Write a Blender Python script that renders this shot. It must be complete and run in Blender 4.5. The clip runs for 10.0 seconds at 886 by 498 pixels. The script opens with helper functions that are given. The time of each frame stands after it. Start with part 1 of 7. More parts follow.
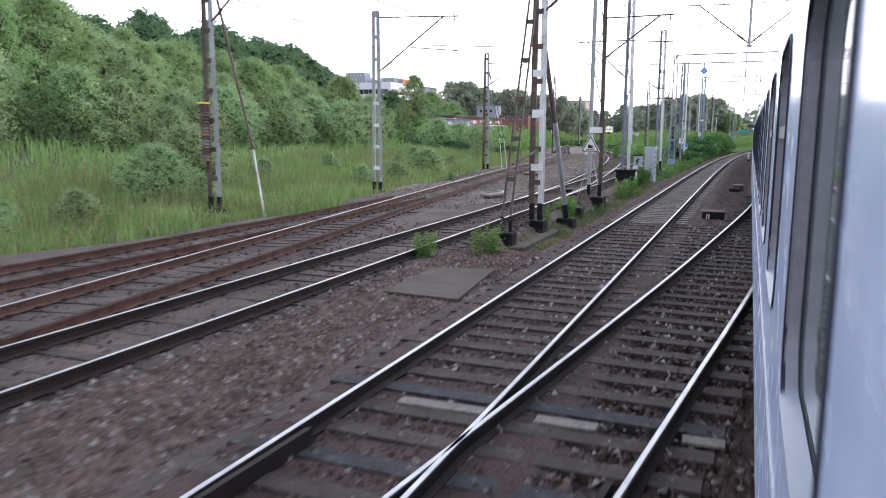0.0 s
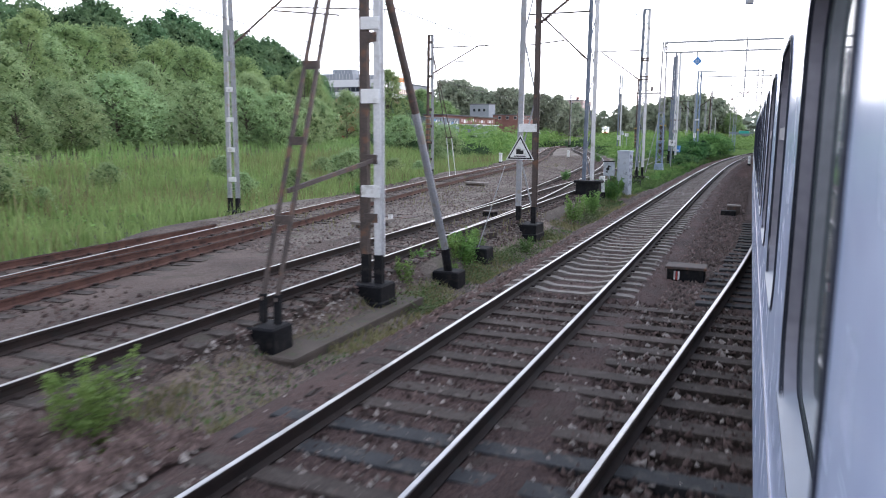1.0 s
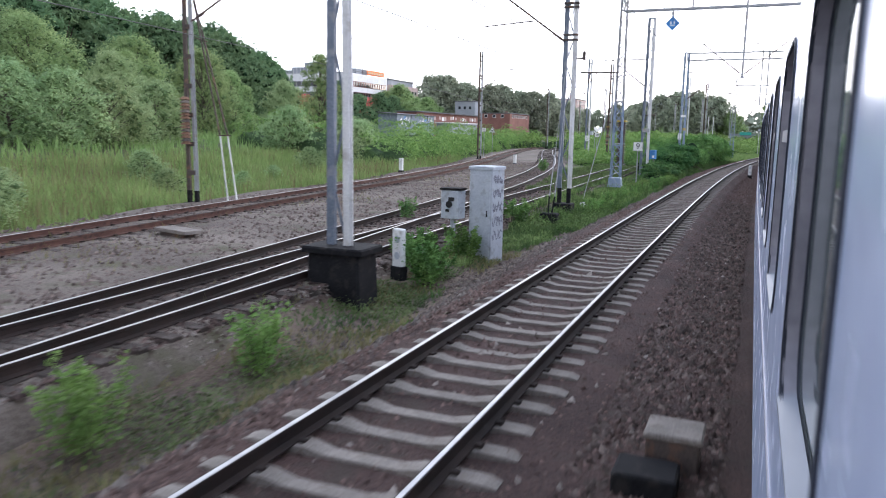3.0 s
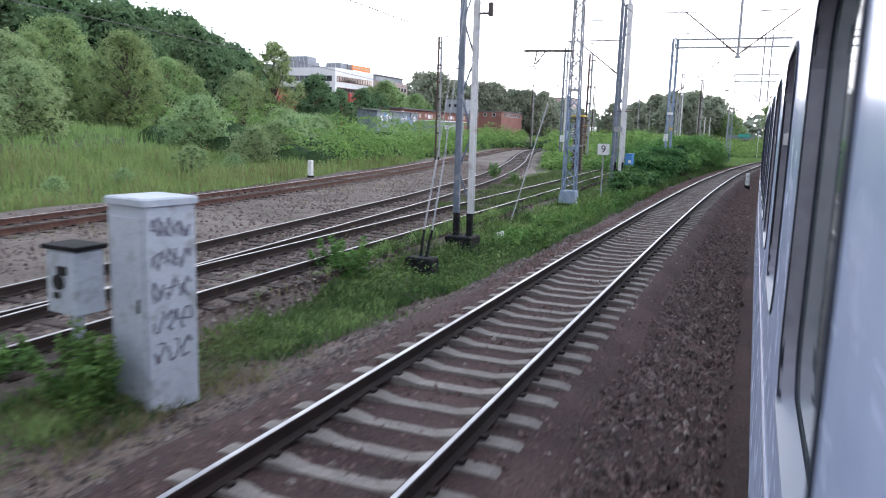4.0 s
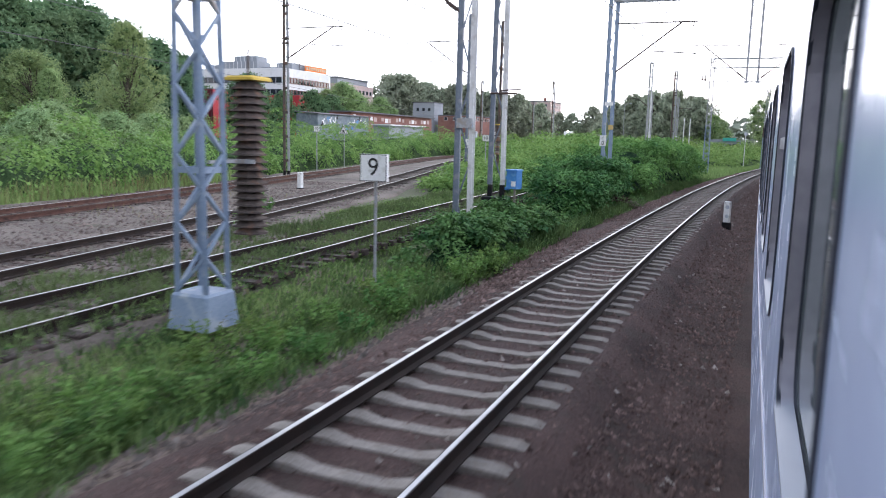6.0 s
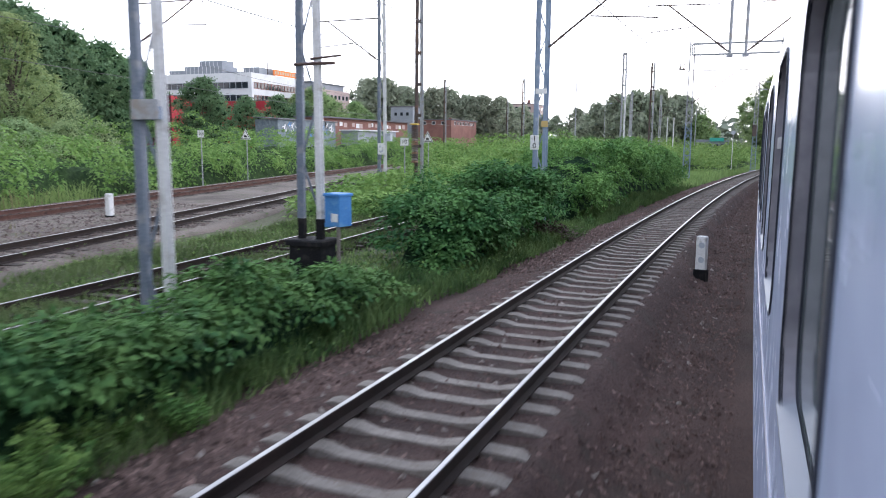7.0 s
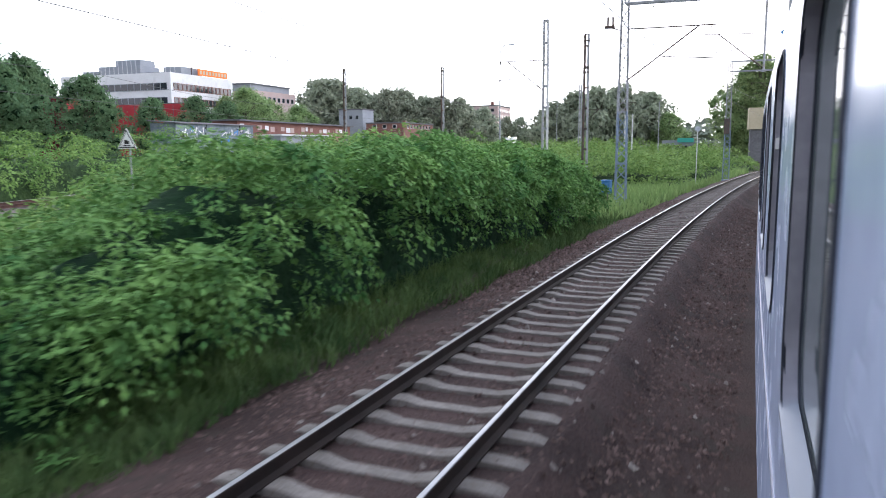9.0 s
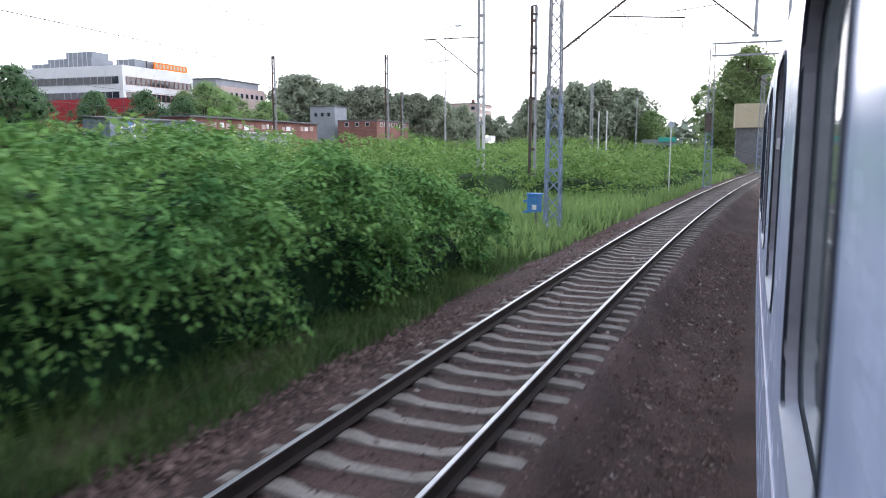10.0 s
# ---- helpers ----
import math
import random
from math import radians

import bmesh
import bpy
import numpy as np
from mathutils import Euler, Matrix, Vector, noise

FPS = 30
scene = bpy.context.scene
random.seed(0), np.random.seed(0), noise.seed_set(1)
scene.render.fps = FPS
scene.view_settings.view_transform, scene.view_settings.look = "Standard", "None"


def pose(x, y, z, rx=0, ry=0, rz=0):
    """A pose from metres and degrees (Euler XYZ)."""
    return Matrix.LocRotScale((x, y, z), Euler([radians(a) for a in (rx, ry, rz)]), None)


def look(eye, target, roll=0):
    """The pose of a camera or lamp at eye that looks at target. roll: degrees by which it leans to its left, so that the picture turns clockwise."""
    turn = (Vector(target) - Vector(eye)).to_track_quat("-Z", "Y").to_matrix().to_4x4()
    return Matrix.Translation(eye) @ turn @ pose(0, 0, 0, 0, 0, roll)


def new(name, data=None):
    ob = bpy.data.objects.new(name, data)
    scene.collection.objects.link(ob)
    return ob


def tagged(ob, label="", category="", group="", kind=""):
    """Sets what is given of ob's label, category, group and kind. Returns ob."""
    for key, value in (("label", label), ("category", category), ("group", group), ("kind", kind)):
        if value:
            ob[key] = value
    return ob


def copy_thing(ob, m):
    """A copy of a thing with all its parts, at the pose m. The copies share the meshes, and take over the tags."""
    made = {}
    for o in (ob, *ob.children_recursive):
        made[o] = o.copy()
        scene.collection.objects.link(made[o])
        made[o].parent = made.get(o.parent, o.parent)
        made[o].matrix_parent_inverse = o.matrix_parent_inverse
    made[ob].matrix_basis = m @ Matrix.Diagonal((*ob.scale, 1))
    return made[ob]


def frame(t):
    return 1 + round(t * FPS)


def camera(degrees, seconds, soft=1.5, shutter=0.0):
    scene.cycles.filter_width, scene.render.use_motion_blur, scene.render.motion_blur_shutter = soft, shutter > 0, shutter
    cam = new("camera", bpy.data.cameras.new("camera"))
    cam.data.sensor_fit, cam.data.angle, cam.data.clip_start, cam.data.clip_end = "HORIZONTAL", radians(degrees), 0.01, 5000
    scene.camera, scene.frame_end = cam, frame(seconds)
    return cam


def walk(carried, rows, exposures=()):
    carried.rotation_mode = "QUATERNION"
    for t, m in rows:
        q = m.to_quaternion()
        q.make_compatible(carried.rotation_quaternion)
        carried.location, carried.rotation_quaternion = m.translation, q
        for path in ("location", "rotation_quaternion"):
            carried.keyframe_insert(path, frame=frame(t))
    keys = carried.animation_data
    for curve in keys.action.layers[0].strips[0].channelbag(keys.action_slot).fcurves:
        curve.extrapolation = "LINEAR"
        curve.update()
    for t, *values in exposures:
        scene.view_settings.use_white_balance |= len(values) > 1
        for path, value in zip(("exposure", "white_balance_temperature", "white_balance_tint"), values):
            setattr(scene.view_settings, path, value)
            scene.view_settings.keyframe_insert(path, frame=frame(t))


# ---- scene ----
# ---------- camera and its walk ----------
# The railway line bends gently to the right: curvature (1/1000 per metre) along the line.
CURV_S = (-40, -20, 10, 40, 70, 100, 130, 160, 190, 220, 250, 280, 420)
CURV_K = (-0.24, -0.24, -0.08, 0.14, 0.63, 1.20, 1.39, 1.33, 1.2, 1.1, 1.0, 0.9, 0.6)
DS = 0.5
SS = np.arange(-40.0, 420.0, DS)
_k = np.interp(SS, CURV_S, CURV_K) / 1000
_th = np.concatenate([[0], np.cumsum((_k[1:] + _k[:-1]) / 2) * DS])
_i0 = int(40 / DS)
_th -= _th[_i0]
_cx = np.concatenate([[0], np.cumsum((np.sin(_th[1:]) + np.sin(_th[:-1])) / 2) * DS])
_cy = np.concatenate([[0], np.cumsum((np.cos(_th[1:]) + np.cos(_th[:-1])) / 2) * DS])
_cx -= _cx[_i0]
_cy -= _cy[_i0]


def line(s):
    """x, y and heading (to the right of +y) at s metres along the line."""
    return np.interp(s, SS, _cx), np.interp(s, SS, _cy), np.interp(s, SS, _th)


def lay(s, u, z):
    """A place s metres along the line, u to its right, z above the rails."""
    x, y, th = line(s)
    return Vector((x + u * math.cos(th), y - u * math.sin(th), z))


EYE = 2.66
cam = camera(62.0, 10.0, soft=1.0, shutter=0.2)
# seconds, metres along the line, turn to the left of it, pitch, lean
ROWS = [(0.0, 0.0, 22.47, -8.86, 0.18), (0.5, 5.85, 22.44, -8.85, 0.29), (1.0, 11.7, 22.42, -8.89, 0.5),
        (1.5, 17.54, 22.41, -8.89, 0.57), (2.0, 23.38, 22.47, -8.87, 0.54), (2.5, 29.23, 22.53, -8.89, 0.62),
        (3.0, 35.09, 22.51, -8.96, 1.05), (3.5, 40.96, 22.51, -8.99, 1.31), (4.0, 46.85, 22.47, -9.06, 1.75),
        (4.5, 52.76, 22.4, -9.06, 2.02), (5.0, 58.7, 22.38, -9.0, 2.03), (5.5, 64.66, 22.34, -8.8, 1.84),
        (6.0, 70.66, 22.31, -8.57, 1.4), (6.5, 76.69, 22.26, -8.42, 1.18), (7.0, 82.75, 22.25, -8.17, 0.44),
        (7.5, 88.85, 22.2, -8.08, 0.05), (8.0, 94.99, 22.14, -7.93, -0.3), (8.5, 101.17, 22.28, -7.78, -0.74),
        (9.0, 107.39, 22.22, -7.8, -0.32), (9.5, 113.64, 22.19, -7.8, -0.37), (10.0, 119.94, 22.25, -7.88, -0.1)]
keys = []
for t, s, turn, pitch, lean in ROWS:
    eye = lay(s, 0, EYE)
    yaw = radians(turn) - line(s)[2]
    p = radians(pitch)
    ahead = Vector((-math.sin(yaw) * math.cos(p), math.cos(yaw) * math.cos(p), math.sin(p)))
    keys.append((t, look(eye, eye + ahead, lean)))
walk(cam, keys, [(0.0, 0.56, 6150, 12), (10.0, 0.56, 6150, 12)])

# ---------- world and light: bright veiled evening sky ----------
world = bpy.data.worlds.new("sky")
scene.world = world
world.use_nodes = True
wn, wl = world.node_tree.nodes, world.node_tree.links
wn.clear()
sky = wn.new("ShaderNodeTexSky")
sky.sky_type, sky.sun_disc, sky.sun_elevation, sky.sun_rotation = "NISHITA", False, radians(9), radians(20)
sky.dust_density = 3.0
veil = wn.new("ShaderNodeMix")
veil.data_type = "RGBA"
veil.inputs[0].default_value = 0.85
# thin high cloud, brightest low down in the evening glow
tc = wn.new("ShaderNodeTexCoord")
sep = wn.new("ShaderNodeSeparateXYZ")
low = wn.new("ShaderNodeMapRange")
low.interpolation_type = "SMOOTHSTEP"
low.inputs[1].default_value, low.inputs[2].default_value, low.inputs[3].default_value, low.inputs[4].default_value = 0.0, 0.75, 1.0, 0.0
glow = wn.new("ShaderNodeMix")
glow.data_type = "RGBA"
glow.inputs["A"].default_value = (11.5, 12.7, 15.0, 1)
glow.inputs["B"].default_value = (29.0, 28.6, 30.0, 1)
wl.new(tc.outputs["Generated"], sep.inputs[0])
wl.new(sep.outputs["Z"], low.inputs[0])
wl.new(low.outputs[0], glow.inputs[0])
# the sky behind, away from the glow, is dimmer
way = wn.new("ShaderNodeVectorMath")
way.operation = "DOT_PRODUCT"
way.inputs[1].default_value = (math.sin(radians(20)), math.cos(radians(20)), 0)
fade = wn.new("ShaderNodeMapRange")
fade.interpolation_type = "SMOOTHSTEP"
fade.inputs[1].default_value, fade.inputs[2].default_value, fade.inputs[3].default_value, fade.inputs[4].default_value = -0.9, 0.15, 0.45, 1.0
dim = wn.new("ShaderNodeVectorMath")
dim.operation = "SCALE"
wl.new(tc.outputs["Generated"], way.inputs[0])
wl.new(way.outputs["Value"], fade.inputs[0])
wl.new(glow.outputs["Result"], dim.inputs[0])
wl.new(fade.outputs[0], dim.inputs["Scale"])
wl.new(dim.outputs[0], veil.inputs["B"])
wb = wn.new("ShaderNodeBackground")
wb.inputs["Strength"].default_value = 0.10
wo = wn.new("ShaderNodeOutputWorld")
wl.new(sky.outputs[0], veil.inputs["A"])
wl.new(veil.outputs["Result"], wb.inputs["Color"])
wl.new(wb.outputs[0], wo.inputs[0])
sun = new("sun", bpy.data.lights.new("sun", "SUN"))
sun.data.energy, sun.data.angle, sun.data.color = 0.6, radians(25), (1.0, 0.86, 0.74)
sun.matrix_world = look((60, 160, 40), (0, 0, 0))


# ---------- materials ----------
def mat(name, a, b, rough=0.8, metal=0.0, fine=40.0, coarse=1.5, bump=0.3, dist=0.01, third=None, vary=0.0, spec=0.3, coat=0.0, trans=0.0):
    """A procedural surface: two colours mixed by coarse and fine noise, a third as sparse stains, with relief."""
    m = bpy.data.materials.new(name)
    m.use_nodes = True
    n, l = m.node_tree.nodes, m.node_tree.links
    bs = n["Principled BSDF"]
    bs.inputs["Metallic"].default_value = metal
    bs.inputs["Specular IOR Level"].default_value = spec
    bs.inputs["Coat Weight"].default_value = coat
    bs.inputs["Coat Roughness"].default_value = 0.08
    tc = n.new("ShaderNodeTexCoord")
    n1, n2 = n.new("ShaderNodeTexNoise"), n.new("ShaderNodeTexNoise")
    for k, sc in ((n1, coarse), (n2, fine)):
        k.inputs["Scale"].default_value = sc
        k.inputs["Detail"].default_value = 4
        l.new(tc.outputs["Object"], k.inputs["Vector"])
    add = n.new("ShaderNodeMath")
    add.operation = "ADD"
    l.new(n1.outputs[0], add.inputs[0])
    l.new(n2.outputs[0], add.inputs[1])
    ramp = n.new("ShaderNodeMapRange")
    ramp.inputs[1].default_value, ramp.inputs[2].default_value = 0.75, 1.25
    l.new(add.outputs[0], ramp.inputs[0])
    mix = n.new("ShaderNodeMix")
    mix.data_type = "RGBA"
    mix.inputs["A"].default_value, mix.inputs["B"].default_value = (*a, 1), (*b, 1)
    l.new(ramp.outputs[0], mix.inputs[0])
    out = mix.outputs["Result"]
    if third:
        n3 = n.new("ShaderNodeTexNoise")
        n3.inputs["Scale"].default_value, n3.inputs["Detail"].default_value = coarse * 3.1, 6
        l.new(tc.outputs["Object"], n3.inputs["Vector"])
        r3 = n.new("ShaderNodeMapRange")
        r3.inputs[1].default_value, r3.inputs[2].default_value = 0.55, 0.68
        l.new(n3.outputs[0], r3.inputs[0])
        m3 = n.new("ShaderNodeMix")
        m3.data_type = "RGBA"
        m3.inputs["B"].default_value = (*third, 1)
        l.new(r3.outputs[0], m3.inputs[0])
        l.new(out, m3.inputs["A"])
        out = m3.outputs["Result"]
    if vary:
        oi, hs = n.new("ShaderNodeObjectInfo"), n.new("ShaderNodeHueSaturation")
        ge, sm = n.new("ShaderNodeNewGeometry"), n.new("ShaderNodeMath")
        sm.operation = "ADD"
        l.new(oi.outputs["Random"], sm.inputs[0])
        l.new(ge.outputs["Random Per Island"], sm.inputs[1])
        mr = n.new("ShaderNodeMapRange")
        mr.inputs[2].default_value = 2.0
        mr.inputs[3].default_value, mr.inputs[4].default_value = 1 - vary, 1 + vary
        l.new(sm.outputs[0], mr.inputs[0])
        l.new(mr.outputs[0], hs.inputs["Value"])
        if trans:
            hm = n.new("ShaderNodeMapRange")
            hm.inputs[3].default_value, hm.inputs[4].default_value = 0.486, 0.520
            l.new(oi.outputs["Random"], hm.inputs[0])
            l.new(hm.outputs[0], hs.inputs["Hue"])
        l.new(out, hs.inputs["Color"])
        out = hs.outputs[0]
    l.new(out, bs.inputs["Base Color"])
    rr = n.new("ShaderNodeMapRange")
    rr.inputs[3].default_value, rr.inputs[4].default_value = max(0.03, rough - 0.12), min(1, rough + 0.12)
    l.new(n2.outputs[0], rr.inputs[0])
    l.new(rr.outputs[0], bs.inputs["Roughness"])
    if bump:
        bp = n.new("ShaderNodeBump")
        bp.inputs["Strength"].default_value, bp.inputs["Distance"].default_value = bump, dist
        l.new(add.outputs[0], bp.inputs["Height"])
        l.new(bp.outputs[0], bs.inputs["Normal"])
    if trans:
        tr, ms = n.new("ShaderNodeBsdfTranslucent"), n.new("ShaderNodeMixShader")
        ms.inputs[0].default_value = trans
        l.new(out, tr.inputs["Color"])
        l.new(bs.outputs[0], ms.inputs[1])
        l.new(tr.outputs[0], ms.inputs[2])
        l.new(ms.outputs[0], n["Material Output"].inputs[0])
    return m


M = {
    "earth": mat("earth", (0.055, 0.06, 0.03), (0.10, 0.10, 0.055), 0.95, fine=9, coarse=0.25, bump=0.6, dist=0.05, third=(0.06, 0.09, 0.03)),
    "ballast": mat("ballast", (0.0265, 0.0152, 0.0138), (0.090, 0.0545, 0.0480), 0.92, fine=26, coarse=0.6, bump=1.0, dist=0.04, third=(0.05, 0.036, 0.03)),
    "gravel": mat("gravel", (0.072, 0.057, 0.048), (0.195, 0.164, 0.142), 0.95, fine=22, coarse=0.35, bump=0.9, dist=0.03, third=(0.09, 0.085, 0.055)),
    "gravel_brown": mat("gravel_brown", (0.040, 0.028, 0.025), (0.125, 0.092, 0.078), 0.95, fine=24, coarse=0.5, bump=1.0, dist=0.03, third=(0.06, 0.052, 0.04)),
    "stone": mat("stone", (0.045, 0.029, 0.0255), (0.142, 0.098, 0.086), 0.9, fine=30, coarse=4, bump=0.4, dist=0.005, vary=0.75, spec=0.15),
    "stone_grey": mat("stone_grey", (0.075, 0.057, 0.050), (0.185, 0.145, 0.128), 0.92, fine=30, coarse=4, bump=0.3, dist=0.005, vary=0.75, spec=0.15),
    "tar_timber": mat("tar_timber", (0.018, 0.019, 0.021), (0.042, 0.043, 0.046), 0.85, fine=30, coarse=3, bump=0.5, third=(0.075, 0.066, 0.06)),
    "stone_pale": mat("stone_pale", (0.115, 0.098, 0.088), (0.25, 0.218, 0.195), 0.92, fine=30, coarse=4, bump=0.3, dist=0.005, vary=0.75, spec=0.15),
    "rail_side": mat("rail_side", (0.012, 0.008, 0.0075), (0.030, 0.019, 0.016), 0.85, fine=50, coarse=2, bump=0.2, third=(0.02, 0.017, 0.015)),
    "rail_rust": mat("rail_rust", (0.055, 0.026, 0.021), (0.115, 0.058, 0.045), 0.85, fine=50, coarse=2, bump=0.2, third=(0.035, 0.02, 0.017)),
    "rail_top": mat("rail_top", (0.26, 0.26, 0.27), (0.40, 0.40, 0.41), 0.34, metal=1.0, fine=60, coarse=3, bump=0.02),
    "rail_dull": mat("rail_dull", (0.20, 0.19, 0.19), (0.34, 0.33, 0.33), 0.38, metal=1.0, fine=60, coarse=3, bump=0.02),
    "concrete": mat("concrete", (0.125, 0.11, 0.098), (0.25, 0.223, 0.20), 0.9, fine=45, coarse=3, bump=0.3, dist=0.004, third=(0.15, 0.125, 0.105), vary=0.22),
    "wood_old": mat("wood_old", (0.026, 0.020, 0.017), (0.068, 0.053, 0.046), 0.9, fine=35, coarse=2.5, bump=0.5, dist=0.01, third=(0.085, 0.070, 0.062), vary=0.3),
    "steel_pale": mat("steel_pale", (0.26, 0.27, 0.29), (0.40, 0.405, 0.42), 0.55, metal=0.2, fine=30, coarse=1.4, bump=0.1, third=(0.30, 0.27, 0.24)),
    "steel_dark": mat("steel_dark", (0.055, 0.045, 0.042), (0.11, 0.085, 0.075), 0.75, fine=30, coarse=1.5, bump=0.2, third=(0.16, 0.09, 0.06)),
    "steel_blue": mat("steel_blue", (0.17, 0.23, 0.32), (0.26, 0.32, 0.41), 0.6, fine=25, coarse=1.2, bump=0.1, third=(0.33, 0.37, 0.42)),
    "black_paint": mat("black_paint", (0.007, 0.007, 0.009), (0.017, 0.017, 0.019), 0.8, fine=25, coarse=2, bump=0.3, third=(0.027, 0.025, 0.024), spec=0.15),
    "rust": mat("rust", (0.16, 0.085, 0.055), (0.28, 0.17, 0.115), 0.85, fine=25, coarse=2.5, bump=0.3, third=(0.10, 0.06, 0.045)),
    "white_paint": mat("white_paint", (0.66, 0.66, 0.65), (0.78, 0.78, 0.77), 0.6, fine=30, coarse=2, bump=0.1, third=(0.5, 0.49, 0.46)),
    "black_ink": mat("black_ink", (0.012, 0.012, 0.012), (0.02, 0.02, 0.02), 0.6, bump=0),
    "blue_paint": mat("blue_paint", (0.05, 0.19, 0.46), (0.08, 0.25, 0.54), 0.5, fine=20, coarse=2, bump=0.1, third=(0.12, 0.28, 0.5)),
    "cabinet_grey": mat("cabinet_grey", (0.37, 0.405, 0.455), (0.48, 0.51, 0.55), 0.6, fine=18, coarse=1.7, bump=0.1, third=(0.31, 0.325, 0.335)),
    "sill_grey": mat("sill_grey", (0.19, 0.215, 0.27), (0.25, 0.275, 0.33), 0.4, fine=20, coarse=2, bump=0.05),
    "train_paint": mat("train_paint", (0.53, 0.625, 0.885), (0.59, 0.675, 0.905), 0.25, fine=5, coarse=0.6, bump=0.02, coat=0.35, spec=0.5),
    "train_trim": mat("train_trim", (0.27, 0.265, 0.31), (0.37, 0.36, 0.41), 0.38, metal=0.25, fine=20, coarse=2, bump=0.1),
    "rubber": mat("rubber", (0.02, 0.024, 0.04), (0.04, 0.046, 0.066), 0.6, bump=0.05),
    "wire": mat("wire", (0.10, 0.10, 0.10), (0.16, 0.16, 0.16), 0.6, metal=0.6, bump=0),
    "bark": mat("bark", (0.05, 0.042, 0.034), (0.12, 0.10, 0.08), 0.95, fine=14, coarse=2, bump=0.6, dist=0.03),
    "leaf_a": mat("leaf_a", (0.225, 0.322, 0.158), (0.40, 0.488, 0.25), 0.75, spec=0.12, fine=3, coarse=0.35, bump=0, vary=0.25, trans=0.5),
    "leaf_b": mat("leaf_b", (0.19, 0.283, 0.122), (0.345, 0.44, 0.20), 0.75, spec=0.12, fine=3, coarse=0.35, bump=0, vary=0.25, trans=0.5),
    "leaf_dark": mat("leaf_dark", (0.085, 0.155, 0.08), (0.17, 0.255, 0.125), 0.75, spec=0.12, fine=3, coarse=0.35, bump=0, vary=0.25, trans=0.4),
    "leaf_fresh": mat("leaf_fresh", (0.115, 0.212, 0.056), (0.275, 0.395, 0.118), 0.7, spec=0.14, fine=3, coarse=0.5, bump=0, vary=0.3, trans=0.35),
    "leaf_bush": mat("leaf_bush", (0.055, 0.142, 0.041), (0.205, 0.345, 0.098), 0.7, spec=0.1, fine=3, coarse=0.9, bump=0, vary=0.28, trans=0.2),
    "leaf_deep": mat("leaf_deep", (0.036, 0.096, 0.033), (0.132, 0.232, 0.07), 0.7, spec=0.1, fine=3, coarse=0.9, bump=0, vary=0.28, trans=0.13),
    # paler and greyer than real leaves: haze of the distance painted in
    "leaf_haze_far": mat("leaf_haze_far", (0.15, 0.18, 0.135), (0.22, 0.25, 0.19), 0.8, spec=0.1, fine=0.5, coarse=0.02, bump=0, vary=0.2),
    # near-black green: the shade between leaves given as a colour
    "leaf_core_shade": mat("leaf_core_shade", (0.008, 0.022, 0.012), (0.022, 0.05, 0.022), 0.9, spec=0.05, fine=6, coarse=1.0, bump=0.8, dist=0.15),
    # darker leaf tone for crown cores: shade in the gaps, painted
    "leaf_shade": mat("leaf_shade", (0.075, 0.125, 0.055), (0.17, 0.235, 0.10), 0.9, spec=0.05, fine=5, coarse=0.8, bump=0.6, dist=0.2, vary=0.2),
    # shade inside the larger-leaved thickets, put into the colour
    "leaf_inner_shade": mat("leaf_inner_shade", (0.018, 0.036, 0.016), (0.05, 0.085, 0.032), 0.9, spec=0.05, fine=4, coarse=0.9, bump=0.9, dist=0.25),
    # leaf colour of far trees, lightened to stand in for haze
    "leaf_haze_tint": mat("leaf_haze_tint", (0.26, 0.29, 0.21), (0.39, 0.42, 0.31), 0.8, spec=0.1, fine=0.6, coarse=0.12, bump=0, vary=0.3, trans=0.45),
    "grass": mat("grass", (0.170, 0.255, 0.084), (0.285, 0.375, 0.142), 0.75, spec=0.12, fine=2, coarse=0.3, bump=0, vary=0.4, trans=0.35),
    "grass_far": mat("grass_far", (0.155, 0.225, 0.075), (0.25, 0.325, 0.125), 0.8, spec=0.1, fine=2, coarse=0.25, bump=0, vary=0.4, trans=0.3),
    "verge_leaf": mat("verge_leaf", (0.075, 0.110, 0.045), (0.165, 0.215, 0.092), 0.8, spec=0.1, fine=2, coarse=0.6, bump=0, vary=0.35, trans=0.2),
    "verge_green": mat("verge_green", (0.054, 0.104, 0.037), (0.148, 0.210, 0.074), 0.8, spec=0.1, fine=2, coarse=0.6, bump=0, vary=0.4, trans=0.2),
    "soil": mat("soil", (0.085, 0.060, 0.047), (0.20, 0.155, 0.125), 0.95, fine=24, coarse=0.8, bump=0.9, dist=0.03, third=(0.11, 0.11, 0.06)),
    "steel_slate": mat("steel_slate", (0.11, 0.135, 0.175), (0.18, 0.21, 0.26), 0.6, fine=25, coarse=1.2, bump=0.1, third=(0.24, 0.25, 0.27)),
    "steel_light": mat("steel_light", (0.52, 0.52, 0.53), (0.68, 0.675, 0.67), 0.5, fine=25, coarse=1.2, bump=0.1, third=(0.42, 0.40, 0.385)),
    "insulator": mat("insulator", (0.07, 0.045, 0.04), (0.12, 0.08, 0.07), 0.3, bump=0),
    "straw": mat("straw", (0.17, 0.16, 0.07), (0.26, 0.24, 0.12), 0.8, fine=2, coarse=0.3, bump=0, vary=0.3, trans=0.3),
}


def glass_mat(name, tint, rough=0.03):
    m = bpy.data.materials.new(name)
    m.use_nodes = True
    n = m.node_tree.nodes
    b = n["Principled BSDF"]
    b.inputs["Base Color"].default_value = (*tint, 1)
    b.inputs["Roughness"].default_value = rough
    b.inputs["IOR"].default_value = 1.52
    b.inputs["Specular IOR Level"].default_value = 0.6
    return m


M["dark_glass"] = glass_mat("dark_glass", (0.15, 0.175, 0.185))


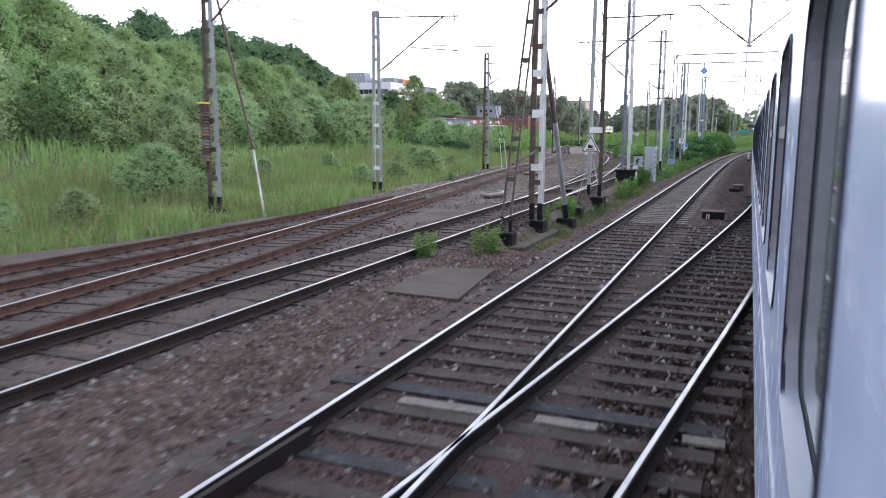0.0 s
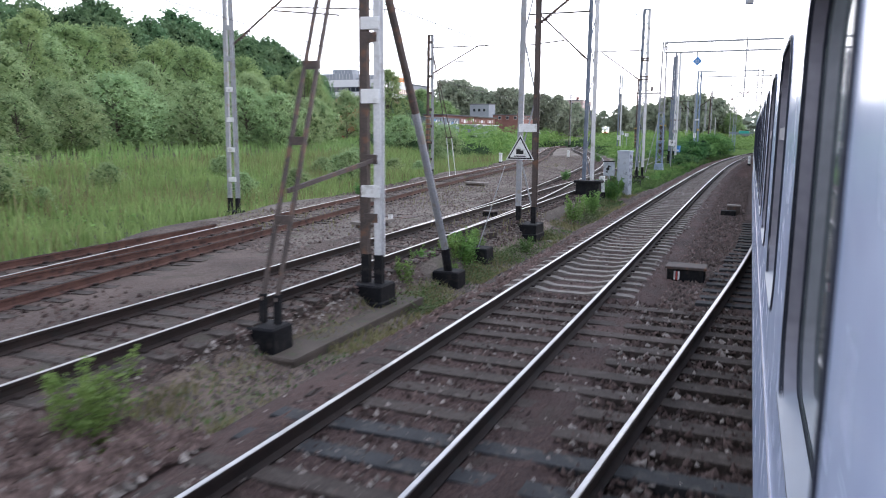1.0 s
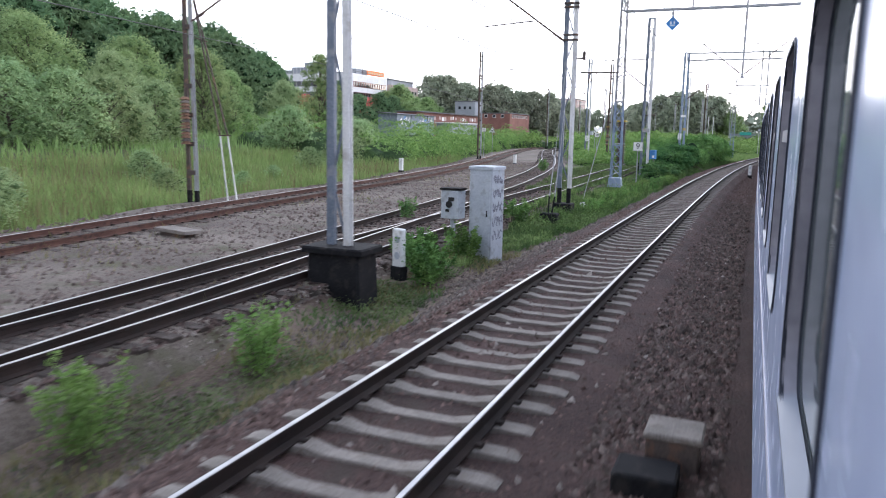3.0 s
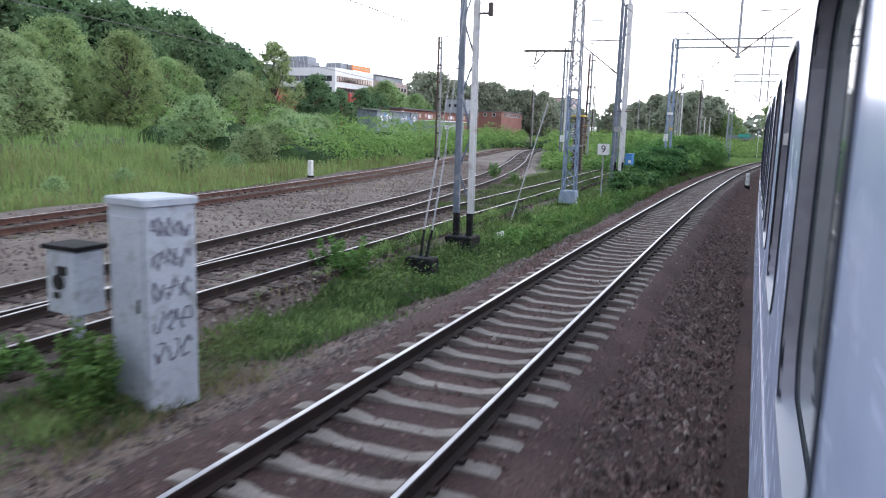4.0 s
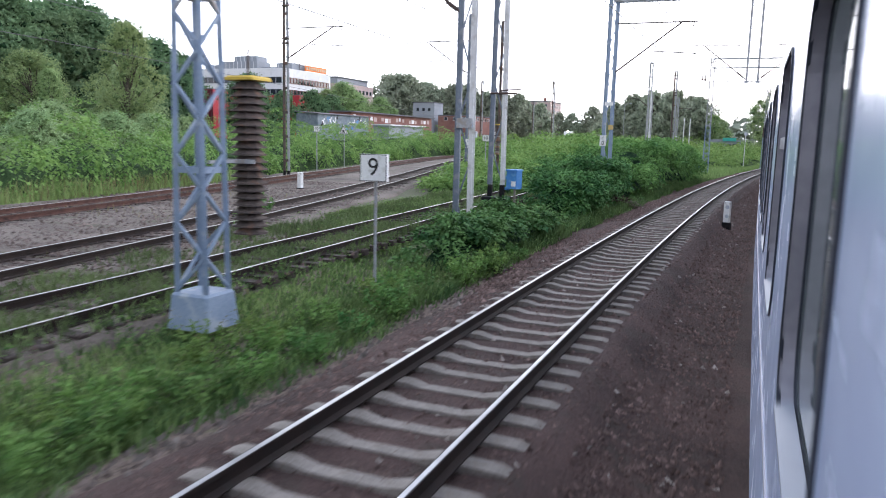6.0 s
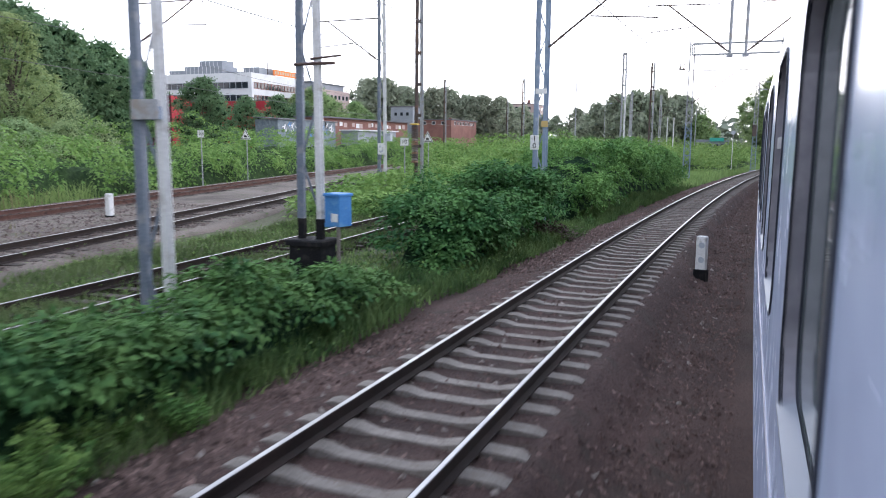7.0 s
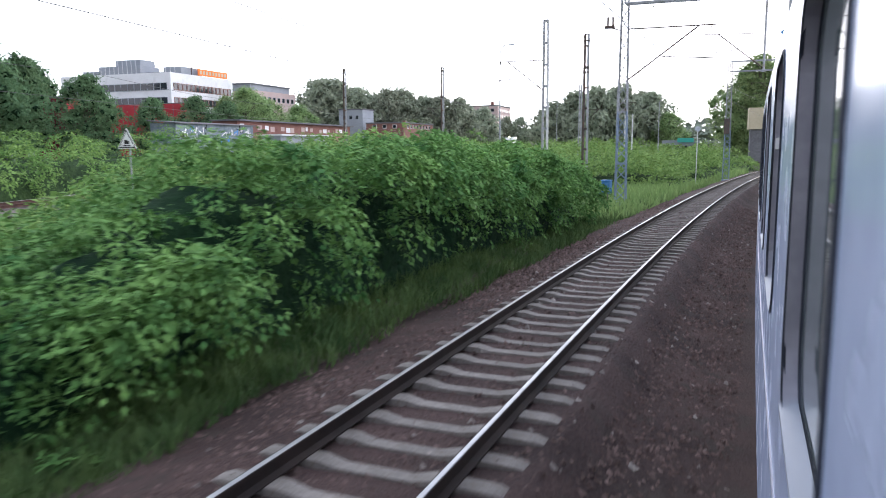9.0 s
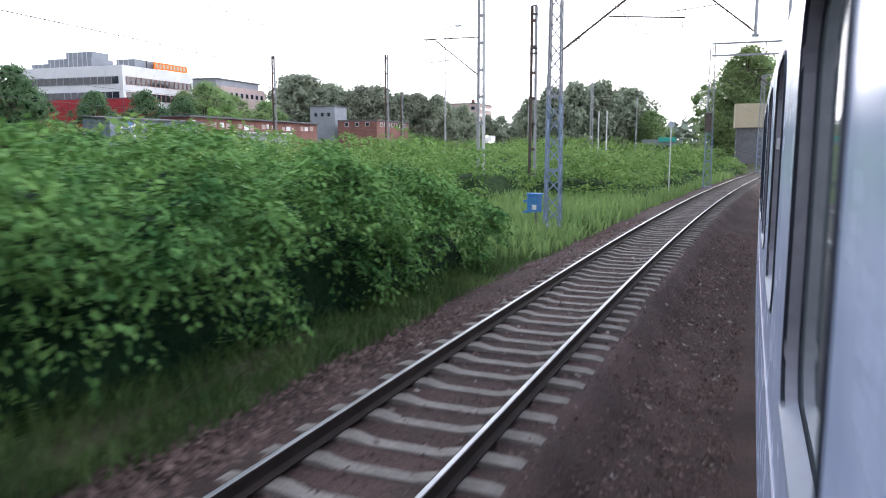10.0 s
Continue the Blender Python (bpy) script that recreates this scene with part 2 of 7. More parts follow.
# ---------- mesh helpers ----------
class Form:
    """Collects vertices and faces for one mesh."""

    def __init__(self):
        self.v, self.f, self.mi = [], [], []

    def add(self, verts, faces, mi=0):
        k = len(self.v)
        self.v += [tuple(p) for p in verts]
        self.f += [tuple(k + i for i in q) for q in faces]
        self.mi += [mi] * len(faces)
        return self

    def box(self, c, size, rz=0.0, mi=0, taper=1.0, bevel=0.0):
        sx, sy, sz = size[0] / 2, size[1] / 2, size[2] / 2
        ca, sa = math.cos(rz), math.sin(rz)
        if bevel <= 0:
            ring = [(-1, -1), (1, -1), (1, 1), (-1, 1)]
            lv = [(x * sx, y * sy) for x, y in ring]
        else:
            b = bevel
            lv = [(-sx + b, -sy), (sx - b, -sy), (sx, -sy + b), (sx, sy - b), (sx - b, sy), (-sx + b, sy), (-sx, sy - b), (-sx, -sy + b)]
        n = len(lv)
        levels = [(-sz, 1.0), (sz - bevel, taper)] + ([(sz, taper * (1 - bevel / max(sx, sy)))] if bevel > 0 else [])
        vs = []
        for z, k in levels:
            for x, y in lv:
                vs.append((c[0] + (x * ca - y * sa) * k, c[1] + (x * sa + y * ca) * k, c[2] + z))
        fs = [tuple(range(n))[::-1]]
        for j in range(len(levels) - 1):
            fs += [(j * n + i, j * n + (i + 1) % n, (j + 1) * n + (i + 1) % n, (j + 1) * n + i) for i in range(n)]
        fs.append(tuple((len(levels) - 1) * n + i for i in range(n)))
        return self.add(vs, fs, mi)

    def tube(self, a, b, r, n=8, r2=None, mi=0):
        a, b = Vector(a), Vector(b)
        r2 = r if r2 is None else r2
        d = (b - a).normalized()
        p = d.orthogonal().normalized()
        q = d.cross(p)
        vs = [a + (p * math.cos(i * 2 * math.pi / n) + q * math.sin(i * 2 * math.pi / n)) * r for i in range(n)]
        vs += [b + (p * math.cos(i * 2 * math.pi / n) + q * math.sin(i * 2 * math.pi / n)) * r2 for i in range(n)]
        fs = [(i, (i + 1) % n, n + (i + 1) % n, n + i) for i in range(n)] + [tuple(range(n))[::-1], tuple(range(n, 2 * n))]
        return self.add(vs, fs, mi)

    def bar(self, a, b, w, h, mi=0):
        """A flat or square bar from a to b; w across, h in the other way."""
        a, b = Vector(a), Vector(b)
        d = (b - a).normalized()
        p = d.cross(Vector((0, 0, 1)))
        p = Vector((1, 0, 0)) if p.length < 1e-3 else p.normalized()
        q = p.cross(d)
        vs = [e + p * (i * w / 2) + q * (j * h / 2) for e in (a, b) for i, j in ((-1, -1), (1, -1), (1, 1), (-1, 1))]
        return self.add(vs, [(3, 2, 1, 0), (4, 5, 6, 7), (0, 1, 5, 4), (1, 2, 6, 5), (2, 3, 7, 6), (3, 0, 4, 7)], mi)

    def sweep(self, profile, places, closed=True, mi=0, caps=True):
        """places: rows of x, y, heading; profile: (u to the right, z)."""
        n, k = len(profile), len(places)
        vs = []
        for x, y, th in places:
            c, s = math.cos(th), math.sin(th)
            vs += [(x + u * c, y - u * s, z) for u, z in profile]
        last = n if closed else n - 1
        fs = [(j * n + i, j * n + (i + 1) % n, (j + 1) * n + (i + 1) % n, (j + 1) * n + i) for j in range(k - 1) for i in range(last)]
        if closed and caps:
            fs += [tuple(range(n))[::-1], tuple((k - 1) * n + i for i in range(n))]
        return self.add(vs, fs, mi)

    def path(self, pts, r, n=5):
        """One unbroken tube through the points."""
        k = len(self.v)
        pts = [Vector(p) for p in pts]
        for i, p in enumerate(pts):
            d = (pts[min(i + 1, len(pts) - 1)] - pts[max(i - 1, 0)]).normalized()
            a = d.cross(Vector((0, 0, 1))).normalized()
            b = a.cross(d)
            self.v += [tuple(p + (a * math.cos(j * 2 * math.pi / n) + b * math.sin(j * 2 * math.pi / n)) * r) for j in range(n)]
        for i in range(len(pts) - 1):
            self.f += [(k + i * n + j, k + i * n + (j + 1) % n, k + (i + 1) * n + (j + 1) % n, k + (i + 1) * n + j) for j in range(n)]
        self.mi = [0] * len(self.f)
        return self

    def mesh(self, name, *mats, smooth=False):
        me = bpy.data.meshes.new(name)
        me.from_pydata(self.v, [], self.f)
        for m in mats:
            me.materials.append(m)
        if len(mats) > 1:
            me.polygons.foreach_set("material_index", self.mi)
        if smooth:
            me.polygons.foreach_set("use_smooth", [True] * len(me.polygons))
        me.update()
        return me


def part(name, form, material, parent=None, label="", smooth=False):
    mats = material if isinstance(material, (list, tuple)) else [material]
    ob = new(name, form.mesh(name, *mats, smooth=smooth) if isinstance(form, Form) else form)
    ob.parent = parent
    if label:
        ob["label"] = label
    return ob


def thing(name, at, label, category, group="", kind="", rz=0.0):
    e = new(name)
    e.empty_display_size = 0.3
    e.matrix_basis = pose(at[0], at[1], at[2], 0, 0, rz)
    return tagged(e, label, category, group, kind)


def track_places(ctrl, y0, y1, step=1.0):
    """Rows of x, y, heading along a track given by (y, x) of its middle."""
    ys = np.arange(y0 - 15, y1 + 15, 0.5)
    cy, cx = zip(*ctrl)
    xs = np.interp(ys, cy, cx)
    ker = np.hanning(25)
    xs = np.convolve(np.pad(xs, 12, mode="reflect", reflect_type="odd"), ker / ker.sum(), "valid")
    th = np.arctan2(np.gradient(xs), np.gradient(ys))
    yy = np.arange(y0, y1 + 1e-6, step)
    return [(np.interp(y, ys, xs), y, np.interp(y, ys, th)) for y in yy]


def line_places(s0, s1, u, step=1.0):
    out = []
    for s in np.arange(s0, s1 + 1e-6, step):
        p = lay(s, u, 0)
        out.append((p.x, p.y, line(s)[2]))
    return out
def fast_mesh(name, verts, faces, *mats, mi=None, smooth=False):
    """A mesh from arrays: verts (n, 3), faces (m, 3 or 4)."""
    me = bpy.data.meshes.new(name)
    n, k = faces.shape
    me.vertices.add(len(verts))
    me.vertices.foreach_set("co", np.ascontiguousarray(verts, np.float32).ravel())
    me.loops.add(n * k)
    me.loops.foreach_set("vertex_index", np.ascontiguousarray(faces, np.int32).ravel())
    me.polygons.add(n)
    me.polygons.foreach_set("loop_start", np.arange(0, n * k, k, dtype=np.int32))
    for m in mats:
        me.materials.append(m)
    if mi is not None:
        me.polygons.foreach_set("material_index", np.ascontiguousarray(mi, np.int32))
    if smooth:
        me.polygons.foreach_set("use_smooth", np.ones(n, bool))
    me.update(calc_edges=True)
    me.validate()
    return me


# ---------- tracks: their middles ----------
TRACK_B = [(-60, -7.7), (10, -7.8), (30, -8.1), (45, -8.5), (60, -8.9), (75, -9.4), (90, -9.9), (110, -10.8), (140, -13.0), (180, -17)]
TRACK_C = [(-60, -7.8), (-15, -7.9), (-5, -8.3), (2, -9.0), (8, -9.9), (14.3, -10.8), (22, -12.0), (30, -13.3), (40, -14.8), (50, -16.3), (60, -17.6),
           (75, -19.4), (90, -21.9), (100, -24.0), (110, -26.2), (130, -31.0), (160, -37.8), (260, -54), (420, -76)]
TRACK_F = [(-20, -8.0), (28, -8.05), (38, -8.5), (45, -9.1), (60, -10.7), (75, -12.5), (88, -14.6), (100, -17.1), (117, -21.3), (130, -24.9), (145, -28.9), (160, -32.7), (200, -39.9), (260, -49.7), (420, -71.7)]
TRACK_D = [(-80, -12.9), (9, -13.1), (14, -13.0), (22, -13.2), (30, -13.6), (60, -18)]
TRACK_X = [(-40, -2.97), (-20, -2.97), (-8, -2.9), (5, -1.55), (14, -0.55), (24, 0.36), (27, 0.62), (29.2, 0.80), (32, 0.98), (38, 1.22), (46, 1.5), (80, 1.5)]
U_A, U_OWN = -2.97, 1.5
GAUGE = 0.7525
xb = lambda y: float(np.interp(y, *zip(*TRACK_B)))
xc = lambda y: float(np.interp(y, *zip(*TRACK_C)))
xf = lambda y: float(np.interp(y, *zip(*TRACK_F)))


def rise(y):
    """The curving lines climb a little far off."""
    return 2.6 * min(1.0, max(0.0, (y - 200) / 160)) ** 1.3


# ---------- ground ----------
def ground_height(x, y):
    h = -0.68 + 0.10 * math.sin(x * 0.21 + 1.3) * math.sin(y * 0.17) + 0.05 * math.sin(x * 0.9 + y * 0.6)
    if y > 75:                                  # the bank beside the line lifts a little
        h += 0.30 * min(1, (y - 75) / 20) * (1 if -20 < x - xb(min(y, 170)) < 8 else 0.4)
    if -12 < x < -3 and 100 < y < 121:              # a dip where the blue mast stands
        h -= 0.32 * math.exp(-((y - 110.8) / 4.0) ** 2)
    q = (min(xc(y), -13.0) - 5.0 - x) / 26          # the meadow rises towards the wood
    if q > 0 and y < 125:
        q = min(1.0, q)
        h += 2.6 * q * q * (3 - 2 * q) * min(1.0, max(0.0, (125 - y) / 35))
    if 13 < y < 86 and x > xb(y) - 1 and x < 0:
        h -= 0.7                                # hollow under the verge soil
    if x > float(np.interp(y, _cy, _cx)) - (4.4 if y < 82 else 5.3) and x < 9 and -60 < y < 330:
        h -= 1.5                                # the formation under the ballast
    d = math.hypot(x, y - 60)
    h += max(0, d - 120) * 0.006
    if y > 170:
        k = min(1.0, max(0.0, (16 - abs(x - xf(min(y, 420)) + 2.5)) / 6)) * min(1.0, (y - 170) / 30)
        h = h * (1 - k) + (rise(y) - 0.32) * k
    return h


def grid_sheet(xs, ys, height):
    vs = np.array([(x, y, height(x, y)) for y in ys for x in xs])
    nx = len(xs)
    i = np.arange(nx - 1)
    fs = np.concatenate([np.stack([j * nx + i, j * nx + i + 1, (j + 1) * nx + i + 1, (j + 1) * nx + i], 1) for j in range(len(ys) - 1)])
    return vs, fs


near_x = np.arange(-70, 30.1, 1.6)
near_y = np.arange(-30, 260.1, 2.0)
far = np.array([15, 40, 90, 180, 360, 700, 1300, 2400])
gx = np.concatenate([-70 - far[::-1], near_x, 30 + far])
gy = np.concatenate([-30 - far[::-1], near_y, 260 + far])
vs, fs = grid_sheet(gx, gy, ground_height)
tagged(part("ground", fast_mesh("ground", vs, fs, M["earth"], smooth=True), None), "uneven earth with patchy grass beside the railway", "ground", kind="structure")


fall = lambda s: 0.55 * min(1.0, max(0.0, (s - 45) / 45))     # the line under the train lies lower further on
bedf = Form()
for s in np.arange(-35, 330.1, 1.0):
    k = fall(s)
    w2 = 0.045 if s < 24 else 0.0
    w = 0.12 * math.sin(s * 0.31) + 0.08 * math.sin(s * 0.83)
    e = min(1.0, max(0.0, (s - 80) / 8))
    for u, z in ((-5.7 + w - 0.7 * e, -0.95 + 0.2 * e), (-4.9 + w - 0.65 * e, -0.42 - 0.06 * e), (-4.5 + w - 0.2 * e, -0.26 - 0.03 * e), (-4.2, -0.207 + w2), (-3.6, -0.240 + w2), (-2.3, -0.240 + w2), (-1.6, -0.207 + w2), (-1.2, -0.26 - 0.6 * k), (-0.5, -0.28 - 0.95 * k), (0.2, -0.26 - k), (2.8, -0.26 - k), (3.4, -0.3 - k), (4.4, -0.95 - k)):
        p = lay(s, u, z + 0.012 * math.sin(7 * u + 3 * s))
        bedf.v.append((p.x, p.y, p.z))
for j in range(len(bedf.v) // 13 - 1):
    for i in range(12):
        bedf.f.append((j * 13 + i, j * 13 + i + 1, j * 13 + 14 + i, j * 13 + 13 + i))
bedf.mi = [0] * len(bedf.f)
tagged(part("ballast_bed", bedf, M["ballast"], smooth=True), "dark brown crushed-stone ballast under the two running lines", "ballast", kind="structure")
yard = Form()
ys = np.arange(-40, 175.1, 0.7)
rows = []
for y in ys:
    left = min(xc(y), -13.0 if y < 22 else 0) - 3.4 - 0.5 * math.sin(y * 0.23) - 0.3 * math.sin(y * 0.71)
    right = xb(y) + 1.28
    if y > 82:
        k = min(1, (y - 82) / 8)
        right = right * (1 - k) + (xf(y) + 2.0) * k
    right += (0.05 if y < 84 else 0.25) * math.sin(y * 0.5)
    if y < 17:
        right = -4.15 if y < 13 else -4.15 + (right + 4.15) * min(1, (y - 13) / 4)
    rows.append((left, right, y))
nv = 30
for left, right, y in rows:
    xs = [left, left + 0.5] + list(np.linspace(left + 1.2, right - 0.3, nv - 4)) + [right, right + 0.38]
    for i, x in enumerate(xs):
        z = -1.0 if i in (0, nv - 1) else -0.235 if i in (1, nv - 2) else -0.186 + 0.030 * noise.noise((x * 0.8, y * 0.8, 2.0)) + 0.020 * noise.noise((x * 2.1, y * 2.1, 6.0))
        yard.v.append((x, y, z))
for j in range(len(rows) - 1):
    for i in range(nv - 1):
        yard.f.append((j * nv + i, j * nv + i + 1, (j + 1) * nv + i + 1, (j + 1) * nv + i))
        yard.mi.append(1 if rows[j][2] + 7 * noise.noise((i * 0.3, rows[j][2] * 0.25, 4.0)) < 27 else 0)
tagged(part("yard_gravel", yard, [M["gravel"], M["gravel_brown"]], smooth=True), "pale brown gravel and old ballast between the sidings", "gravel", kind="structure")


# the hollow between the siding and the running line
def hollow(y):
    return float(np.interp(y, (14, 20, 28, 38, 47, 54, 62, 68, 76, 86), (-0.5, -0.72, -0.86, -0.90, -0.70, -0.71, -0.80, -0.80, -0.68, -0.55)))


def soil_z(x, y):
    a, b = xb(y) + 1.48, float(np.interp(y, _cy, _cx)) - 4.55
    q = (x - a) / max(b - a, 0.1)
    m = hollow(y)
    base = float(np.interp(q, (-0.1, 0.05, 0.4, 0.6, 0.85, 1.05), (-0.34, m + 0.14, m, m + 0.02, -0.44, -0.33)))
    return base + 0.04 * math.sin(x * 2.1 + y * 0.9) + 0.03 * math.sin(y * 1.7 - x)


soil = Form()
sy = np.arange(14, 86.1, 0.8)
for y in sy:
    a, b = xb(y) + 1.3, float(np.interp(y, _cy, _cx)) - 4.5
    for x in np.linspace(a, b, 12):
        soil.v.append((x, y, soil_z(x, y)))
for j in range(len(sy) - 1):
    for i in range(11):
        soil.f.append((j * 12 + i, j * 12 + i + 1, (j + 1) * 12 + i + 1, (j + 1) * 12 + i))
        soil.mi.append(0)
tagged(part("verge_soil", soil, M["soil"], smooth=True), "brown stony soil in the hollow between siding and running line", "soil", kind="structure")


# ---------- rails and sleepers ----------
def rail_forms(places, side):
    """The running rail: rusty foot and web, bright worn head."""
    a, b = Form(), Form()
    o = side * GAUGE
    a.sweep([(o - 0.075, -0.172), (o + 0.075, -0.172), (o + 0.075, -0.160), (o + 0.012, -0.135), (o + 0.010, -0.052), (o + 0.036, -0.040), (o + 0.036, -0.006), (o - 0.036, -0.006), (o - 0.036, -0.040), (o - 0.010, -0.052), (o - 0.012, -0.135), (o - 0.075, -0.160)], places)
    b.sweep([(o - 0.026, -0.0055), (o + 0.026, -0.0055), (o + 0.022, 0.0), (o - 0.022, 0.0)], places)
    return a, b


def concrete_sleeper():
    f = Form()
    rows = [(-1.25, 0.14, 0.09, -0.215), (-1.15, 0.15, 0.11, -0.185), (-0.55, 0.15, 0.11, -0.172), (-0.35, 0.12, 0.09, -0.215), (0.35, 0.12, 0.09, -0.215), (0.55, 0.15, 0.11, -0.172), (1.15, 0.15, 0.11, -0.185), (1.25, 0.14, 0.09, -0.215)]
    for u, w, wt, z in rows:
        f.v += [(u, -w, -0.42), (u, w, -0.42), (u, wt, z), (u, -wt, z)]
    for j in range(len(rows) - 1):
        for i in range(4):
            f.f.append((j * 4 + i, j * 4 + (i + 1) % 4, (j + 1) * 4 + (i + 1) % 4, (j + 1) * 4 + i))
    f.f += [(3, 2, 1, 0), (28, 29, 30, 31)]
    f.mi = [0] * len(f.f)
    return f


def wood_sleeper(length=2.6):
    f = Form()
    f.box((0, 0, -0.25), (length, 0.25, 0.15), bevel=0.012)
    return f


def fastening():
    f = Form()
    for o in (-GAUGE, GAUGE):
        for k in (-1, 1):
            f.box((o + k * 0.105, 0, -0.155), (0.075, 0.10, 0.035), bevel=0.008)
    return f


CONC_ME = concrete_sleeper().mesh("sleeper", M["concrete"])
WOOD_ME = wood_sleeper().mesh("sleeper", M["wood_old"])
FAST_ME = fastening()


def track(name, places, label, sleeper=WOOD_ME, near=None, step=0.6, skip=None, shiny=(True, True), group="railway tracks", head="rail_dull"):
    """A track: two rails, each near sleeper a piece of its own, the far ones joined."""
    t = tagged(new(name), label, "railway track", group)
    for k, bright in ((-1, shiny[0]), (1, shiny[1])):
        a, b = rail_forms(places, k)
        for g in (a, b):
            if name in ("outer_track", "branch_track"):
                g.v = [(p, q, c + rise(q)) for p, q, c in g.v]
        r = part("rail", a, M["rail_rust" if name in ("outer_track", "rusty_track") else "rail_side"], t)
        part("rail_head", b, M[head] if bright else M["rail_side"], r, "bright worn running surface" if bright else "")
    xs, ys, ths = (np.array(c, float) for c in zip(*places))
    d = np.concatenate([[0], np.cumsum(np.hypot(np.diff(xs), np.diff(ys)))])
    rest, clips = Form(), Form()
    base = np.array([v.co[:] for v in sleeper.vertices])
    polys = [tuple(p.vertices) for p in sleeper.polygons]
    for q in np.arange(0.3, d[-1], step):
        x, y, th = np.interp(q, d, xs), np.interp(q, d, ys), np.interp(q, d, ths)
        if skip and skip(y):
            continue
        j = random.uniform(-0.02, 0.02)
        dz = random.uniform(-0.012, 0.012)
        if near and near[0] < y < near[1]:
            ob = new("sleeper", sleeper)
            ob.parent = t
            ob.matrix_basis = pose(x, y + j, dz, 0, 0, -math.degrees(th) + random.uniform(-0.6, 0.6))
        else:
            c, s = math.cos(th), math.sin(th)
            rest.add([(x + vx * c + vy * s, y - vx * s + vy * c, vz + dz) for vx, vy, vz in base], polys)
        if near and near[0] < y < min(near[1], 75):
            c, s = math.cos(th), math.sin(th)
            clips.add([(x + vx * c + (vy + j) * s, y - vx * s + (vy + j) * c, vz) for vx, vy, vz in FAST_ME.v], FAST_ME.f)
    if rest.f:
        if name in ("outer_track", "branch_track"):
            rest.v = [(a, b, c + rise(b)) for a, b, c in rest.v]
        tagged(part("far_sleeper", rest, sleeper.materials[0], t), kind="stuff")
    if clips.f:
        tagged(part("rail_fastening", clips, M["rail_side"], t), kind="stuff")
    return t


track("railway_track", line_places(-30, 300, U_A, 1.0), "running line with shiny rails on pale concrete sleepers", CONC_ME, near=(24, 185), skip=lambda y: y < 24.6, head="rail_top")
track("own_track", line_places(-30, 300, U_OWN, 1.0), "running line under the standing train, concrete sleepers", CONC_ME, skip=lambda y: y < 38.3 or y > 70)
track("siding_track", track_places(TRACK_B, -20, 135), "siding with worn rails on old dark wooden sleepers", WOOD_ME, near=(0, 110))
track("outer_track", track_places(TRACK_C, 1, 380), "rusty running line curving away on dark sleepers", WOOD_ME, near=(2, 120), shiny=(True, False))
track("branch_track", track_places(TRACK_F, 30, 380), "branch line leaving the siding by a turnout", WOOD_ME, near=(52, 150))
track("rusty_track", track_places(TRACK_D, -20, 29), "rusty siding merging into the outer line", WOOD_ME, near=(-5, 27), shiny=(False, False))
cross = track("crossover_track", track_places(TRACK_X, -14, 33), "turnout rails leading under the train over black timbers", WOOD_ME, skip=lambda y: True, head="rail_top")
# long turnout timbers
for k, y in enumerate(np.arange(-12, 24.5, 0.62)):
    xr = float(np.interp(y, *zip(*TRACK_X))) + 1.25
    f = Form()
    f.box((0, 0, -0.245), (xr + 4.35, 0.26, 0.16), bevel=0.012)
    tarred = min(abs(y - 5.2), abs(y - 7.4), abs(y - 17.3), abs(y - 17.8)) < 0.31
    ob = part("sleeper", f, M["tar_timber" if tarred else "wood_old"], cross, "black tarred timber" if tarred else "")
    ob.matrix_basis = pose((xr - 4.35) / 2, y, random.uniform(-0.012, 0.006), 0, 0, random.uniform(-0.7, 0.7))
for y in np.arange(25.1, 38.2, 0.62):
    xl = float(np.interp(y, (25, 26, 28, 29, 31, 32.3, 35, 38), (-0.75, -0.71, -0.63, -0.46, -0.41, -0.24, -0.18, -0.13)))
    f = Form()
    f.box((0, 0, -0.245), (2.6 - xl, 0.26, 0.16), bevel=0.012)
    part("sleeper", f, M["tar_timber"], cross, "black tarred timber").matrix_basis = pose((xl + 2.6) / 2, y, random.uniform(-0.075, -0.045), 0, 0, random.uniform(-1.0, 1.0))
# steel bearing plates on the crossing timbers
for x, y, w in ((-2.84, 6.82, 0.95), (-1.52, 6.86, 0.62), (-0.24, 6.92, 0.38)):
    f = Form()
    f.box((0, 0, 0), (w, 0.19, 0.025), bevel=0.006)
    part("bearing_plate", f, M["concrete"], cross, "worn grey bearing plate").matrix_basis = pose(x, y, -0.155, 0, 0, 2)
# check rails, wing rails and the crossing nose
for k, u in ((-1, GAUGE), (1, -GAUGE)):
    f = Form()
    if k == -1:
        pl = [(x - GAUGE + 0.07 + 0.05 * abs(y - 3.4) / 2, y, th) for x, y, th in line_places(1.5, 5.5, U_A, 0.5)]
    else:
        pl = [(x + GAUGE - 0.07 - 0.05 * abs(y - 3.4) / 2, y, th) for x, y, th in track_places(TRACK_X, 1.5, 5.5, 0.5)]
    f.sweep([(-0.03, -0.17), (0.03, -0.17), (0.03, -0.012), (-0.03, -0.012)], pl)
    part("check_rail", f, M["rail_side"], cross)


# ---------- the train beside the camera ----------
SIDE = 0.12                     # the coach side lies this far to the right of the line walked
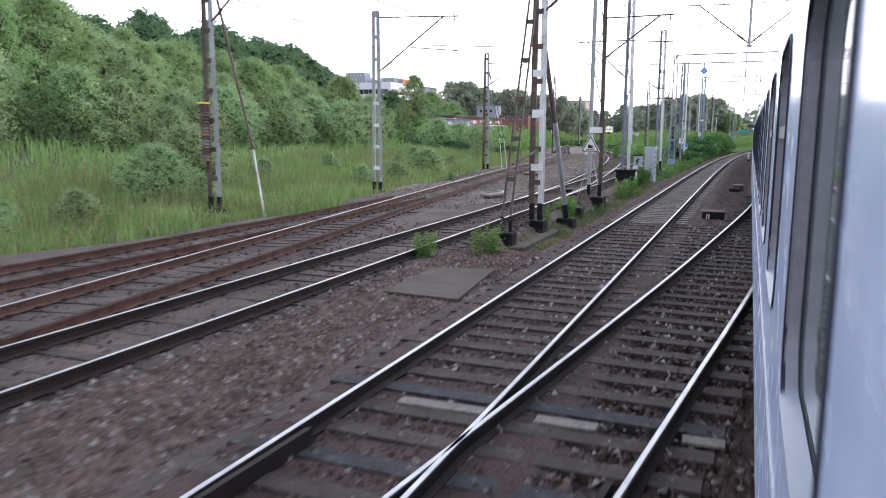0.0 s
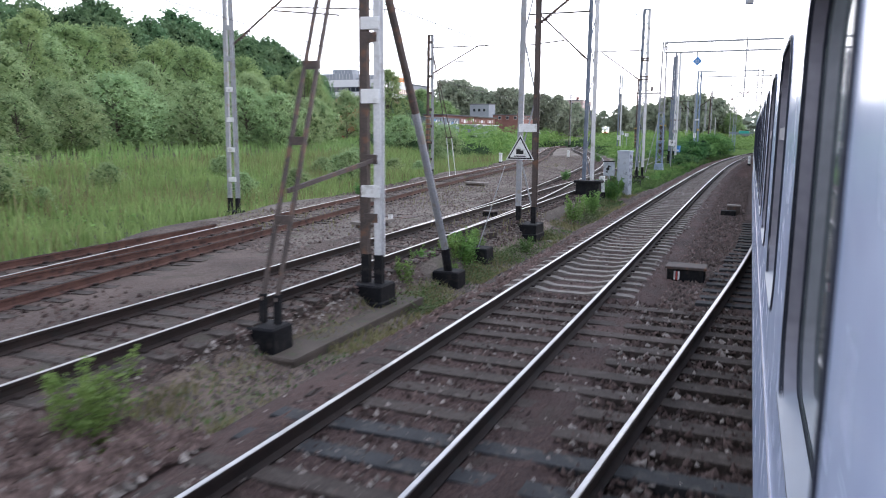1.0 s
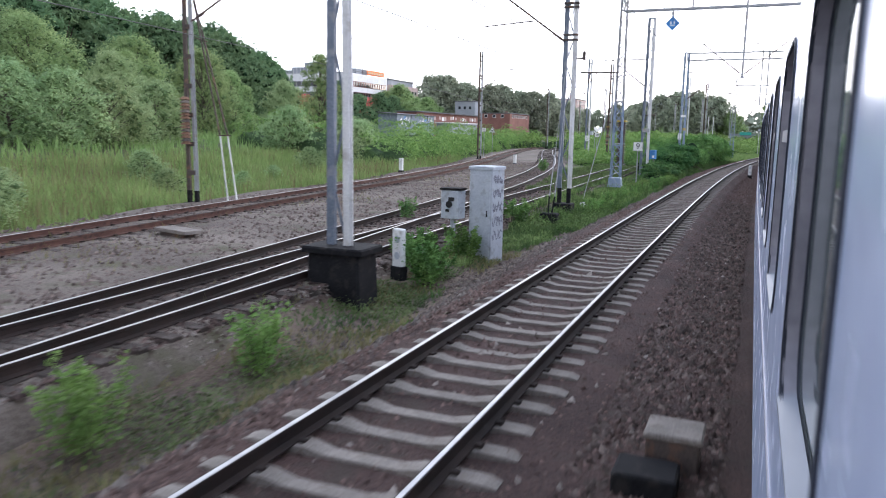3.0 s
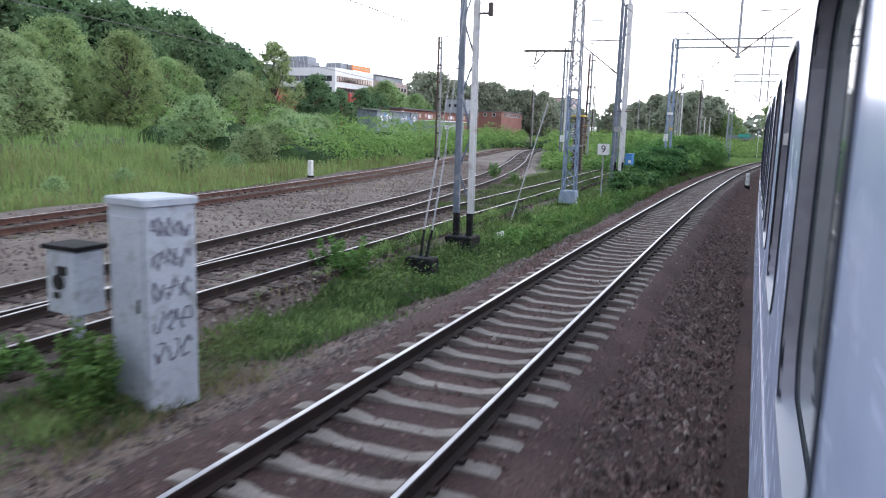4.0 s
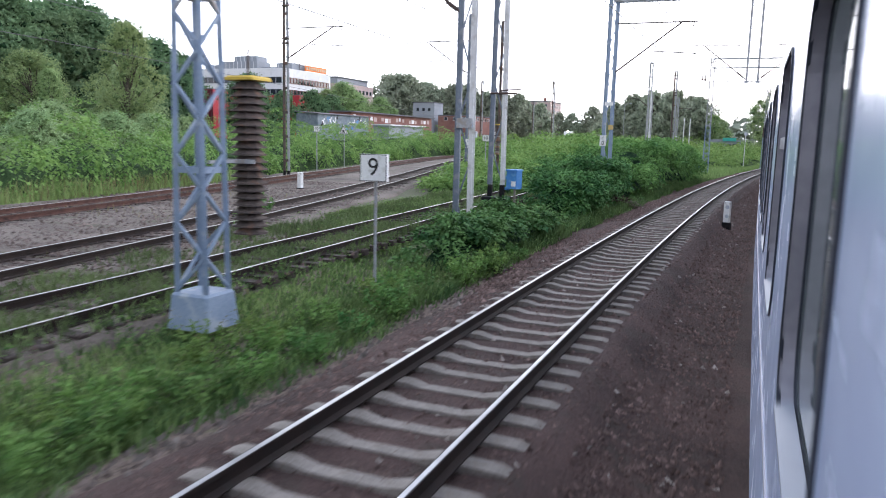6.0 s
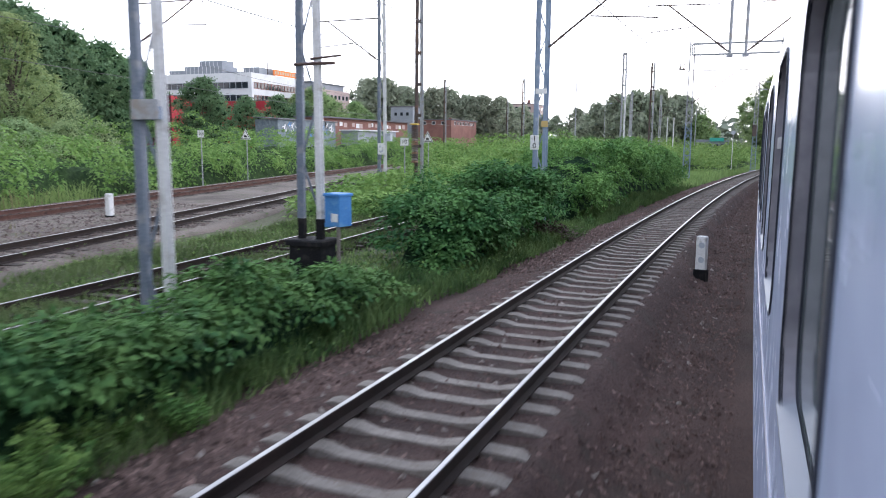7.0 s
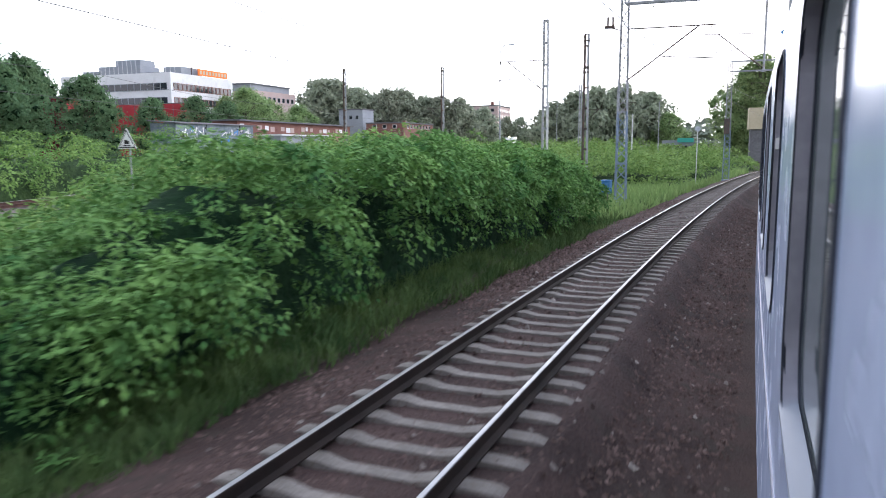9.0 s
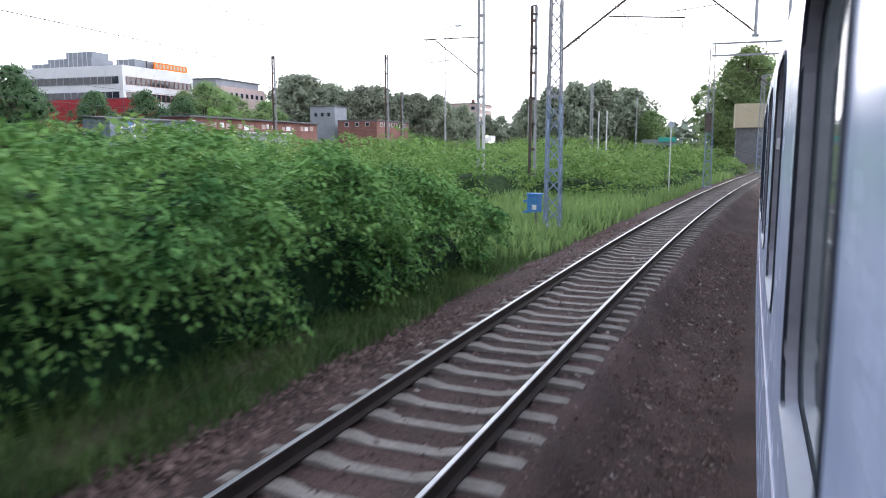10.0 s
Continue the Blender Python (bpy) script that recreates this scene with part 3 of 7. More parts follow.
# window bays: three to each half second's way, so their pitch is about two metres
way_s = np.array([r[1] for r in ROWS])
way_t = np.array([r[0] for r in ROWS])
BAYS = [float(np.interp(k / 6, way_t, way_s)) for k in range(61)]
step0, step1 = BAYS[3] / 3, (BAYS[-1] - BAYS[-4]) / 3
BAYS = [-step0 * k for k in range(9, 0, -1)] + BAYS + [BAYS[-1] + step1 * k for k in range(1, 39)]
WIN0, WINW, WZ0, WZ1 = 1.14, 1.05, 1.965, 3.04


def rounded(s0, s1, z0, z1, r, n=6):
    """A rounded rectangle as points (s, z), anticlockwise from the lower left corner."""
    out = []
    for cs, cz, a0 in ((s1 - r, z0 + r, -90), (s1 - r, z1 - r, 0), (s0 + r, z1 - r, 90), (s0 + r, z0 + r, 180)):
        out += [(cs + r * math.cos(radians(a0 + 90 * i / n)), cz + r * math.sin(radians(a0 + 90 * i / n))) for i in range(n + 1)]
    return out


def coach(bays, after):
    """One passenger coach: body with window openings, each window with rubber frame, sash bar and glass."""
    s0, s1 = bays[0] + WIN0 - 0.45, after + WIN0 - 0.45 - 0.03
    base = lay(s0, SIDE + 1.4, 0)
    t = thing("passenger_coach", base, "pale blue-grey glossy passenger coach with framed windows", "train coach", "coaches of the train")
    loc = lambda s, u, z: lay(s, SIDE + u, z) - base
    body = Form()
    ends = list(bays[1:]) + [after]
    for k, b in enumerate(bays):
        a0 = b + WIN0 - 0.45
        a1 = ends[k] + WIN0 - 0.45 - (0.03 if k == len(bays) - 1 else 0)
        hole = rounded(b + WIN0, b + WIN0 + WINW, WZ0, WZ1, 0.19)
        outer = []
        for s, z in hole:                     # matching points on the bay's outline
            cs, cz = b + WIN0 + WINW / 2, (WZ0 + WZ1) / 2
            ds, dz = s - cs, z - cz
            kk = min(((a1 - cs) if ds > 0 else (cs - a0)) / max(abs(ds), 1e-6), ((3.16 - cz) if dz > 0 else (cz - 0.95)) / max(abs(dz), 1e-6))
            outer.append((cs + ds * kk, cz + dz * kk))
        for corner in ((a1, 0.95), (a1, 3.16), (a0, 3.16), (a0, 0.95)):
            i = min(range(len(outer)), key=lambda j: (outer[j][0] - corner[0]) ** 2 + (outer[j][1] - corner[1]) ** 2)
            outer[i] = corner
        n = len(hole)
        vs = [loc(s, 0, z) for s, z in outer] + [loc(s, 0, z) for s, z in hole] + [loc(s, 0.045, z) for s, z in hole]
        body.add(vs, [(i, (i + 1) % n, n + (i + 1) % n, n + i) for i in range(n)] + [(n + i, n + (i + 1) % n, 2 * n + (i + 1) % n, 2 * n + i) for i in range(n)])
    places = []
    for s in [b + WIN0 - 0.45 for b in bays] + [s1]:
        p = loc(s, 0, 0)
        places.append((p.x, p.y, line(s)[2]))
    body.sweep([(0, 3.16), (0.03, 3.28), (0.12, 3.48), (0.32, 3.72), (0.7, 3.92), (1.4, 4.02), (2.1, 3.92), (2.5, 3.70), (2.72, 3.45), (2.8, 3.16), (2.8, 0.95), (2.72, 0.85), (0.08, 0.85), (0, 0.95)], places, closed=False)
    for q in (places[0], places[-1]):
        c, sn = math.cos(q[2]), math.sin(q[2])
        body.add([(q[0] + u * c, q[1] - u * sn, z) for u, z in ((0.004, 0.95), (2.8, 0.95), (2.8, 3.16), (2.1, 3.9), (1.4, 4.0), (0.7, 3.9), (0.1, 3.44), (0.004, 3.16))], [tuple(range(8))])
    me = body.mesh("body", M["train_paint"])
    bm = bmesh.new()
    bm.from_mesh(me)
    bmesh.ops.remove_doubles(bm, verts=bm.verts, dist=0.0008)
    bm.to_mesh(me)
    bm.free()
    part("body", me, None, t)
    for z in (1.62,):
        f = Form()
        f.sweep([(-0.006, z), (0.004, z), (0.004, z + 0.018), (-0.006, z + 0.018)], places)
        part("trim_strip", f, M["train_trim"], t, "thin metal trim strip")
    skirt = Form()
    skirt.sweep([(0.25, 0.85), (0.30, 0.42), (2.5, 0.42), (2.55, 0.85)], places, closed=False)
    part("underframe", skirt, M["black_paint"], t, "dark grimy underframe")
    for s in (s0 + 3.2, s1 - 3.2):
        f = Form()
        for ds in (-1.25, 1.25):
            for u in (1.38 - GAUGE, 1.38 + GAUGE):
                f.tube(loc(s + ds, u - 0.065, 0.46), loc(s + ds, u + 0.065, 0.46), 0.46, 24)
            f.tube(loc(s + ds, 0.4, 0.46), loc(s + ds, 2.4, 0.46), 0.08, 10)
        for u in (1.38 - GAUGE - 0.15, 1.38 + GAUGE + 0.15):
            f.bar(loc(s - 1.7, u, 0.56), loc(s + 1.7, u, 0.56), 0.10, 0.22)
        part("bogie", f, M["black_paint"], t, "black bogie with steel wheels")
    for b in bays:
        hole = rounded(b + WIN0 + 0.002, b + WIN0 + WINW - 0.002, WZ0 + 0.002, WZ1 - 0.002, 0.188)
        inner = rounded(b + WIN0 + 0.016, b + WIN0 + WINW - 0.016, WZ0 + 0.016, WZ1 - 0.016, 0.175)
        n = len(hole)
        f = Form()
        f.add([loc(s, -0.002, z) for s, z in hole] + [loc(s, 0.036, z) for s, z in hole] + [loc(s, 0.036, z) for s, z in inner],
              [(i, (i + 1) % n, n + (i + 1) % n, n + i) for i in range(n)] + [(n + i, n + (i + 1) % n, 2 * n + (i + 1) % n, 2 * n + i) for i in range(n)])
        w = part("window", f, M["train_trim"], t, "window set back in a grey metal reveal")
        seam = rounded(b + WIN0 + 0.022, b + WIN0 + WINW - 0.022, WZ0 + 0.022, WZ1 - 0.022, 0.170)
        f = Form()
        f.add([loc(s, 0.034, z) for s, z in inner] + [loc(s, 0.033, z) for s, z in seam] + [loc(s, 0.042, z) for s, z in seam],
              [(i, (i + 1) % n, n + (i + 1) % n, n + i) for i in range(n)] + [(n + i, n + (i + 1) % n, 2 * n + (i + 1) % n, 2 * n + i) for i in range(n)])
        part("rubber_seal", f, M["rubber"], w)
        lip = rounded(b + WIN0 - 0.020, b + WIN0 + WINW + 0.014, WZ0 - 0.012, WZ1 + 0.014, 0.202)
        f = Form()
        f.add([loc(s, 0.0, z) for s, z in lip] + [loc(s, -0.007, z) for s, z in lip] + [loc(s, -0.007, z) for s, z in hole] + [loc(s, 0.004, z) for s, z in hole], [(j * n + i, j * n + (i + 1) % n, (j + 1) * n + (i + 1) % n, (j + 1) * n + i) for j in range(3) for i in range(n)])
        part("edge_strip", f, M["rubber"], w, "narrow dark blue edge strip")
        f = Form()
        f.sweep([(-0.012, WZ0 + 0.004), (0.034, WZ0 + 0.012), (0.034, WZ0 + 0.030), (-0.012, WZ0 + 0.016)], [(loc(s, 0, 0).x, loc(s, 0, 0).y, line(s)[2]) for s in (b + WIN0 + 0.10, b + WIN0 + WINW - 0.10)])
        part("sill", f, M["sill_grey"], w, "pale blue painted sill")
        if BAYS.index(b) % 3:
            f = Form()
            f.sweep([(0.008, 2.645), (0.040, 2.645), (0.040, 2.70), (0.008, 2.70)], [(loc(s, 0, 0).x, loc(s, 0, 0).y, line(s)[2]) for s in (b + WIN0 + 0.03, b + WIN0 + WINW - 0.03)])
            part("sash_bar", f, M["train_trim"], w, "pale horizontal sash bar")
        f = Form()
        f.add([loc(s, 0.040, z) for s, z in seam], [tuple(range(n))])
        part("pane", f, M["dark_glass"], w, "dark reflecting glass")
    return t


for k in range(0, len(BAYS) - 12, 12):
    coach(BAYS[k:k + 12], BAYS[k + 12])
# ---------- masts of the overhead line ----------
STEEL = {"p": "steel_pale", "d": "steel_dark", "b": "steel_blue", "r": "rust", "w": "white_paint", "k": "steel_slate", "l": "steel_light"}


def foundation(t, size, top, material="black_paint", label="black-painted concrete footing"):
    f = Form()
    f.box((0, 0, top - 0.15), (size, size, 0.30), bevel=0.03)
    f.box((0, 0, top - 0.30 - 0.35), (size * 1.05, size * 1.05, 0.70), bevel=0.03)
    return part("footing", f, M[material], t, label)


def twin_mast(x, y, z0, h, gap=0.42, rz=0.0, legs="pd", black=0.75, size=0.62, bands=(), name="overhead_mast", label="tall twin-leg steel mast on a black footing", top_gap=0.22, braces=1.1, zig=False, foot=0.28, lw=0.10):
    """A mast of two channel legs joined by flat plates."""
    t = thing(name, (x, y, z0), label, "railway mast", "overhead line masts", rz=rz)
    if size:
        foundation(t, size, foot)
    at = lambda k, z: k * (gap + (top_gap - gap) * z / h) / 2
    for k, c in zip((-1, 1), legs):
        f = Form()
        f.bar((at(k, black), 0, black), (at(k, h), 0, h), lw, 0.13)
        f.bar((at(k, black) + k * lw * 0.35, 0, black), (at(k, h) + k * lw * 0.35, 0, h), 0.02, 0.17)
        part("leg", f, M[STEEL[c]], t)
        f = Form()
        f.bar((at(k, 0.1), 0, 0.1), (at(k, black), 0, black), 0.125, 0.16)
        part("leg_foot", f, M["black_paint"], t, "black-painted leg foot")
    z, i = black + 0.7, 0
    while z < h:
        f = Form()
        if zig:
            s = 1 if i % 2 else -1
            f.bar((at(-s, z - braces / 2), 0, z - braces / 2), (at(s, min(h, z + braces / 2)), 0, min(h, z + braces / 2)), 0.012, 0.05)
        else:
            f.box((0, 0, z), (2 * at(1, z) + 0.02, 0.15, 0.17), bevel=0.01)
        part("brace" if zig else "plate", f, M["white_paint" if z < 5.5 and not zig and legs == "pp" else STEEL[legs[0]]], t)
        z += braces
        i += 1
    for z, hh, c in bands:
        f = Form()
        f.box((0, 0, z), (2 * at(1, z) + 0.12, 0.175, hh), bevel=0.01)
        part("band", f, M[c], t, "painted marking band")
    f = Form()
    f.box((0, 0, h), (top_gap + 0.14, 0.16, 0.06), bevel=0.01)
    part("cap", f, M[STEEL[legs[0]]], t)
    return t


def lattice_mast(x, y, z0, h, w=0.55, top=0.32, label="tapering lattice steel mast, blue below and grey above", n=20, blue=0.45, name="lattice_mast"):
    t = thing(name, (x, y, z0), label, "railway mast", "overhead line masts")
    f = Form()
    f.box((0, 0, 0.28), (w + 0.25, w + 0.25, 0.56), taper=0.86, bevel=0.04)
    part("footing", f, M["steel_blue"], t, "blue-painted concrete footing")
    wd = lambda z: (w + (top - w) * z / h) / 2
    cut = h * blue
    for sx in (-1, 1):
        for sy in (-1, 1):
            for a, b, c in ((0.4, cut, "steel_blue"), (cut, h, "steel_pale")):
                f = Form()
                f.bar((sx * wd(a), sy * wd(a), a), (sx * wd(b), sy * wd(b), b), 0.085, 0.014)
                f.bar((sx * wd(a), sy * wd(a), a), (sx * wd(b), sy * wd(b), b), 0.014, 0.085)
                part("leg", f, M[c], t)
    for z in (cut, h * 0.22):
        f = Form()
        for k in (-1, 1):
            f.bar((-wd(z), k * wd(z), z), (wd(z), k * wd(z), z), 0.012, 0.09)
            f.bar((k * wd(z), -wd(z), z), (k * wd(z), wd(z), z), 0.012, 0.09)
        part("tie_plate", f, M["steel_blue" if z < cut else "steel_pale"], t)
    zs = np.linspace(0.6, h - 0.1, n + 1)
    for i in range(n):
        a, b = zs[i], zs[i + 1]
        c = M["steel_blue"] if b < cut else M["steel_pale"]
        for sy in (-1, 1):
            s = sy if i % 2 else -sy
            f = Form()
            f.bar((-s * wd(a), sy * wd(a), a), (s * wd(b), sy * wd(b), b), 0.045, 0.045)
            part("diagonal", f, c, t)
            f = Form()
            f.bar((sy * wd(a), -s * wd(a), a), (sy * wd(b), s * wd(b), b), 0.045, 0.045)
            part("diagonal", f, c, t)
    return t


def weights(t, x, y, z0, z1, w, plain=0.3, cap="ochre", dark="steel_dark", stripes=("rust", "steel_dark", "stone_pale"), top=8.6):
    """Tension weights hung on a mast: a stack of slotted discs on a rod, the upper ones darker."""
    st = part("weight_rod", Form().tube((x, y, z0 - 0.15), (x, y, z1 + 0.5), 0.02, 6).tube((x, y, z1 + 0.5), (x * 0.7, y * 0.6, top), 0.008, 5), M["steel_dark"], t, "rod and wire of the tension weights")
    n = int((z1 - z0) / 0.115)
    for k in range(n):
        z = z0 + (k + 0.5) * (z1 - z0) / n
        m = dark if z > z1 - plain * (z1 - z0) else stripes[(k * 5 + k // 3) % len(stripes)]
        j = random.uniform(-0.012, 0.012)
        part("weight_disc", Form().box((x + j, y - j, z), (w + random.uniform(-0.02, 0.02), w, (z1 - z0) / n - 0.012), rz=random.uniform(-0.06, 0.06), bevel=min(0.14, w * 0.25)), M[m], st)
    if cap:
        part("weight_cap", Form().box((x, y, z1 + 0.035), (w + 0.03, w + 0.03, 0.07), bevel=0.03), M[cap], st, "yellow painted top weight")
    return st


def cantilever(t, z, reach, rise=1.9, side=1, dy=0.0, mat_name="steel_dark"):
    """A bracket: flat tie above, slanting tube with insulators, registration arm."""
    f = Form()
    f.tube((side * 0.12, 0, z), (side * reach, dy, z), 0.034, 6)
    part("tie_tube", f, M[mat_name], t)
    f = Form()
    f.tube((side * 0.12, 0, z - rise), (side * reach * 0.82, dy * 0.82, z), 0.040, 6)
    part("bracket_tube", f, M[mat_name], t)
    f = Form()
    for k in range(5):
        q = 0.10 + k * 0.03
        f.tube((side * (0.12 + reach * 0.7 * q), dy * q, z - rise + rise * q * 0.85), (side * (0.12 + reach * 0.7 * (q + 0.012)), dy * q, z - rise + rise * (q + 0.012) * 0.85), 0.07, 8)
    part("insulator", f, M["insulator"], t, "brown ribbed insulator")
    f = Form()
    f.tube((side * reach * 0.42, dy * 0.4, z - rise * 0.55), (side * reach, dy, z - rise * 0.62), 0.026, 6)
    f.tube((side * reach * 0.98, dy, z - rise * 0.62), (side * reach * 0.98, dy, z - rise * 0.62 - 0.35), 0.015, 5)
    part("steady_arm", f, M[mat_name], t)
    f = Form()
    f.tube((side * reach * 0.95, dy, z), (side * reach * 0.95, dy, z - 0.25), 0.03, 6)
    part("wire_clamp", f, M[mat_name], t)


def gantry(x, y, z, x1, depth=0.85, posts=(-0.3,), low=6.2, label="steel portal beam carrying drop posts over the lines", diamond=False):
    g = thing("portal_beam", (x, y, z), label, "portal beam", "portal beams")
    L = x1 - x
    for dz in (0, -depth):
        f = Form()
        for dy in (-0.22, 0.22):
            f.bar((0, dy, dz), (L, dy, dz), 0.07, 0.09)
        k = 0
        while 0.6 * k < L:
            f.bar((0.6 * k, -0.22, dz), (min(L, 0.6 * k + 0.6), 0.22, dz), 0.03, 0.03)
            k += 1
        part("chord", f, M["steel_pale"], g)
    for q in np.arange(0.0, L + 0.1, L / 4):
        f = Form()
        for dy in (-0.22, 0.22):
            f.bar((q, dy, 0), (q, dy, -depth), 0.05, 0.05)
        part("upright", f, M["steel_pale"], g)
    for px in posts:
        f = Form()
        f.tube((px - x, -0.30, 0.25), (px - x, -0.30, low - z), 0.055, 8)
        f.box((px - x, -0.30, low - z - 0.04), (0.22, 0.16, 0.10), bevel=0.01)
        part("drop_post", f, M["steel_pale"], g)
        for k in ((-1, 1) if len(posts) < 2 else (-1,) if px == min(posts) else (1,)):
            f = Form()
            f.tube((px - x + k * 0.05, -0.30, low - z + 0.1), (px - x + k * 2.1, -0.35, low - z + 1.75), 0.028, 6)
            f.tube((px - x + k * 0.4, -0.35, low - z + 1.72), (px - x + k * 2.9, -0.35, low - z + 1.78), 0.02, 6)
            f.tube((px - x + k * 1.2, -0.33, low - z + 1.0), (px - x + k * 2.7, -0.35, low - z + 0.85), 0.016, 6)
            part("bracket_tube", f, M["steel_dark"], g)
            f = Form()
            for j in range(5):
                q = 0.06 + 0.03 * j
                f.tube((px - x + k * (0.05 + 2.05 * q), -0.30, low - z + 0.1 + 1.65 * q), (px - x + k * (0.05 + 2.05 * (q + 0.014)), -0.30, low - z + 0.1 + 1.65 * (q + 0.014)), 0.065, 8)
            part("insulator", f, M["insulator"], g, "brown ribbed insulator")
    return g


def words(name, body, size, material, parent, m, label=""):
    c = bpy.data.curves.new(name, "FONT")
    c.body, c.size, c.align_x, c.align_y, c.extrude = body, size, "CENTER", "CENTER", 0.003
    c.materials.append(material)
    ob = new(name, c)
    ob.parent = parent
    ob.matrix_basis = m
    if label:
        ob["label"] = label
    return ob


def number_sign(x, y, z0, top, text, w=0.42, h=0.46, label="", group="speed signs", face=0.0, thick=0.02):
    """A white board with a black numeral on a thin steel post, facing back along the line."""
    t = thing("speed_sign", (x, y, z0), label or "white speed board with a black numeral on a grey post", "sign", group, rz=face)
    H = top - z0
    f = Form()
    f.tube((0, thick + 0.02, -0.2), (0, thick + 0.02, H - 0.05), 0.035, 8)
    part("post", f, M["steel_pale"], t)
    f = Form()
    f.box((0, thick / 2 - 0.01, H - h / 2), (w, thick, h), bevel=0.004)
    part("board", f, M["white_paint"], t)
    f = Form()
    for sx in (-1, 1):
        f.box((sx * (w / 2 - 0.012), -0.012, H - h / 2), (0.012, 0.006, h - 0.01))
    for sz in (-1, 1):
        f.box((0, -0.012, H - h / 2 + sz * (h / 2 - 0.012)), (w - 0.04, 0.006, 0.012))
    part("border", f, M["black_ink"], t)
    words("numeral", text, h * 0.92 if len(text) == 1 else h * 0.72, M["black_ink"], t, pose(0, -0.016, H - h / 2, 90, 0, 0), "black painted numeral")
    return t


def marker_post(x, y, z0, h=0.85, w=0.24, d=0.16, label="short white concrete marker post with a dark base", group="marker posts", rz=0.0, bars=2):
    t = thing("marker_post", (x, y, z0), label, "marker post", group, rz=rz)
    f = Form()
    f.box((0, 0, h * 0.56), (w, d, h * 0.88), bevel=0.02)
    part("shaft", f, M["white_paint"], t)
    f = Form()
    f.box((0, 0, 0.03), (w + 0.06, d + 0.06, 0.30), bevel=0.02)
    part("base", f, M["black_paint"], t)
    for k in range(bars):
        f = Form()
        f.tube((0.02, -d / 2 + 0.004, h * (0.78 - 0.36 * k)), (0.02, -d / 2 - 0.004, h * (0.78 - 0.36 * k)), w * 0.30, 14)
        part("plaque", f, M["cabinet_grey"], t, "worn grey round plaque")
    return t


def warning_triangle(parent, z, side=0.80, dx=0.0, dy=-0.14):
    """A white triangle with a dark border and a dark pictogram."""
    hh = side * 0.866
    tri = lambda k, z1: [(dx + (-side / 2) * k, z1 - hh / 3 * k), (dx + (side / 2) * k, z1 - hh / 3 * k), (dx, z1 + hh * 2 / 3 * k)]
    def plate(k, y0, y1):
        f = Form()
        f.add([(px, y0, pz) for px, pz in tri(k, z)] + [(px, y1, pz) for px, pz in tri(k, z)], [(0, 1, 2), (5, 4, 3), (0, 3, 4, 1), (1, 4, 5, 2), (2, 5, 3, 0)])
        return f
    b = part("triangle_board", plate(1.0, dy, dy + 0.02), M["white_paint"], parent, "white triangular board")
    part("triangle_border", plate(0.90, dy - 0.006, dy - 0.001), M["black_ink"], b, "dark triangular border")
    part("triangle_field", plate(0.74, dy - 0.012, dy - 0.007), M["white_paint"], b, "white inner field")
    f = Form()
    f.box((dx, dy - 0.017, z - 0.03), (side * 0.26, 0.006, side * 0.13))
    f.box((dx - side * 0.05, dy - 0.017, z + side * 0.05), (side * 0.15, 0.006, side * 0.05))
    f.box((dx, dy - 0.017, z - side * 0.165), (side * 0.42, 0.006, side * 0.035))
    part("pictogram", f, M["black_ink"], b, "black vehicle pictogram")
    return b


M["red_paint"] = mat("red_paint", (0.45, 0.05, 0.05), (0.55, 0.08, 0.07), 0.6, bump=0.05)
# rust-marked mast and its prop beside the outer line
M["ochre"] = mat("ochre", (0.50, 0.34, 0.05), (0.62, 0.44, 0.08), 0.6, third=(0.40, 0.28, 0.08))
m = twin_mast(-19.0, 22.9, -0.5, 10.5, legs="dp", label="twin-leg mast, one leg white, with hanging tension weights")
weights(m, -0.13, -0.26, 2.12, 4.25, 0.36)
f = Form()
f.bar((1.6, 0.35, 2.6), (0.1, 0, 9.6), 0.09, 0.07)
f.box((1.6, 0.35, 2.6), (0.30, 0.10, 0.06))
pr = part("prop", f, M["steel_dark"], m, "dark slanting prop")
f = Form()
f.bar((1.98, 0.4, 0.0), (1.6, 0.35, 2.6), 0.06, 0.06)
part("prop_foot", f, M["steel_light"], pr, "white painted lower end")
cantilever(m, 9.6, 3.6, 2.4)
m = twin_mast(-17.9, 34.3, -0.55, 9.3, gap=0.36, legs="pp", top_gap=0.20, label="pale twin-leg mast with a tall bracket")
cantilever(m, 9.0, 4.1, 2.7, dy=1.0)
f = Form()
f.tube((1.6, 0.4, 7.65), (6.0, 1.6, 7.5), 0.022, 6)
f.tube((5.6, 1.5, 7.5), (5.6, 1.5, 7.2), 0.015, 6)
part("steady_tube", f, M["steel_dark"], m)
m = twin_mast(-20.2, 58.0, -0.5, 9.6, gap=0.36, legs="dp", label="twin-leg mast with hanging tension weights and a double prop")
weights(m, -0.05, -0.24, 2.54, 4.35, 0.36, plain=0.0, stripes=("rust", "stone_pale", "rust", "steel_dark"), cap="")
for dx in (0, 0.45):
    f = Form()
    f.bar((1.05 + dx * 0.8, 0.4, 2.9), (0.12, 0.05, 8.6), 0.05, 0.05)
    pr = part("prop", f, M["steel_dark"], m, "thin slanting prop")
    f = Form()
    f.bar((1.3 + dx, 0.5, 0.0), (1.05 + dx * 0.8, 0.4, 2.9), 0.05, 0.05)
    part("prop_foot", f, M["steel_light"], pr, "white painted lower end")
f = Form()
f.bar((0.95, 0.4, 2.9), (1.55, 0.4, 2.9), 0.05, 0.05)
f.bar((0.1, 0.05, 6.6), (0.75, 0.2, 6.4), 0.04, 0.04)
part("prop_tie", f, M["steel_dark"], m)
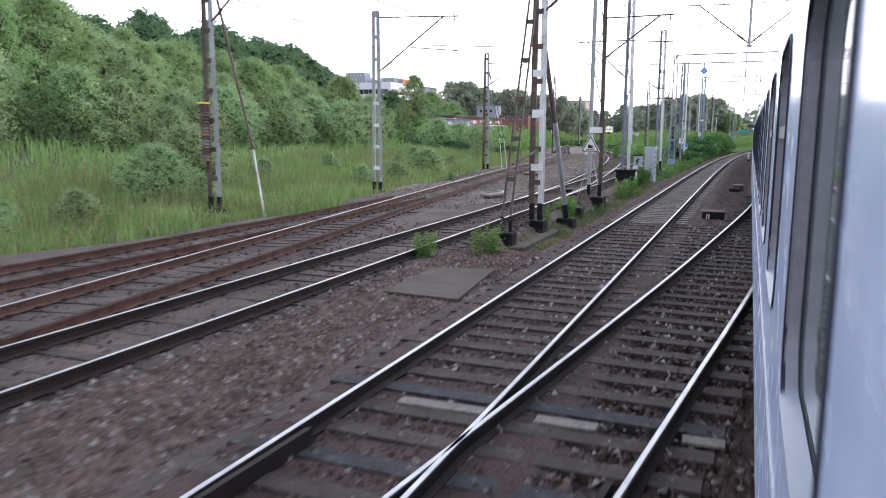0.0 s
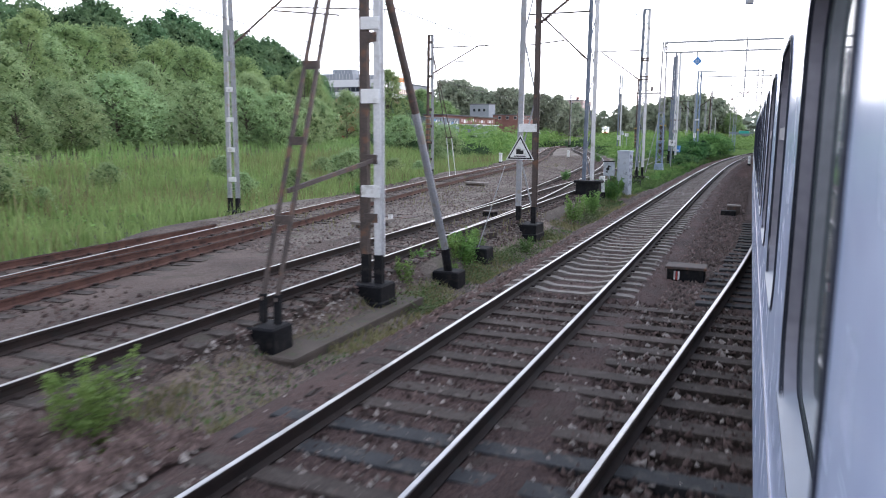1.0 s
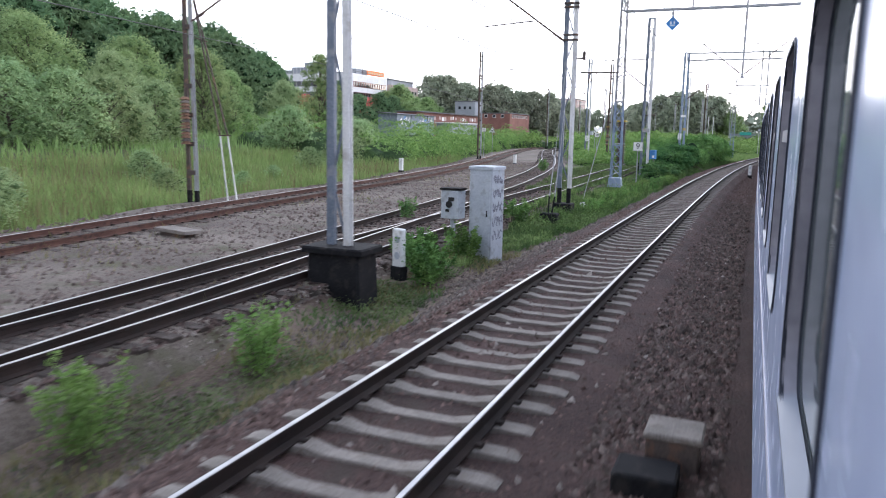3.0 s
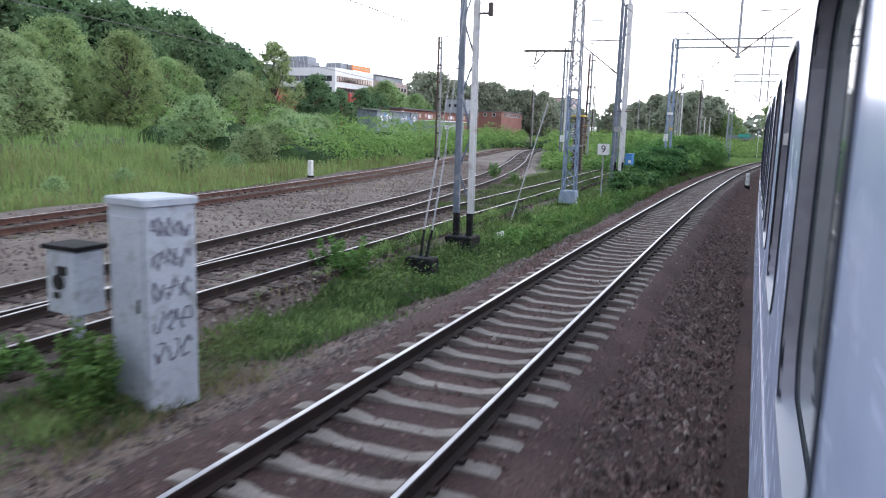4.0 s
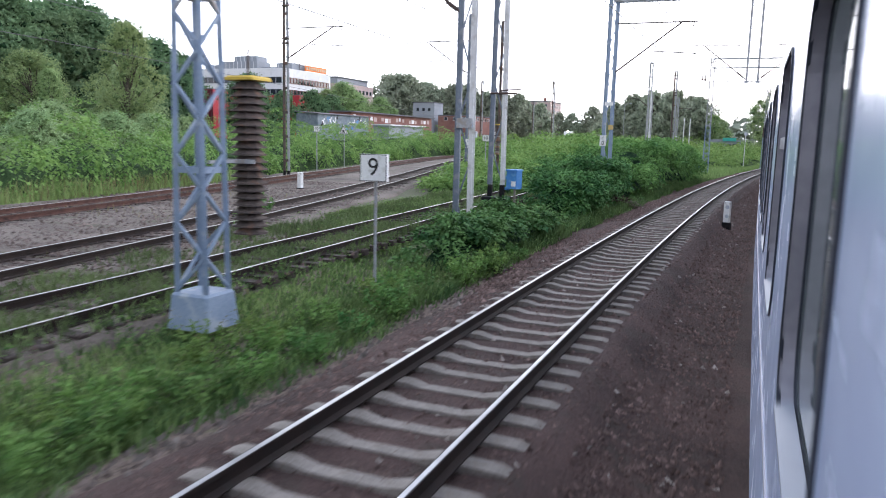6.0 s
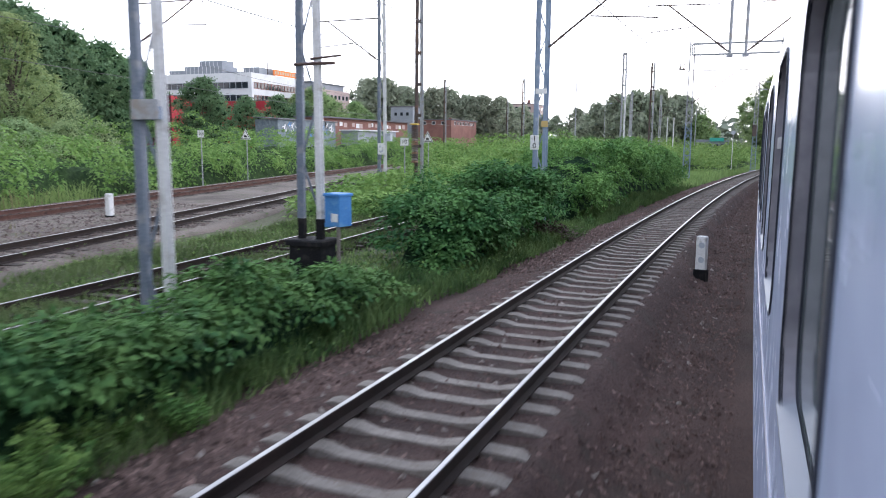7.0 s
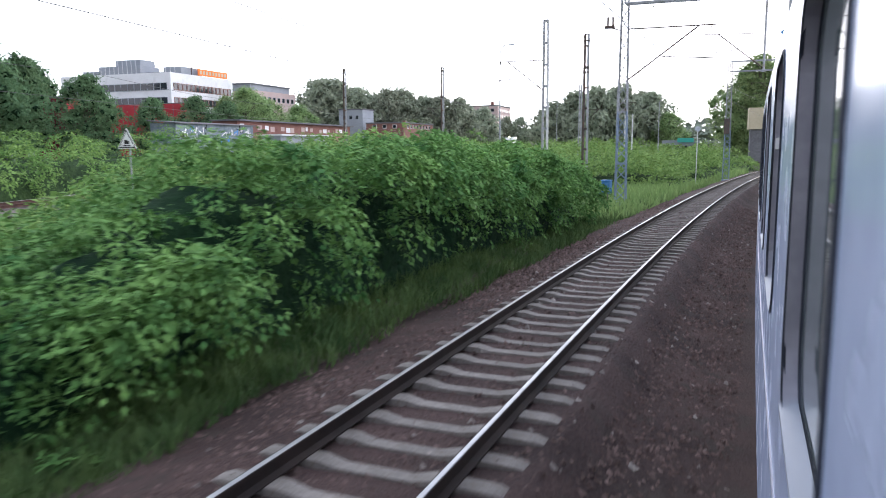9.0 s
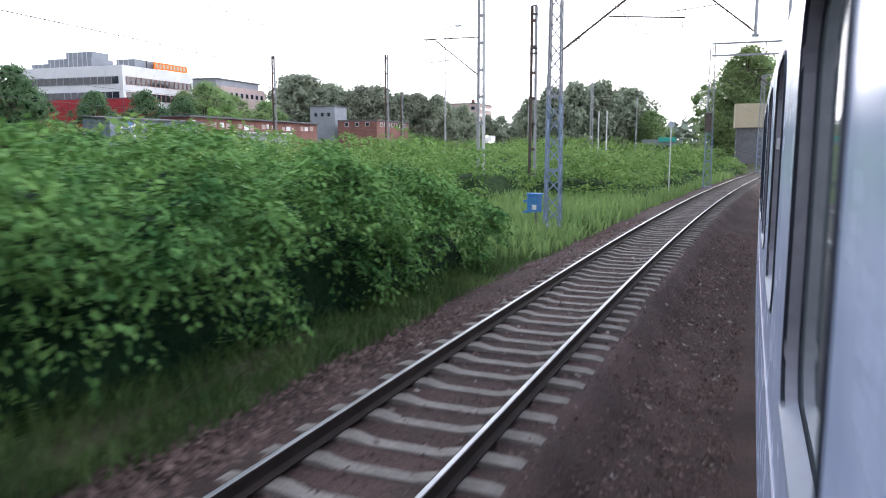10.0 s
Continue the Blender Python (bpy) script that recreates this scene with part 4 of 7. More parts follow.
cantilever(m, 8.8, 4.1, 1.7, mat_name="steel_dark")
# the propped mast between the lines
m = twin_mast(-6.55, 24.0, -0.85, 11.8, gap=0.28, lw=0.12, legs="dl", black=1.23, foot=0.68, size=0.66, top_gap=0.22, label="propped mast between the lines, dark and white legs", bands=((4.18, 0.26, "white_paint"), (5.48, 0.22, "white_paint"), (2.43, 0.22, "white_paint")))
f = Form()
for k in (-0.13, 0.13):
    f.bar((k, -3.3, 1.0), (k * 0.8, -0.25, 9.5), 0.055, 0.055)
part("prop_rail", f, M["steel_dark"], m, "ladder-like slanting prop")
for q in np.arange(0.14, 0.98, 0.14):
    f = Form()
    f.box((0, -3.3 + 3.05 * q, 1.0 + 8.5 * q), (0.30, 0.07, 0.13))
    part("prop_rung", f, M["steel_dark"], m)
f = Form()
for k in (-0.13, 0.13):
    f.bar((k, -3.3, 0.35), (k, -3.26, 1.1), 0.09, 0.09)
f.box((0, -3.35, 0.36), (0.54, 0.54, 0.60), bevel=0.03)
part("prop_footing", f, M["black_paint"], m, "black concrete block under the prop")
f = Form()
f.tube((0.30, 2.9, 0.95), (0.20, 1.5, 3.92), 0.085, 10)
st = part("strut", f, M["steel_pale"], m, "single slanting steel strut")
f = Form()
f.tube((0.20, 1.5, 3.92), (0.08, 0.30, 6.4), 0.084, 10)
part("strut_top", f, M["steel_dark"], st, "dark rusty upper part")
f = Form()
f.tube((0.34, 3.1, 0.15), (0.30, 2.9, 0.95), 0.10, 10)
f.box((0.32, 3.1, 0.20), (0.62, 0.54, 0.46), bevel=0.03)
part("strut_footing", f, M["black_paint"], m, "black strut foot and block")
f = Form()
f.bar((0.0, -2.75, 2.62), (0.05, 0.1, 3.03), 0.05, 0.07)
part("tie_bar", f, M["steel_dark"], m)
cantilever(m, 9.4, 3.0, 2.0)
# concrete sill that the mast and prop stand on
f = Form()
f.box((0, 0, 0), (1.25, 4.6, 0.34), bevel=0.03)
tagged(part("concrete_sill", f, mat("sill_concrete", (0.055, 0.043, 0.035), (0.105, 0.084, 0.070), 0.92, fine=30, coarse=1.5, bump=0.4, third=(0.07, 0.075, 0.045))), "low weathered concrete sill under the propped mast", "concrete sill").matrix_basis = pose(-6.5, 22.6, -0.74)
# concrete cover slab
f = Form()
f.add([(x, y, z) for z in (-0.35, -0.12) for x, y in ((-5.92, 11.55), (-4.46, 11.45), (-4.78, 14.36), (-6.07, 14.11))], [(3, 2, 1, 0), (4, 5, 6, 7), (0, 1, 5, 4), (1, 2, 6, 5), (2, 3, 7, 6), (3, 0, 4, 7)])
tagged(part("cover_slab", f, mat("cover_slab", (0.050, 0.037, 0.029), (0.098, 0.074, 0.060), 0.92, fine=30, coarse=1.2, bump=0.5, third=(0.062, 0.054, 0.042))), "flat brown-grey cover slab lying on the gravel", "cover slab")
# block with a thin rod
b = thing("concrete_block", (-6.6, 29.95, -0.78), "low black-painted concrete block with a thin rod", "concrete block")
f = Form()
f.box((0, 0, 0.20), (0.82, 0.62, 0.56), taper=0.92, bevel=0.03)
part("block", f, M["black_paint"], b)
f = Form()
f.tube((0, 0, 0.3), (0.55, 0.6, 2.6), 0.012, 5)
part("rod", f, M["steel_pale"], b)
# mast with the warning triangle
m = twin_mast(-6.8, 35.3, -0.95, 11.4, gap=0.52, legs="pd", black=1.25, foot=0.70, size=0.98, top_gap=0.40, braces=1.9, zig=True, label="twin-leg mast carrying a white warning triangle", bands=((3.82, 0.26, "white_paint"),))
warning_triangle(m, 3.06, 0.95, dx=-0.22)
cantilever(m, 8.9, 3.3, 1.92)
gantry(-6.8, 35.3, 10.6, 8.0, posts=(-0.35,), low=6.45)
# twin mast on a tall block
m = twin_mast(-7.2, 47.2, -0.15, 11.2, gap=0.34, legs="kl", black=0.55, size=0, top_gap=0.22, braces=1.3, zig=True, label="slim twin-leg mast on a tall black block")
f = Form()
f.box((0.05, 0, 0.0), (1.15, 0.8, 1.15), taper=0.94, bevel=0.04)
f.box((0.05, 0, 0.60), (1.3, 0.9, 0.12), bevel=0.03)
part("footing", f, M["black_paint"], m, "tall black concrete block")
cantilever(m, 8.5, 3.2, 2.3, side=-1)
marker_post(-6.86, 49.07, -0.35, 0.98, 0.27, 0.16, rz=-20)
# signal cabinet
c = thing("signal_cabinet", (-6.44, 53.45, -0.70), "tall grey metal signal cabinet with scribbled dark graffiti", "signal cabinet", rz=-8)
f = Form()
f.box((0, 0, 1.22), (0.66, 0.70, 2.44), bevel=0.015)
part("body", f, M["cabinet_grey"], c)
f = Form()
f.box((0, 0, 2.48), (0.72, 0.76, 0.09), bevel=0.02)
part("lid", f, M["cabinet_grey"], c)
f = Form()
f.box((0, -0.362, 1.25), (0.56, 0.02, 2.1), bevel=0.005)
part("door", f, M["cabinet_grey"], c)
f = Form()
f.box((0.2, -0.38, 1.3), (0.03, 0.02, 0.16), bevel=0.004)
part("handle", f, M["black_paint"], c, "dark handle")
M["spray_grey"] = mat("spray_grey", (0.13, 0.13, 0.17), (0.22, 0.22, 0.26), 0.7, bump=0)
for k in range(15):
    f = Form()
    zr, yc = 2.18 - 0.36 * (k // 3), -0.29 + 0.19 * (k % 3)
    y0, z0 = yc, zr + random.uniform(-0.03, 0.03)
    for q in range(6):
        a = k * 1.7 + q * (0.9 if k % 2 else 1.3)
        y1, z1 = yc + 0.085 + 0.08 * math.cos(a), zr + (0.13 if q % 3 else -0.12) * math.sin(a + 0.4)
        f.bar((0.334, y0, z0), (0.334, y1, z1), 0.006, 0.022)
        y0, z0 = y1, z1
    part("graffiti_stroke", f, M["spray_grey"], c, "grey sprayed stroke")
f = Form()
f.box((-0.72, -0.52, 1.52), (0.52, 0.40, 0.74), bevel=0.02)
jb = part("junction_box", f, M["cabinet_grey"], c, "smaller grey box on its own post")
f = Form()
f.box((-0.72, -0.52, 1.92), (0.58, 0.46, 0.05), rz=0.1, bevel=0.01)
part("box_lid", f, M["black_paint"], jb)
f = Form()
f.tube((-0.72, -0.71, 1.52), (-0.72, -0.76, 1.52), 0.09, 12)
f.box((-0.66, -0.73, 1.66), (0.16, 0.03, 0.10))
f.box((-0.78, -0.73, 1.36), (0.10, 0.02, 0.07))
part("lock_cover", f, M["black_ink"], jb, "dark lock cover")
f = Form()
f.bar((-0.72, -0.52, -0.1), (-0.72, -0.52, 1.18), 0.10, 0.10)
part("box_post", f, M["cabinet_grey"], c)
# twin mast with guy rods
m = twin_mast(-7.35, 66.0, -0.62, 11.9, gap=0.40, legs="kl", black=1.05, foot=0.42, size=0.78, top_gap=0.30, braces=1.0, zig=True, label="twin-leg mast, grey and white legs, in tall grass")
cantilever(m, 9.15, 3.75, 2.15, side=-1)
f = Form()
for z in (8.6, 8.45, 7.35, 7.15):
    f.box((0, -0.02, z), (0.62, 0.24, 0.07), bevel=0.01)
part("clamp", f, M["steel_dark"], m, "dark clamps round the legs")
f = Form()
f.tube((0.3, -0.05, 6.4), (0.55, -0.05, 6.4), 0.03, 6)
f.box((0.6, -0.05, 6.5), (0.12, 0.12, 0.35), bevel=0.02)
part("switch_box", f, M["steel_dark"], m)
g = thing("guy_anchor", (-7.1, 62.7, -0.66), "black anchor block with two thin guy rods", "guy anchor")
f = Form()
f.box((0, 0, 0.14), (0.74, 0.55, 0.42), taper=0.9, bevel=0.04)
part("block", f, M["black_paint"], g)
for k in (-0.07, 0.07):
    f = Form()
    f.tube((k, 0.05, 0.3), (k * 1.5 - 0.02, 0.35, 0.95), 0.035, 6)
    part("rod_foot", f, M["black_paint"], g)
    f = Form()
    f.tube((k * 1.5 - 0.02, 0.35, 0.95), (k * 1.4 - 0.03, 1.0, 2.6), 0.022, 6)
    f.tube((k * 1.4 - 0.03, 1.0, 2.6), (-0.12, 3.2, 8.9), 0.010, 5)
    part("guy_rod", f, M["steel_pale"], g)
# blue lattice mast and its portal
lm = lattice_mast(-7.55, 79.8, -0.35, 11.1)
p1 = gantry(-7.55, 79.8, 10.6, 7.5, posts=(-0.95,), low=6.0)
f = Form()
f.add([(2.75 + q * 0.40, -0.30 + dy, -1.65 + w * 0.40) for dy in (0, 0.02) for q, w in ((-1, 0), (0, -1), (1, 0), (0, 1))], [(0, 1, 2, 3), (7, 6, 5, 4), (0, 4, 5, 1), (1, 5, 6, 2), (2, 6, 7, 3), (3, 7, 4, 0)])
dm = part("diamond_board", f, M["blue_paint"], p1, "blue diamond board with white marks")
f = Form()
for q, w, a, b in ((-0.12, 0.05, 0.10, 0.16), (0.12, 0.05, 0.10, 0.16), (0, -0.13, 0.36, 0.06)):
    f.box((2.75 + q * 0.8, -0.306, -1.65 + w * 0.8), (a * 0.8, 0.008, b * 0.8))
part("board_marks", f, M["white_paint"], dm)
f = Form()
f.tube((2.75, -0.29, -1.27), (2.75, -0.29, -0.8), 0.05, 8)
f.box((2.75, -0.29, -1.1), (0.16, 0.12, 0.14), bevel=0.01)
part("board_hanger", f, M["steel_pale"], p1)
f = Form()
f.bar((-0.15, -0.2, 6.65), (-2.35, -0.2, 6.68), 0.07, 0.09)
f.bar((-1.75, -0.2, 6.65), (-1.85, -0.2, 6.08), 0.05, 0.05)
f.bar((-1.35, -0.2, 6.65), (-1.80, -0.2, 6.08), 0.05, 0.05)
f.tube((-1.82, -0.2, 6.1), (-1.2, -0.1, 6.5), 0.015, 5)
part("side_arm", f, M["steel_dark"], lm, "dark horizontal arm with a hook")
f = Form()
f.bar((0.2, -0.2, 7.9), (1.6, -0.3, 7.9), 0.035, 0.035)
f.bar((0.2, -0.2, 6.9), (1.3, -0.3, 7.0), 0.03, 0.03)
part("stay_arm", f, M["steel_pale"], lm)
weights(lm, 0.02, 1.2, 1.35, 3.86, 0.54, plain=1.0, top=9.5)
f = Form()
f.box((0.02, 0.92, 2.55), (0.60, 0.03, 0.07))
f.bar((0.0, 0.2, 2.55), (0.0, 0.95, 2.55), 0.05, 0.05)
part("weight_guide", f, M["steel_pale"], lm, "pale guide strap of the weights")
number_sign(-7.0, 84.5, -0.6, 2.29, "9", 0.60, 0.57, face=6, thick=0.13)
m = twin_mast(-7.45, 91.2, -0.5, 11.5, gap=0.42, legs="kl", black=0.0, size=0.6, top_gap=0.34, braces=1.2, zig=True, label="twin-leg mast, blue-grey and white, in bushes", bands=((3.55, 0.18, "steel_blue"),))
cantilever(m, 8.65, 3.3, 2.0, side=-1)
f = Form()
f.box((0.02, -0.12, 3.60), (0.50, 0.05, 0.28), bevel=0.02)
part("cover_plate", f, M["steel_pale"], m, "pale plate across the legs")
m = twin_mast(-8.2, 96.75, 0.45, 10.6, gap=0.46, legs="kl", black=0.55, size=0, top_gap=0.30, braces=1.2, zig=True, label="twin-leg mast, blue-grey and white, on a black block")
f = Form()
f.box((0.02, 0, -0.40), (0.82, 0.75, 0.95), taper=0.95, bevel=0.04)
f.box((0.02, 0, 0.05), (0.92, 0.82, 0.12), bevel=0.03)
part("footing", f, M["black_paint"], m, "tall black concrete block")
f = Form()
f.tube((0.1, -0.1, 3.95), (0.85, -0.1, 4.0), 0.025, 6)
f.tube((-0.3, -0.1, 3.85), (0.7, -0.1, 3.85), 0.035, 6)
part("wire_arm", f, M["insulator"], m, "dark clamps of the feeder wire")


def blue_box(x, y, z, post=0.0, label="blue electrical box with a sloping lid on a post"):
    t = thing("blue_box", (x, y, z), label, "electrical box", "blue boxes", rz=-15)
    f = Form()
    f.box((0, 0, 0.36), (0.44, 0.40, 0.66), bevel=0.02)
    part("body", f, M["blue_paint"], t)
    f = Form()
    f.box((0, 0, 0.705), (0.49, 0.46, 0.06), bevel=0.02)
    part("lid", f, M["blue_paint"], t)
    f = Form()
    f.box((0.10, -0.218, 0.22), (0.18, 0.012, 0.18))
    part("label_plate", f, M["white_paint"], t, "white label plate")
    f = Form()
    f.box((-0.36, 0.05, 0.42), (0.22, 0.12, 0.10), bevel=0.01)
    f.box((-0.36, 0.05, 0.02), (0.22, 0.12, 0.10), bevel=0.01)
    part("bracket", f, M["blue_paint"], t)
    f = Form()
    f.tube((0.1, -0.1, -post), (0.1, -0.1, 0.05), 0.04, 8)
    part("post", f, M["concrete"], t)
    return t


blue_box(-7.5, 96.7, 0.85, 1.7)
# blue pole with its plate and portal
m = twin_mast(-6.65, 111.3, -0.62, 11.3, lw=0.14, gap=0.34, legs="bb", black=0.0, size=0.5, top_gap=0.30, braces=0.9, zig=True, label="blue-grey steel mast with a white number plate", bands=((5.3, 0.2, "white_paint"),))
f = Form()
f.box((0.17, -0.10, 4.05), (0.26, 0.03, 0.24), bevel=0.004)
part("yellow_plate", f, mat("ochre_plate", (0.45, 0.32, 0.12), (0.55, 0.40, 0.17), 0.6), m, "weathered yellow plate")
f = Form()
f.box((-0.2, -0.13, 3.34), (0.34, 0.02, 0.56), bevel=0.004)
pl = part("number_plate", f, M["white_paint"], m, "white kilometre plate with black figures")
words("plate_figure", "1", 0.30, M["black_ink"], pl, pose(-0.2, -0.146, 3.48, 90, 0, 0))
words("plate_figure", "0", 0.30, M["black_ink"], pl, pose(-0.2, -0.146, 3.20, 90, 0, 0))
gantry(-6.65, 111.3, 10.6, 8.0, depth=0.65, posts=(0.08, 0.60), low=5.8)
cantilever(m, 9.44, 4.25, 2.57)
# lattice mast further along, with box and portal
m = lattice_mast(-3.0, 147.0, -0.75, 11.6)
cantilever(m, 9.35, 4.4, 2.6)
f = Form()
f.box((-0.75, 0, 9.5), (0.5, 0.3, 0.12), bevel=0.02)
f.tube((-0.6, 0, 9.5), (-0.6, 0, 10.0), 0.05, 8)
f.tube((-0.85, 0, 9.5), (-0.85, 0, 10.0), 0.05, 8)
f.tube((-0.2, 0, 9.3), (-0.8, 0, 9.5), 0.03, 6)
part("line_switch", f, M["steel_dark"], m, "dark line switch with two insulators")
gantry(-3.0, 147.0, 10.7, 13.0, posts=(3.6, 4.6), low=6.3)
blue_box(-3.75, 147.3, 0.2, 0.9, "blue electrical box beside the lattice mast")
m = lattice_mast(2.9, 178.0, -0.8, 10.8, label="lattice steel mast with a grey box, beside the bend")
f = Form()
f.box((-0.1, -0.4, 5.2), (0.45, 0.35, 1.3), bevel=0.02)
part("switch_box", f, M["steel_dark"], m, "dark grey switch box")
gantry(2.9, 178.0, 10.0, 17.0, posts=(7.5, 8.6), low=6.3)
m = lattice_mast(8.5, 205.0, -0.8, 10.8, label="far lattice steel mast beside the bend", n=14)
gantry(8.5, 205.0, 10.0, 22.0, posts=(13.0,), low=6.3)
# masts along the other lines
number_sign(-16.8, 121.0, -0.2, 2.95, "10", 0.52, 0.46)
number_sign(-30.4, 120.5, -0.3, 3.35, "10", 0.50, 0.46)
for x, y, h, c, gp, side, tie, reach, drop in ((-15.1, 119.1, 10.8, "dp", 0.30, 0, 0, 0, 0), (-17.75, 120.1, 11.5, "kl", 0.36, -1, 9.75, 4.1, 2.3), (-28.4, 113.4, 11.9, "dp", 0.32, 1, 9.95, 4.4, 1.95), (-41.1, 190.7, 12.7, "dp", 0.3, 0, 0, 0, 0), (-29.9, 195.2, 12.9, "dp", 0.3, 0, 0, 0, 0),
                                                (-10.6, 164.2, 12.6, "pl", 0.34, -1, 9.65, 3.7, 2.3), (-7.95, 167.0, 11.8, "dp", 0.30, 0, 0, 0, 0), (-12.6, 232, 12.4, "pp", 0.3, 1, 10.2, 2.8, 2.0), (-16.0, 215, 12.0, "pp", 0.3, 0, 0, 0, 0), (-44, 235, 12.0, "dp", 0.3, -1, 10.2, 2.8, 2.0), (-22.0, 262, 12.5, "pp", 0.3, 1, 10.7, 2.8, 2.0)):
    m = twin_mast(x, y, -0.4, h, gap=gp, legs=c, black=0.6, size=0.6, top_gap=gp * 0.7, braces=1.2 if c == "kl" else 1.6, zig=c == "kl", label="slim twin-leg mast of the other lines")
    if side:
        cantilever(m, tie, reach, drop, side=side)
    if x == -15.1:
        weights(m, -0.15, -0.24, 2.03, 4.0, 0.38, plain=0.27)
    if x == -17.75:
        f = Form()
        f.box((0.02, -0.12, 2.72), (0.44, 0.03, 0.62), bevel=0.004)
        pl = part("number_plate", f, M["white_paint"], m, "white plate with worn dark marks")
        f = Form()
        for q, z in ((-0.06, 2.85), (0.07, 2.62), (-0.02, 2.55)):
            f.box((q, -0.140, z), (0.08, 0.012, 0.13))
        part("plate_mark", f, M["cabinet_grey"], pl)
        f = Form()
        f.box((0.42, -0.05, 3.35), (0.36, 0.28, 0.42), bevel=0.02)
        part("switch_box", f, M["cabinet_grey"], m, "small grey box beside the leg")
    if x in (-7.95, -28.4):
        f = Form()
        for z in (h - 0.5, h - 2.6, h - 2.9):
            f.box((0, -0.02, z), (0.50, 0.22, 0.10), bevel=0.01)
        part("clamp", f, M["steel_dark"], m)
# lamp posts
for x, y, h in ((-19.6, 184.3, 13.7), (-26.0, 250.0, 12.0), (-6.0, 230.0, 10.5)):
    t = thing("lamp_post", (x, y, -0.4), "tall thin lamp post with a curved head", "street lamp", "lamp posts")
    f = Form()
    f.tube((0, 0, 0), (0, 0, h - 0.4), 0.11, 8, 0.05)
    part("pole", f, M["steel_pale"], t)
    f = Form()
    f.tube((0, 0, h - 0.4), (0.5, 0, h), 0.04, 6)
    f.tube((0.5, 0, h), (1.0, 0, h + 0.02), 0.035, 6)
    part("arm", f, M["steel_pale"], t)
    f = Form()
    f.box((1.25, 0, h), (0.6, 0.22, 0.12), bevel=0.03)
    part("head", f, M["cabinet_grey"], t)
# far warning triangles on thin posts
for x, y, z in ((-31.4, 126.6, 3.5), (-18.7, 129.2, 3.4)):
    t = thing("warning_sign", (x, y, -0.3), "white warning triangle with a dark border on a thin post", "sign", "warning triangles")
    f = Form()
    f.tube((0, 0, 0), (0, 0, z - 0.3), 0.03, 8)
    part("post", f, M["steel_pale"], t)
    warning_triangle(t, z - 0.15, 0.85)
# thin post with a pale disc beside the bend
t = thing("disc_post", (0.5, 167.8, -0.5), "thin pale post with a small pale turquoise disc", "signal post")
part("post", Form().tube((0, 0, -0.2), (0, 0, 4.55), 0.035, 8), M["steel_light"], t)
part("disc", Form().tube((0, -0.05, 4.5), (0, -0.03, 4.5), 0.21, 16), M["cabinet_grey"], t, "pale round disc")
for x in (-10.6, -9.5):
    t = thing("marker_pole", (x, 224.0, -0.2), "slim white pole standing in the far bushes", "pole", "far white poles")
    part("pole", Form().tube((0, 0, -0.3), (0, 0, 7.6), 0.09, 8), M["steel_light"], t)
    part("cap", Form().box((0, 0, 7.65), (0.26, 0.26, 0.12), bevel=0.03), M["steel_light"], t)
# pale guy strut in the verge grass
g = thing("guy_strut", (-7.7, 71.4, -0.70), "thin pale slanting guy strut in the grass", "guy strut")
f = Form()
f.tube((0, 0, 0.05), (0.6, 2.2, 4.5), 0.020, 7)
part("rod", f, M["steel_pale"], g)
f = Form()
f.box((0, 0, 0.02), (0.40, 0.40, 0.22), taper=0.9, bevel=0.03)
part("block", f, M["black_paint"], g)
# second diamond board at the far portal
t = thing("diamond_sign", (4.9, 149.5, 8.4), "blue diamond board with white marks above the bend", "sign")
f = Form()
f.add([(q * 0.43, dy, w * 0.43) for dy in (0, 0.02) for q, w in ((-1, 0), (0, -1), (1, 0), (0, 1))], [(0, 1, 2, 3), (7, 6, 5, 4), (0, 4, 5, 1), (1, 5, 6, 2), (2, 6, 7, 3), (3, 7, 4, 0)])
part("board", f, M["blue_paint"], t)
f = Form()
f.box((-0.1, -0.006, 0.0), (0.06, 0.008, 0.26))
f.box((0.0, -0.006, -0.12), (0.26, 0.008, 0.06))
part("board_marks", f, M["white_paint"], t)
f = Form()
f.tube((0, 0.03, 0.3), (0, 0.03, 2.0), 0.04, 8)
f.tube((0, 0.03, 1.4), (0, -2.5, 1.4), 0.03, 8)
part("hanger", f, M["steel_pale"], t)
# marker posts beside the lines
marker_post(-23.4, 83.2, -0.25, 1.05, 0.30, 0.2, bars=0, rz=-15)
marker_post(-21.3, 104.0, -0.3, 1.0, 0.28, 0.2, bars=0, rz=-15)
marker_post(-0.21, 101.8, -0.55, 1.0, 0.25, 0.16, rz=-20, label="white concrete marker post standing in the ballast")
# pale concrete trough covers on the gravel
for x, y, rz in ((-14.1, 50.4, -15), (-10.65, 31.7, 75)):
    t = thing("concrete_cover", (x, y, -0.27), "pale concrete cable cover lying on the gravel", "cable cover", "cable covers", rz=rz)
    # dark colour here paints the shade under the overhanging lid
    f = Form()
    f.box((0, 0, 0.09), (1.05, 0.42, 0.20), bevel=0.02)
    part("trough", f, M["steel_dark"], t, "box below the lid, coloured dark as its shade")
    f = Form()
    f.box((0.04, 0, 0.235), (1.42, 0.56, 0.09), bevel=0.015)
    part("lid", f, M["concrete"], t, "pale lid")
